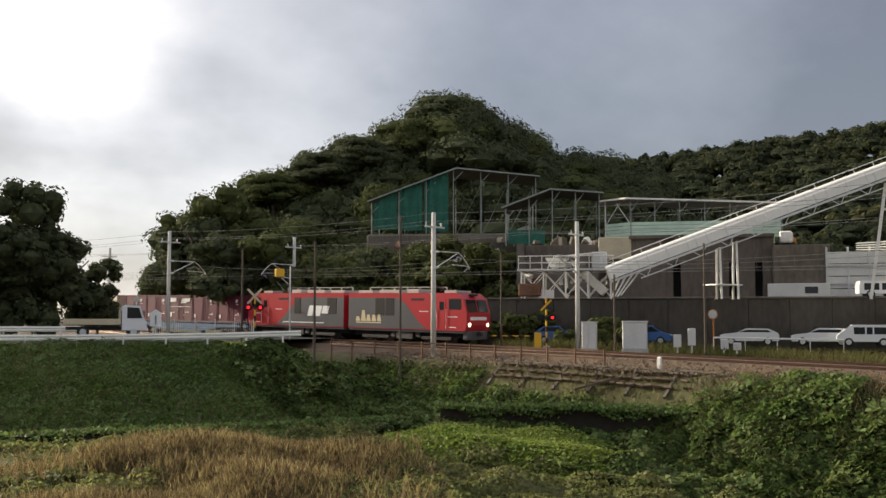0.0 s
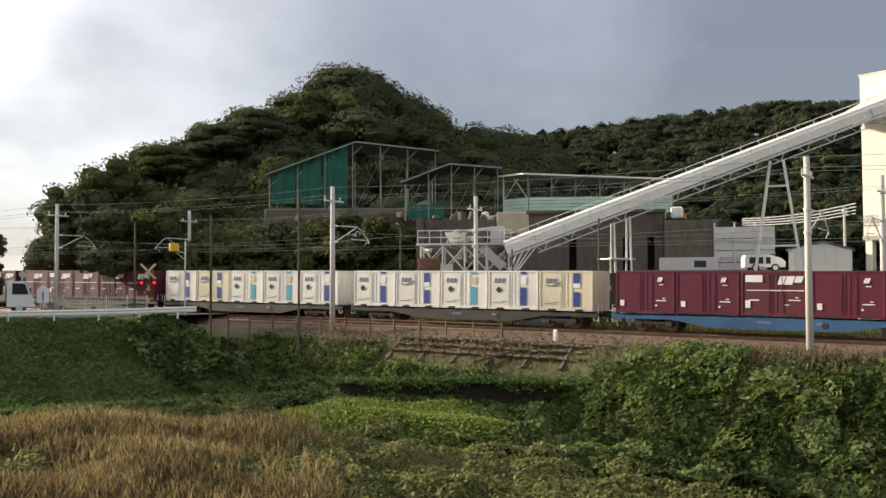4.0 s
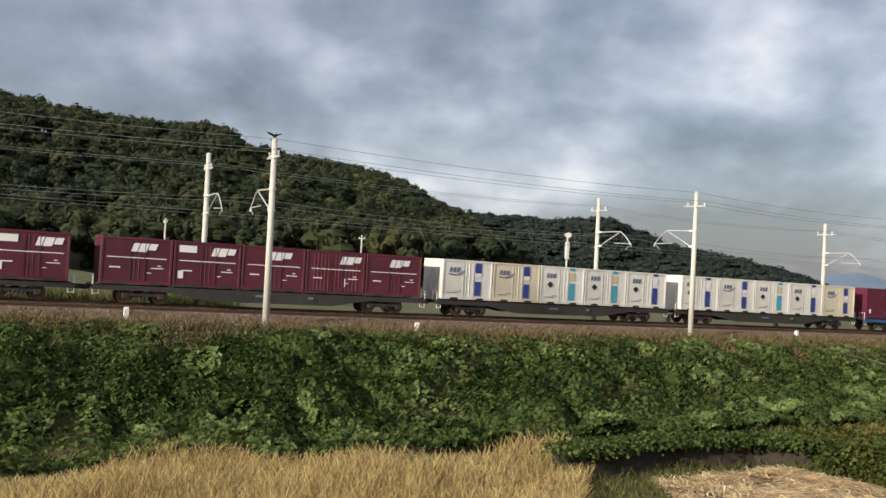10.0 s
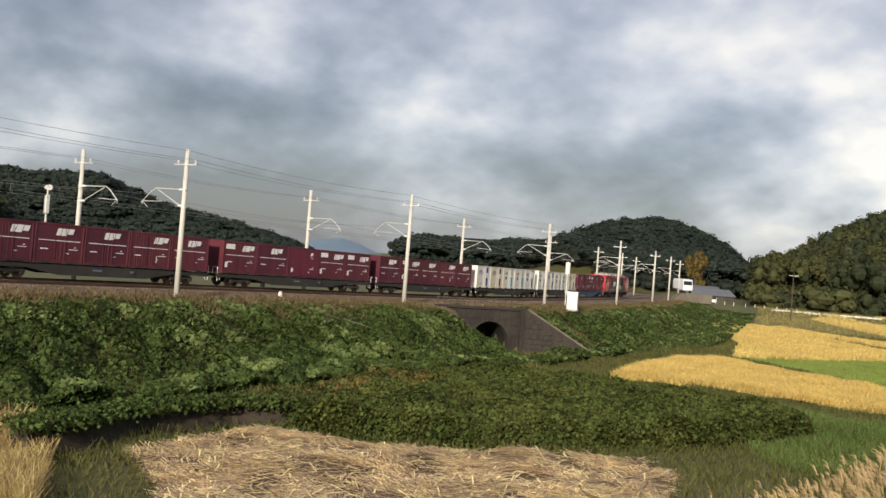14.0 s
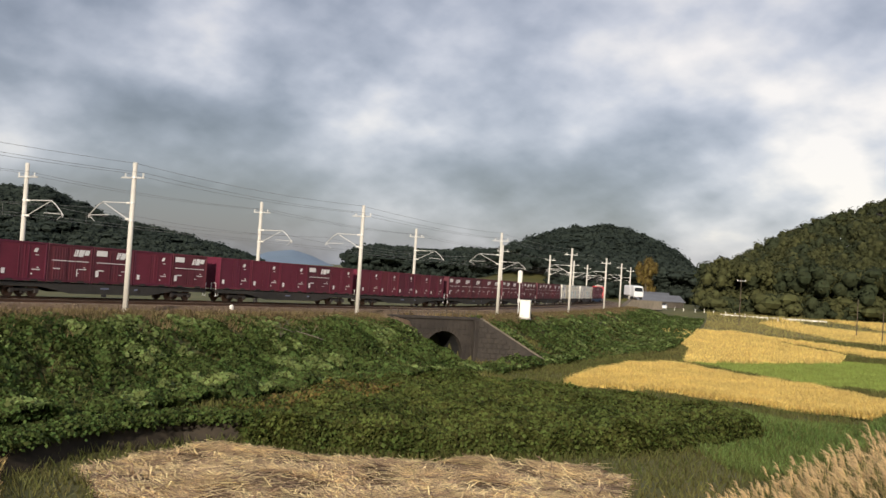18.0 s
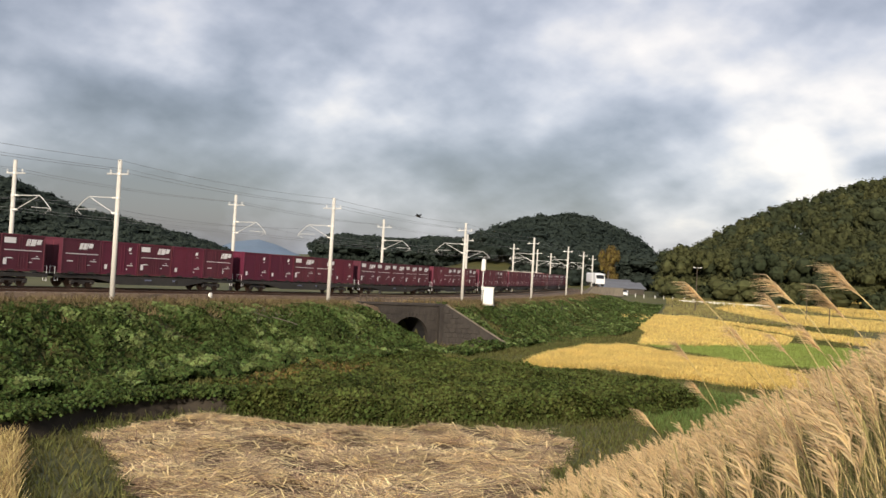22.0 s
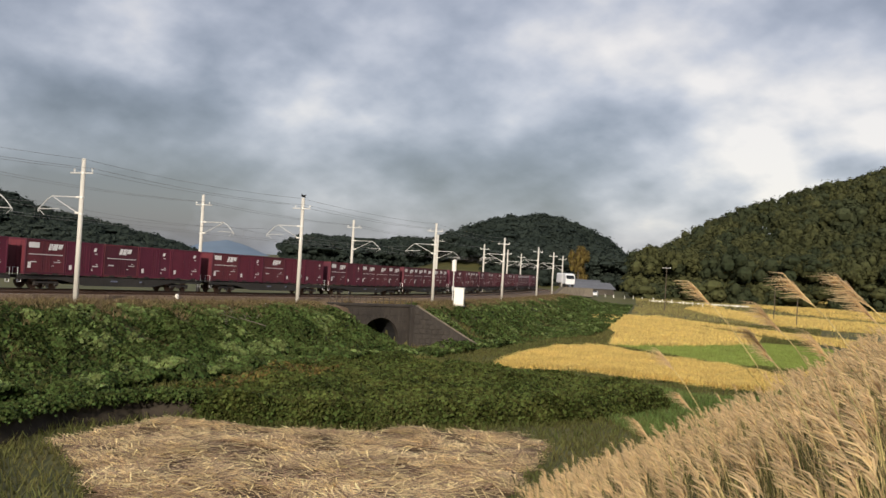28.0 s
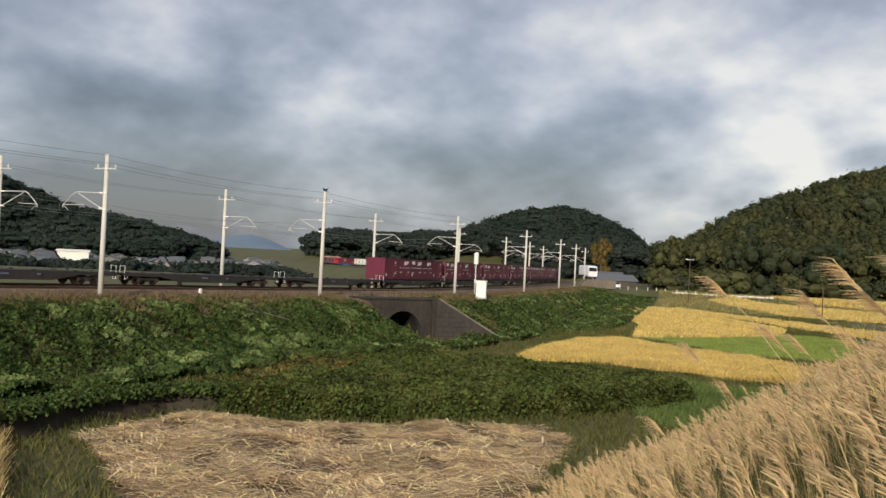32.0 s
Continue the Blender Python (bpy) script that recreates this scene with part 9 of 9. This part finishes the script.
def trees_about():
    for i, (x, y, h, rad) in enumerate(((2.0, 86.0, 13.5, 5.5), (8.5, 88.0, 13.0, 5.0), (13.5, 87.5, 9.5, 4.2), (-7.0, 84.0, 12.5, 6.0), (17.5, 90.0, 6.0, 2.8), (-16.0, 88.0, 13.0, 6.0))):
        tree(x, y, h, rad, "tree_leaf", 200 + i, "dark evergreen tree beside the road")
    for i, (x, y, h, rad) in enumerate(((29.0, 97.0, 13.0, 4.6), (34.5, 99.0, 15.0, 6.0), (30.0, 88.0, 9.0, 4.6), (36.5, 84.0, 9.0, 4.4), (40.5, 79.5, 7.5, 3.8), (34.0, 79.5, 6.5, 3.4))):
        tree(x, y, h, rad, ("tree_leaf", "tree_leaf_b")[i % 2], 220 + i, "broadleaf tree at the foot of the hill")
    tree(178.0, -250.0, 15.0, 3.2, "autumn_leaf", 240, "slim yellowing tree at the wood's edge")
    # bushes below the sheds
    r = np.random.default_rng(55)
    C, R, H = [], [], []
    for i in range(70):
        t = r.random()
        x, y = 33 + 15.5 * t + r.normal(0, 1.2), 82.5 - 12.0 * t + r.normal(0, 1.6)
        C.append((x, y, 8.6 + r.uniform(0, 6.5) * (0.6 + 0.5 * t)))
        R.append(r.uniform(1.3, 2.4)); H.append(r.uniform(1.0, 1.9))
    V = crowns(np.array(C), np.array(R), np.array(H), 520, 0.36, 56)
    # the lighter leaf colour stands in for sun on these bushes
    stuff("hillside_bushes", V, "tree_leaf_b", "bushes and creepers under the sheds, sunlight in their leaf colour", "bushes")
    C, R, H = [], [], []
    for i in range(26):
        a = r.uniform(-52, -34)
        p = on_line(a, -r.uniform(8, 12), 0)
        C.append((p.x, p.y, p.z + r.uniform(0.0, 1.6))); R.append(r.uniform(0.8, 1.6)); H.append(r.uniform(0.7, 1.3))
    stuff("trackside_bushes", crowns(np.array(C), np.array(R), np.array(H), 420, 0.28, 57), "tree_leaf_b", "leafy bushes behind the track", "bushes")


trees_about()


def thickets():
    r = np.random.default_rng(66)
    C = np.column_stack([r.uniform(-24, 13, 46), r.uniform(82, 92, 46), r.uniform(8.0, 12.5, 46)])
    stuff("roadside_thicket", crowns(C, r.uniform(1.6, 3.2, 46), r.uniform(1.3, 2.4, 46), 700, 0.34, 67), "tree_leaf", "dark thicket under the roadside trees", "bushes")
    az, D = np.radians(r.uniform(107, 127, 620)), r.uniform(230, 560, 620)
    x, y = D * np.sin(az), D * np.cos(az)
    A, n = line_frame(x, y)
    x, y = x[np.abs(n) > 40], y[np.abs(n) > 40]
    C = np.column_stack([x, y, ground_z(x, y) + 1.5])
    k = len(x)
    tagged(new("town_trees", flat_mesh("town_trees", crowns(C, r.uniform(2.5, 6, k), r.uniform(1.6, 3.4, k), 90, 1.5, 68)[:, :3], 3, "shade_leaf")), "garden trees among the houses, shade in their leaf colour", "trees", kind="stuff")


thickets()


def bird_thing():
    b = thing("crow", (0, 0, 0), 0, "black crow flying to a line pole", "bird")
    part("body", MB().cyl((-0.22, 0, 0), (0.16, 0, 0.03), 0.05, 0.07, 8), "black", b)
    part("head", MB().cyl((0.14, 0, 0.03), (0.30, 0, 0.05), 0.055, 0.015, 8), "black", b)
    for sg in (-1, 1):
        part("wing", MB().prism([(-0.12, 0), (0.12, 0), (0.08, 0.28), (-0.04, 0.45), (-0.10, 0.25)], (0, 0, 0.04), (1, 0, 0), (0, sg, 0.45), (0, 0, 1), 0.015), "black", b)
    part("tail", MB().prism([(-0.2, -0.04), (-0.42, -0.09), (-0.42, 0.09), (-0.2, 0.04)], (0, 0, 0), (1, 0, 0), (0, 1, 0), (0, 0, 1), 0.012), "black", b)
    return b


CROW = bird_thing()
p = on_line(19.8, 6.0, 8.95)
perched = copy_thing(CROW, pose(p.x, p.y, p.z + 0.08, 0, -20, 200))
tagged(perched, "black crow perched on a line pole")


def ditch_bank():
    w = thing("ditch_bank", (0, 0, 0), 0, "dark bare soil face of the ditch beside the straw", "bank", kind="structure")
    pts = [(35.6, -13.2), (36.6, -15.2), (38.0, -18.2), (38.6, -22.0), (36.8, -25.4)]
    for a, b in zip(pts[:-1], pts[1:]):
        m, L = between(a, b, 0)
        o = part("bank_face", MB().prism([(-0.8, 1.2), (0.0, 2.35), (0.5, 2.5), (1.3, 1.2)], (-0.1, 0, 0), (0, 1, 0), (0, 0, 1), (1, 0, 0), L + 0.2), "soil", w)
        o.matrix_basis = m
    r = np.random.default_rng(12)
    k = r.integers(0, len(pts) - 1, 9000)
    t = r.random((9000, 1))
    P = np.array(pts)
    q = P[k] * (1 - t) + P[k + 1] * t + r.normal(0, 0.45, (9000, 2))
    z = 2.45 + 0.35 * r.random(9000) - 0.1 * np.abs(r.normal(0, 1, 9000))
    stuff("bank_leaves", leaf_cards(np.column_stack([q, z]), 0.16, 13, (0, 0, 0.6), 0.7), "leaf", "leafy weeds along the ditch bank", "weeds")


ditch_bank()


def fallen_branches():
    r = np.random.default_rng(23)
    for k, (a, n) in enumerate(((56.0, 12.2), (57.4, 12.8), (55.2, 13.2))):
        p = on_line(a, n, 0)
        z = float(ground_z(np.array([p.x]), np.array([p.y]))[0]) + 0.75
        d = bearing((165, 215, 120)[k])
        mb = MB().tube([Vector((p.x, p.y, z)) + d * (t * 1.9) + Vector((0.1 * math.sin(7 * t), 0, 0.15 - 0.5 * t)) for t in np.linspace(0, 1, 6)], 0.028, 6)
        for q in range(3):
            b = Vector((p.x, p.y, z + 0.2)) + d * (0.4 + 0.4 * q)
            mb.cyl(b, b + Vector((r.normal(0, 0.3), r.normal(0, 0.3), r.uniform(0.1, 0.5))), 0.025, 0.01, 5)
        solid("fallen_branch", mb, "old_concrete", "bare pale fallen branch lying on the creeper", "branch", "fallen branches")


fallen_branches()


def wall_leaves():
    r = np.random.default_rng(14)
    for pts, top in (([(26.8, 42.6), (31.0, 39.5), (34.0, 37.2), (36.7, 34.0), (38.3, 30.0)], 4.35), ([(-14, 48.8), (0, 47.6), (12, 46.2), (20, 45.0), (26, 44.6)], 3.55)):
        P = np.array(pts)
        k, t = r.integers(0, len(P) - 1, 7000), r.random((7000, 1))
        q = P[k] * (1 - t) + P[k + 1] * t + r.normal(0, 0.35, (7000, 2))
        wave = 0.5 + 0.5 * np.sin(q[:, 0] * 1.7) * np.sin(q[:, 0] * 0.6 + 1)
        z = top + 0.25 * r.random(7000) - 0.75 * wave * r.random(7000) ** 2
        stuff("hanging_leaves", leaf_cards(np.column_stack([q, z]), 0.18, 15, (-0.3, -0.3, 0.6), 0.6), "bank_leaf", "green leaves hanging over the stream wall", "creeper")


wall_leaves()


def raised_arms():
    for i, (x, y, z) in enumerate(((85.9, -39.2, 4.2), (89.2, -51.9, 4.2))):
        k = thing("barrier_arm", (x, y, z), 0, "raised black barrier arm behind the track", "barrier", "barrier arms")
        part("post", MB().box((0, 0, 0.6), (0.35, 0.35, 1.2), 0.03), "black", k)
        part("arm", MB().beam((0, 0, 1.0), (0.7, 1.6, 3.4), 0.16), "black", k)


raised_arms()


def traffic_mirror():
    x, y = 51.3, 47.9
    g = float(ground_z(np.array([x]), np.array([y]))[0])
    face = (Vector((20, 30, 0)) - Vector((x, y, 0))).normalized()
    k = thing("traffic_mirror", (x, y, g - 0.05), 0, "round traffic mirror with orange rim on a post", "mirror")
    c = Vector((0, 0, 9.28 - g)) + face * 0.12
    part("post", MB().cyl((0, 0, 0), (0, 0, c.z + 0.35), 0.045, None, 12), "orange", k)
    part("rim", MB().cyl(c - face * 0.05, c + face * 0.03, 0.34, None, 24), "orange", k, "orange rim")
    part("mirror_glass", MB().cyl(c + face * 0.03, c + face * 0.045, 0.29, 0.26, 24), "steel", k, "convex mirror face")
    part("bracket", MB().beam((0, 0, c.z), tuple(c - face * 0.04), 0.05), "steel", k)


traffic_mirror()
# tall stalks that sway in the wind before the viewer
STALKS = []


def plume_stalk(seed, H):
    r = np.random.default_rng(seed)
    o = thing("silver_grass_stalk", (0, 0, 0), 0, "tall swaying stalk of silver grass with feathery plume", "grass stalk", "swaying stalks")
    way = Vector((LX, LY, 0))
    bend = [way * (0.36 * H * t * t) + Vector((0, 0, H * (t - 0.12 * t ** 3))) for t in np.linspace(0, 1, 8)]
    part("stem", MB().tube(bend, 0.0028, 5), "reed_stem", o)
    side = Vector((-LY, LX, 0))
    Q = []
    tip = (bend[-1] - bend[-2]).normalized()
    for k in range(110):
        t = r.uniform(0.0, 1.0)
        root = bend[-1] - tip * (t * 0.16)
        L = r.uniform(0.07, 0.17)
        d = (tip * 1.1 + way * r.uniform(0.0, 0.7) + side * r.normal(0, 0.16) + Vector((0, 0, r.uniform(-0.1, 0.35)))).normalized()
        a, b = root + d * L * 0.55, root + d * L + way * (L * 0.22) - Vector((0, 0, L * 0.30))
        w = d.cross(Vector(r.normal(size=3))).normalized() * 0.0016
        Q += [[root - w, root + w, a + w, a - w], [a - w, a + w, b + w * 0.4, b - w * 0.4]]
    part("plume", flat_mesh("plume", np.array([[tuple(p) for p in q] for q in Q]), 4, "plume"), None, o, "pale feathery plume")
    for k in range(4):
        s0 = bend[k + 1]
        d = (way * r.uniform(0.2, 1.0) + side * r.normal(0, 0.5)).normalized()
        w = Vector((-d.y, d.x, 0)) * 0.006
        p1, p2 = s0 + d * 0.22 + Vector((0, 0, 0.25)), s0 + d * 0.5 + Vector((0, 0, 0.18))
        part("leaf", flat_mesh("leaf", np.array([[tuple(p) for p in (s0 - w, s0 + w, p1 + w, p1 - w)], [tuple(p) for p in (p1 - w, p1 + w, p2 + w * 0.2, p2 - w * 0.2)]]), 4, "olive_leaf"), None, o)
    return o


for i, (x, y, z) in enumerate(((3.08, -5.73, 8.97), (2.13, -5.07, 9.05), (2.52, -5.45, 8.84), (4.07, -6.89, 8.37), (2.89, -5.82, 8.63), (1.76, -4.68, 8.95), (1.50, -4.35, 9.10), (4.12, -7.43, 8.01), (2.35, -5.52, 8.66), (4.21, -6.80, 7.79), (1.2, -5.9, 9.2), (3.4, -7.4, 8.5))):
    g = 7.2
    for k in range(3):
        H = z - g
        bx, by = x - LX * 0.36 * H, y - LY * 0.36 * H
        g = float(ground_z(np.array([bx]), np.array([by]))[0])
        H = max(0.7, (z - g) / 0.88)
    bx, by = x - LX * 0.36 * H, y - LY * 0.36 * H
    STALKS.append((plume_stalk(300 + i, H), (bx, by, g - 0.02), i))


def motions():
    for ob, off, dz in TRAIN:
        walk(ob, [(t, along(HEAD[t] + off, FAR_C, dz)) for t in range(33)])
    for ob, p, i in STALKS:
        rows = []
        for k in range(65):
            t = k * 0.5
            a = 3.0 * math.sin(1.9 * t + i * 1.3) + 1.6 * math.sin(3.3 * t + i * 2.1)
            rows.append((t, pose(*p, a * LY, a * LX * -1 + 0.8 * math.sin(2.3 * t + i), 0)))
        walk(ob, rows)
    top = on_line(74.0, 6.49, 9.05)
    way = [(0.0, (-20, -260, 30)), (12.0, (10, -130, 22)), (19.0, (36, -62, 13.6)), (21.8, (53.8, -52.2, 12.2)), (22.3, (58.0, -52.1, 12.9)), (23.0, (62.9, -52.6, 13.4)), (24.0, (66.6, -53.8, 14.0)), (25.5, top), (32.0, top)]
    walk(CROW, [(t, pose(*p, 0, -10, 20)) for t, p in way])


motions()
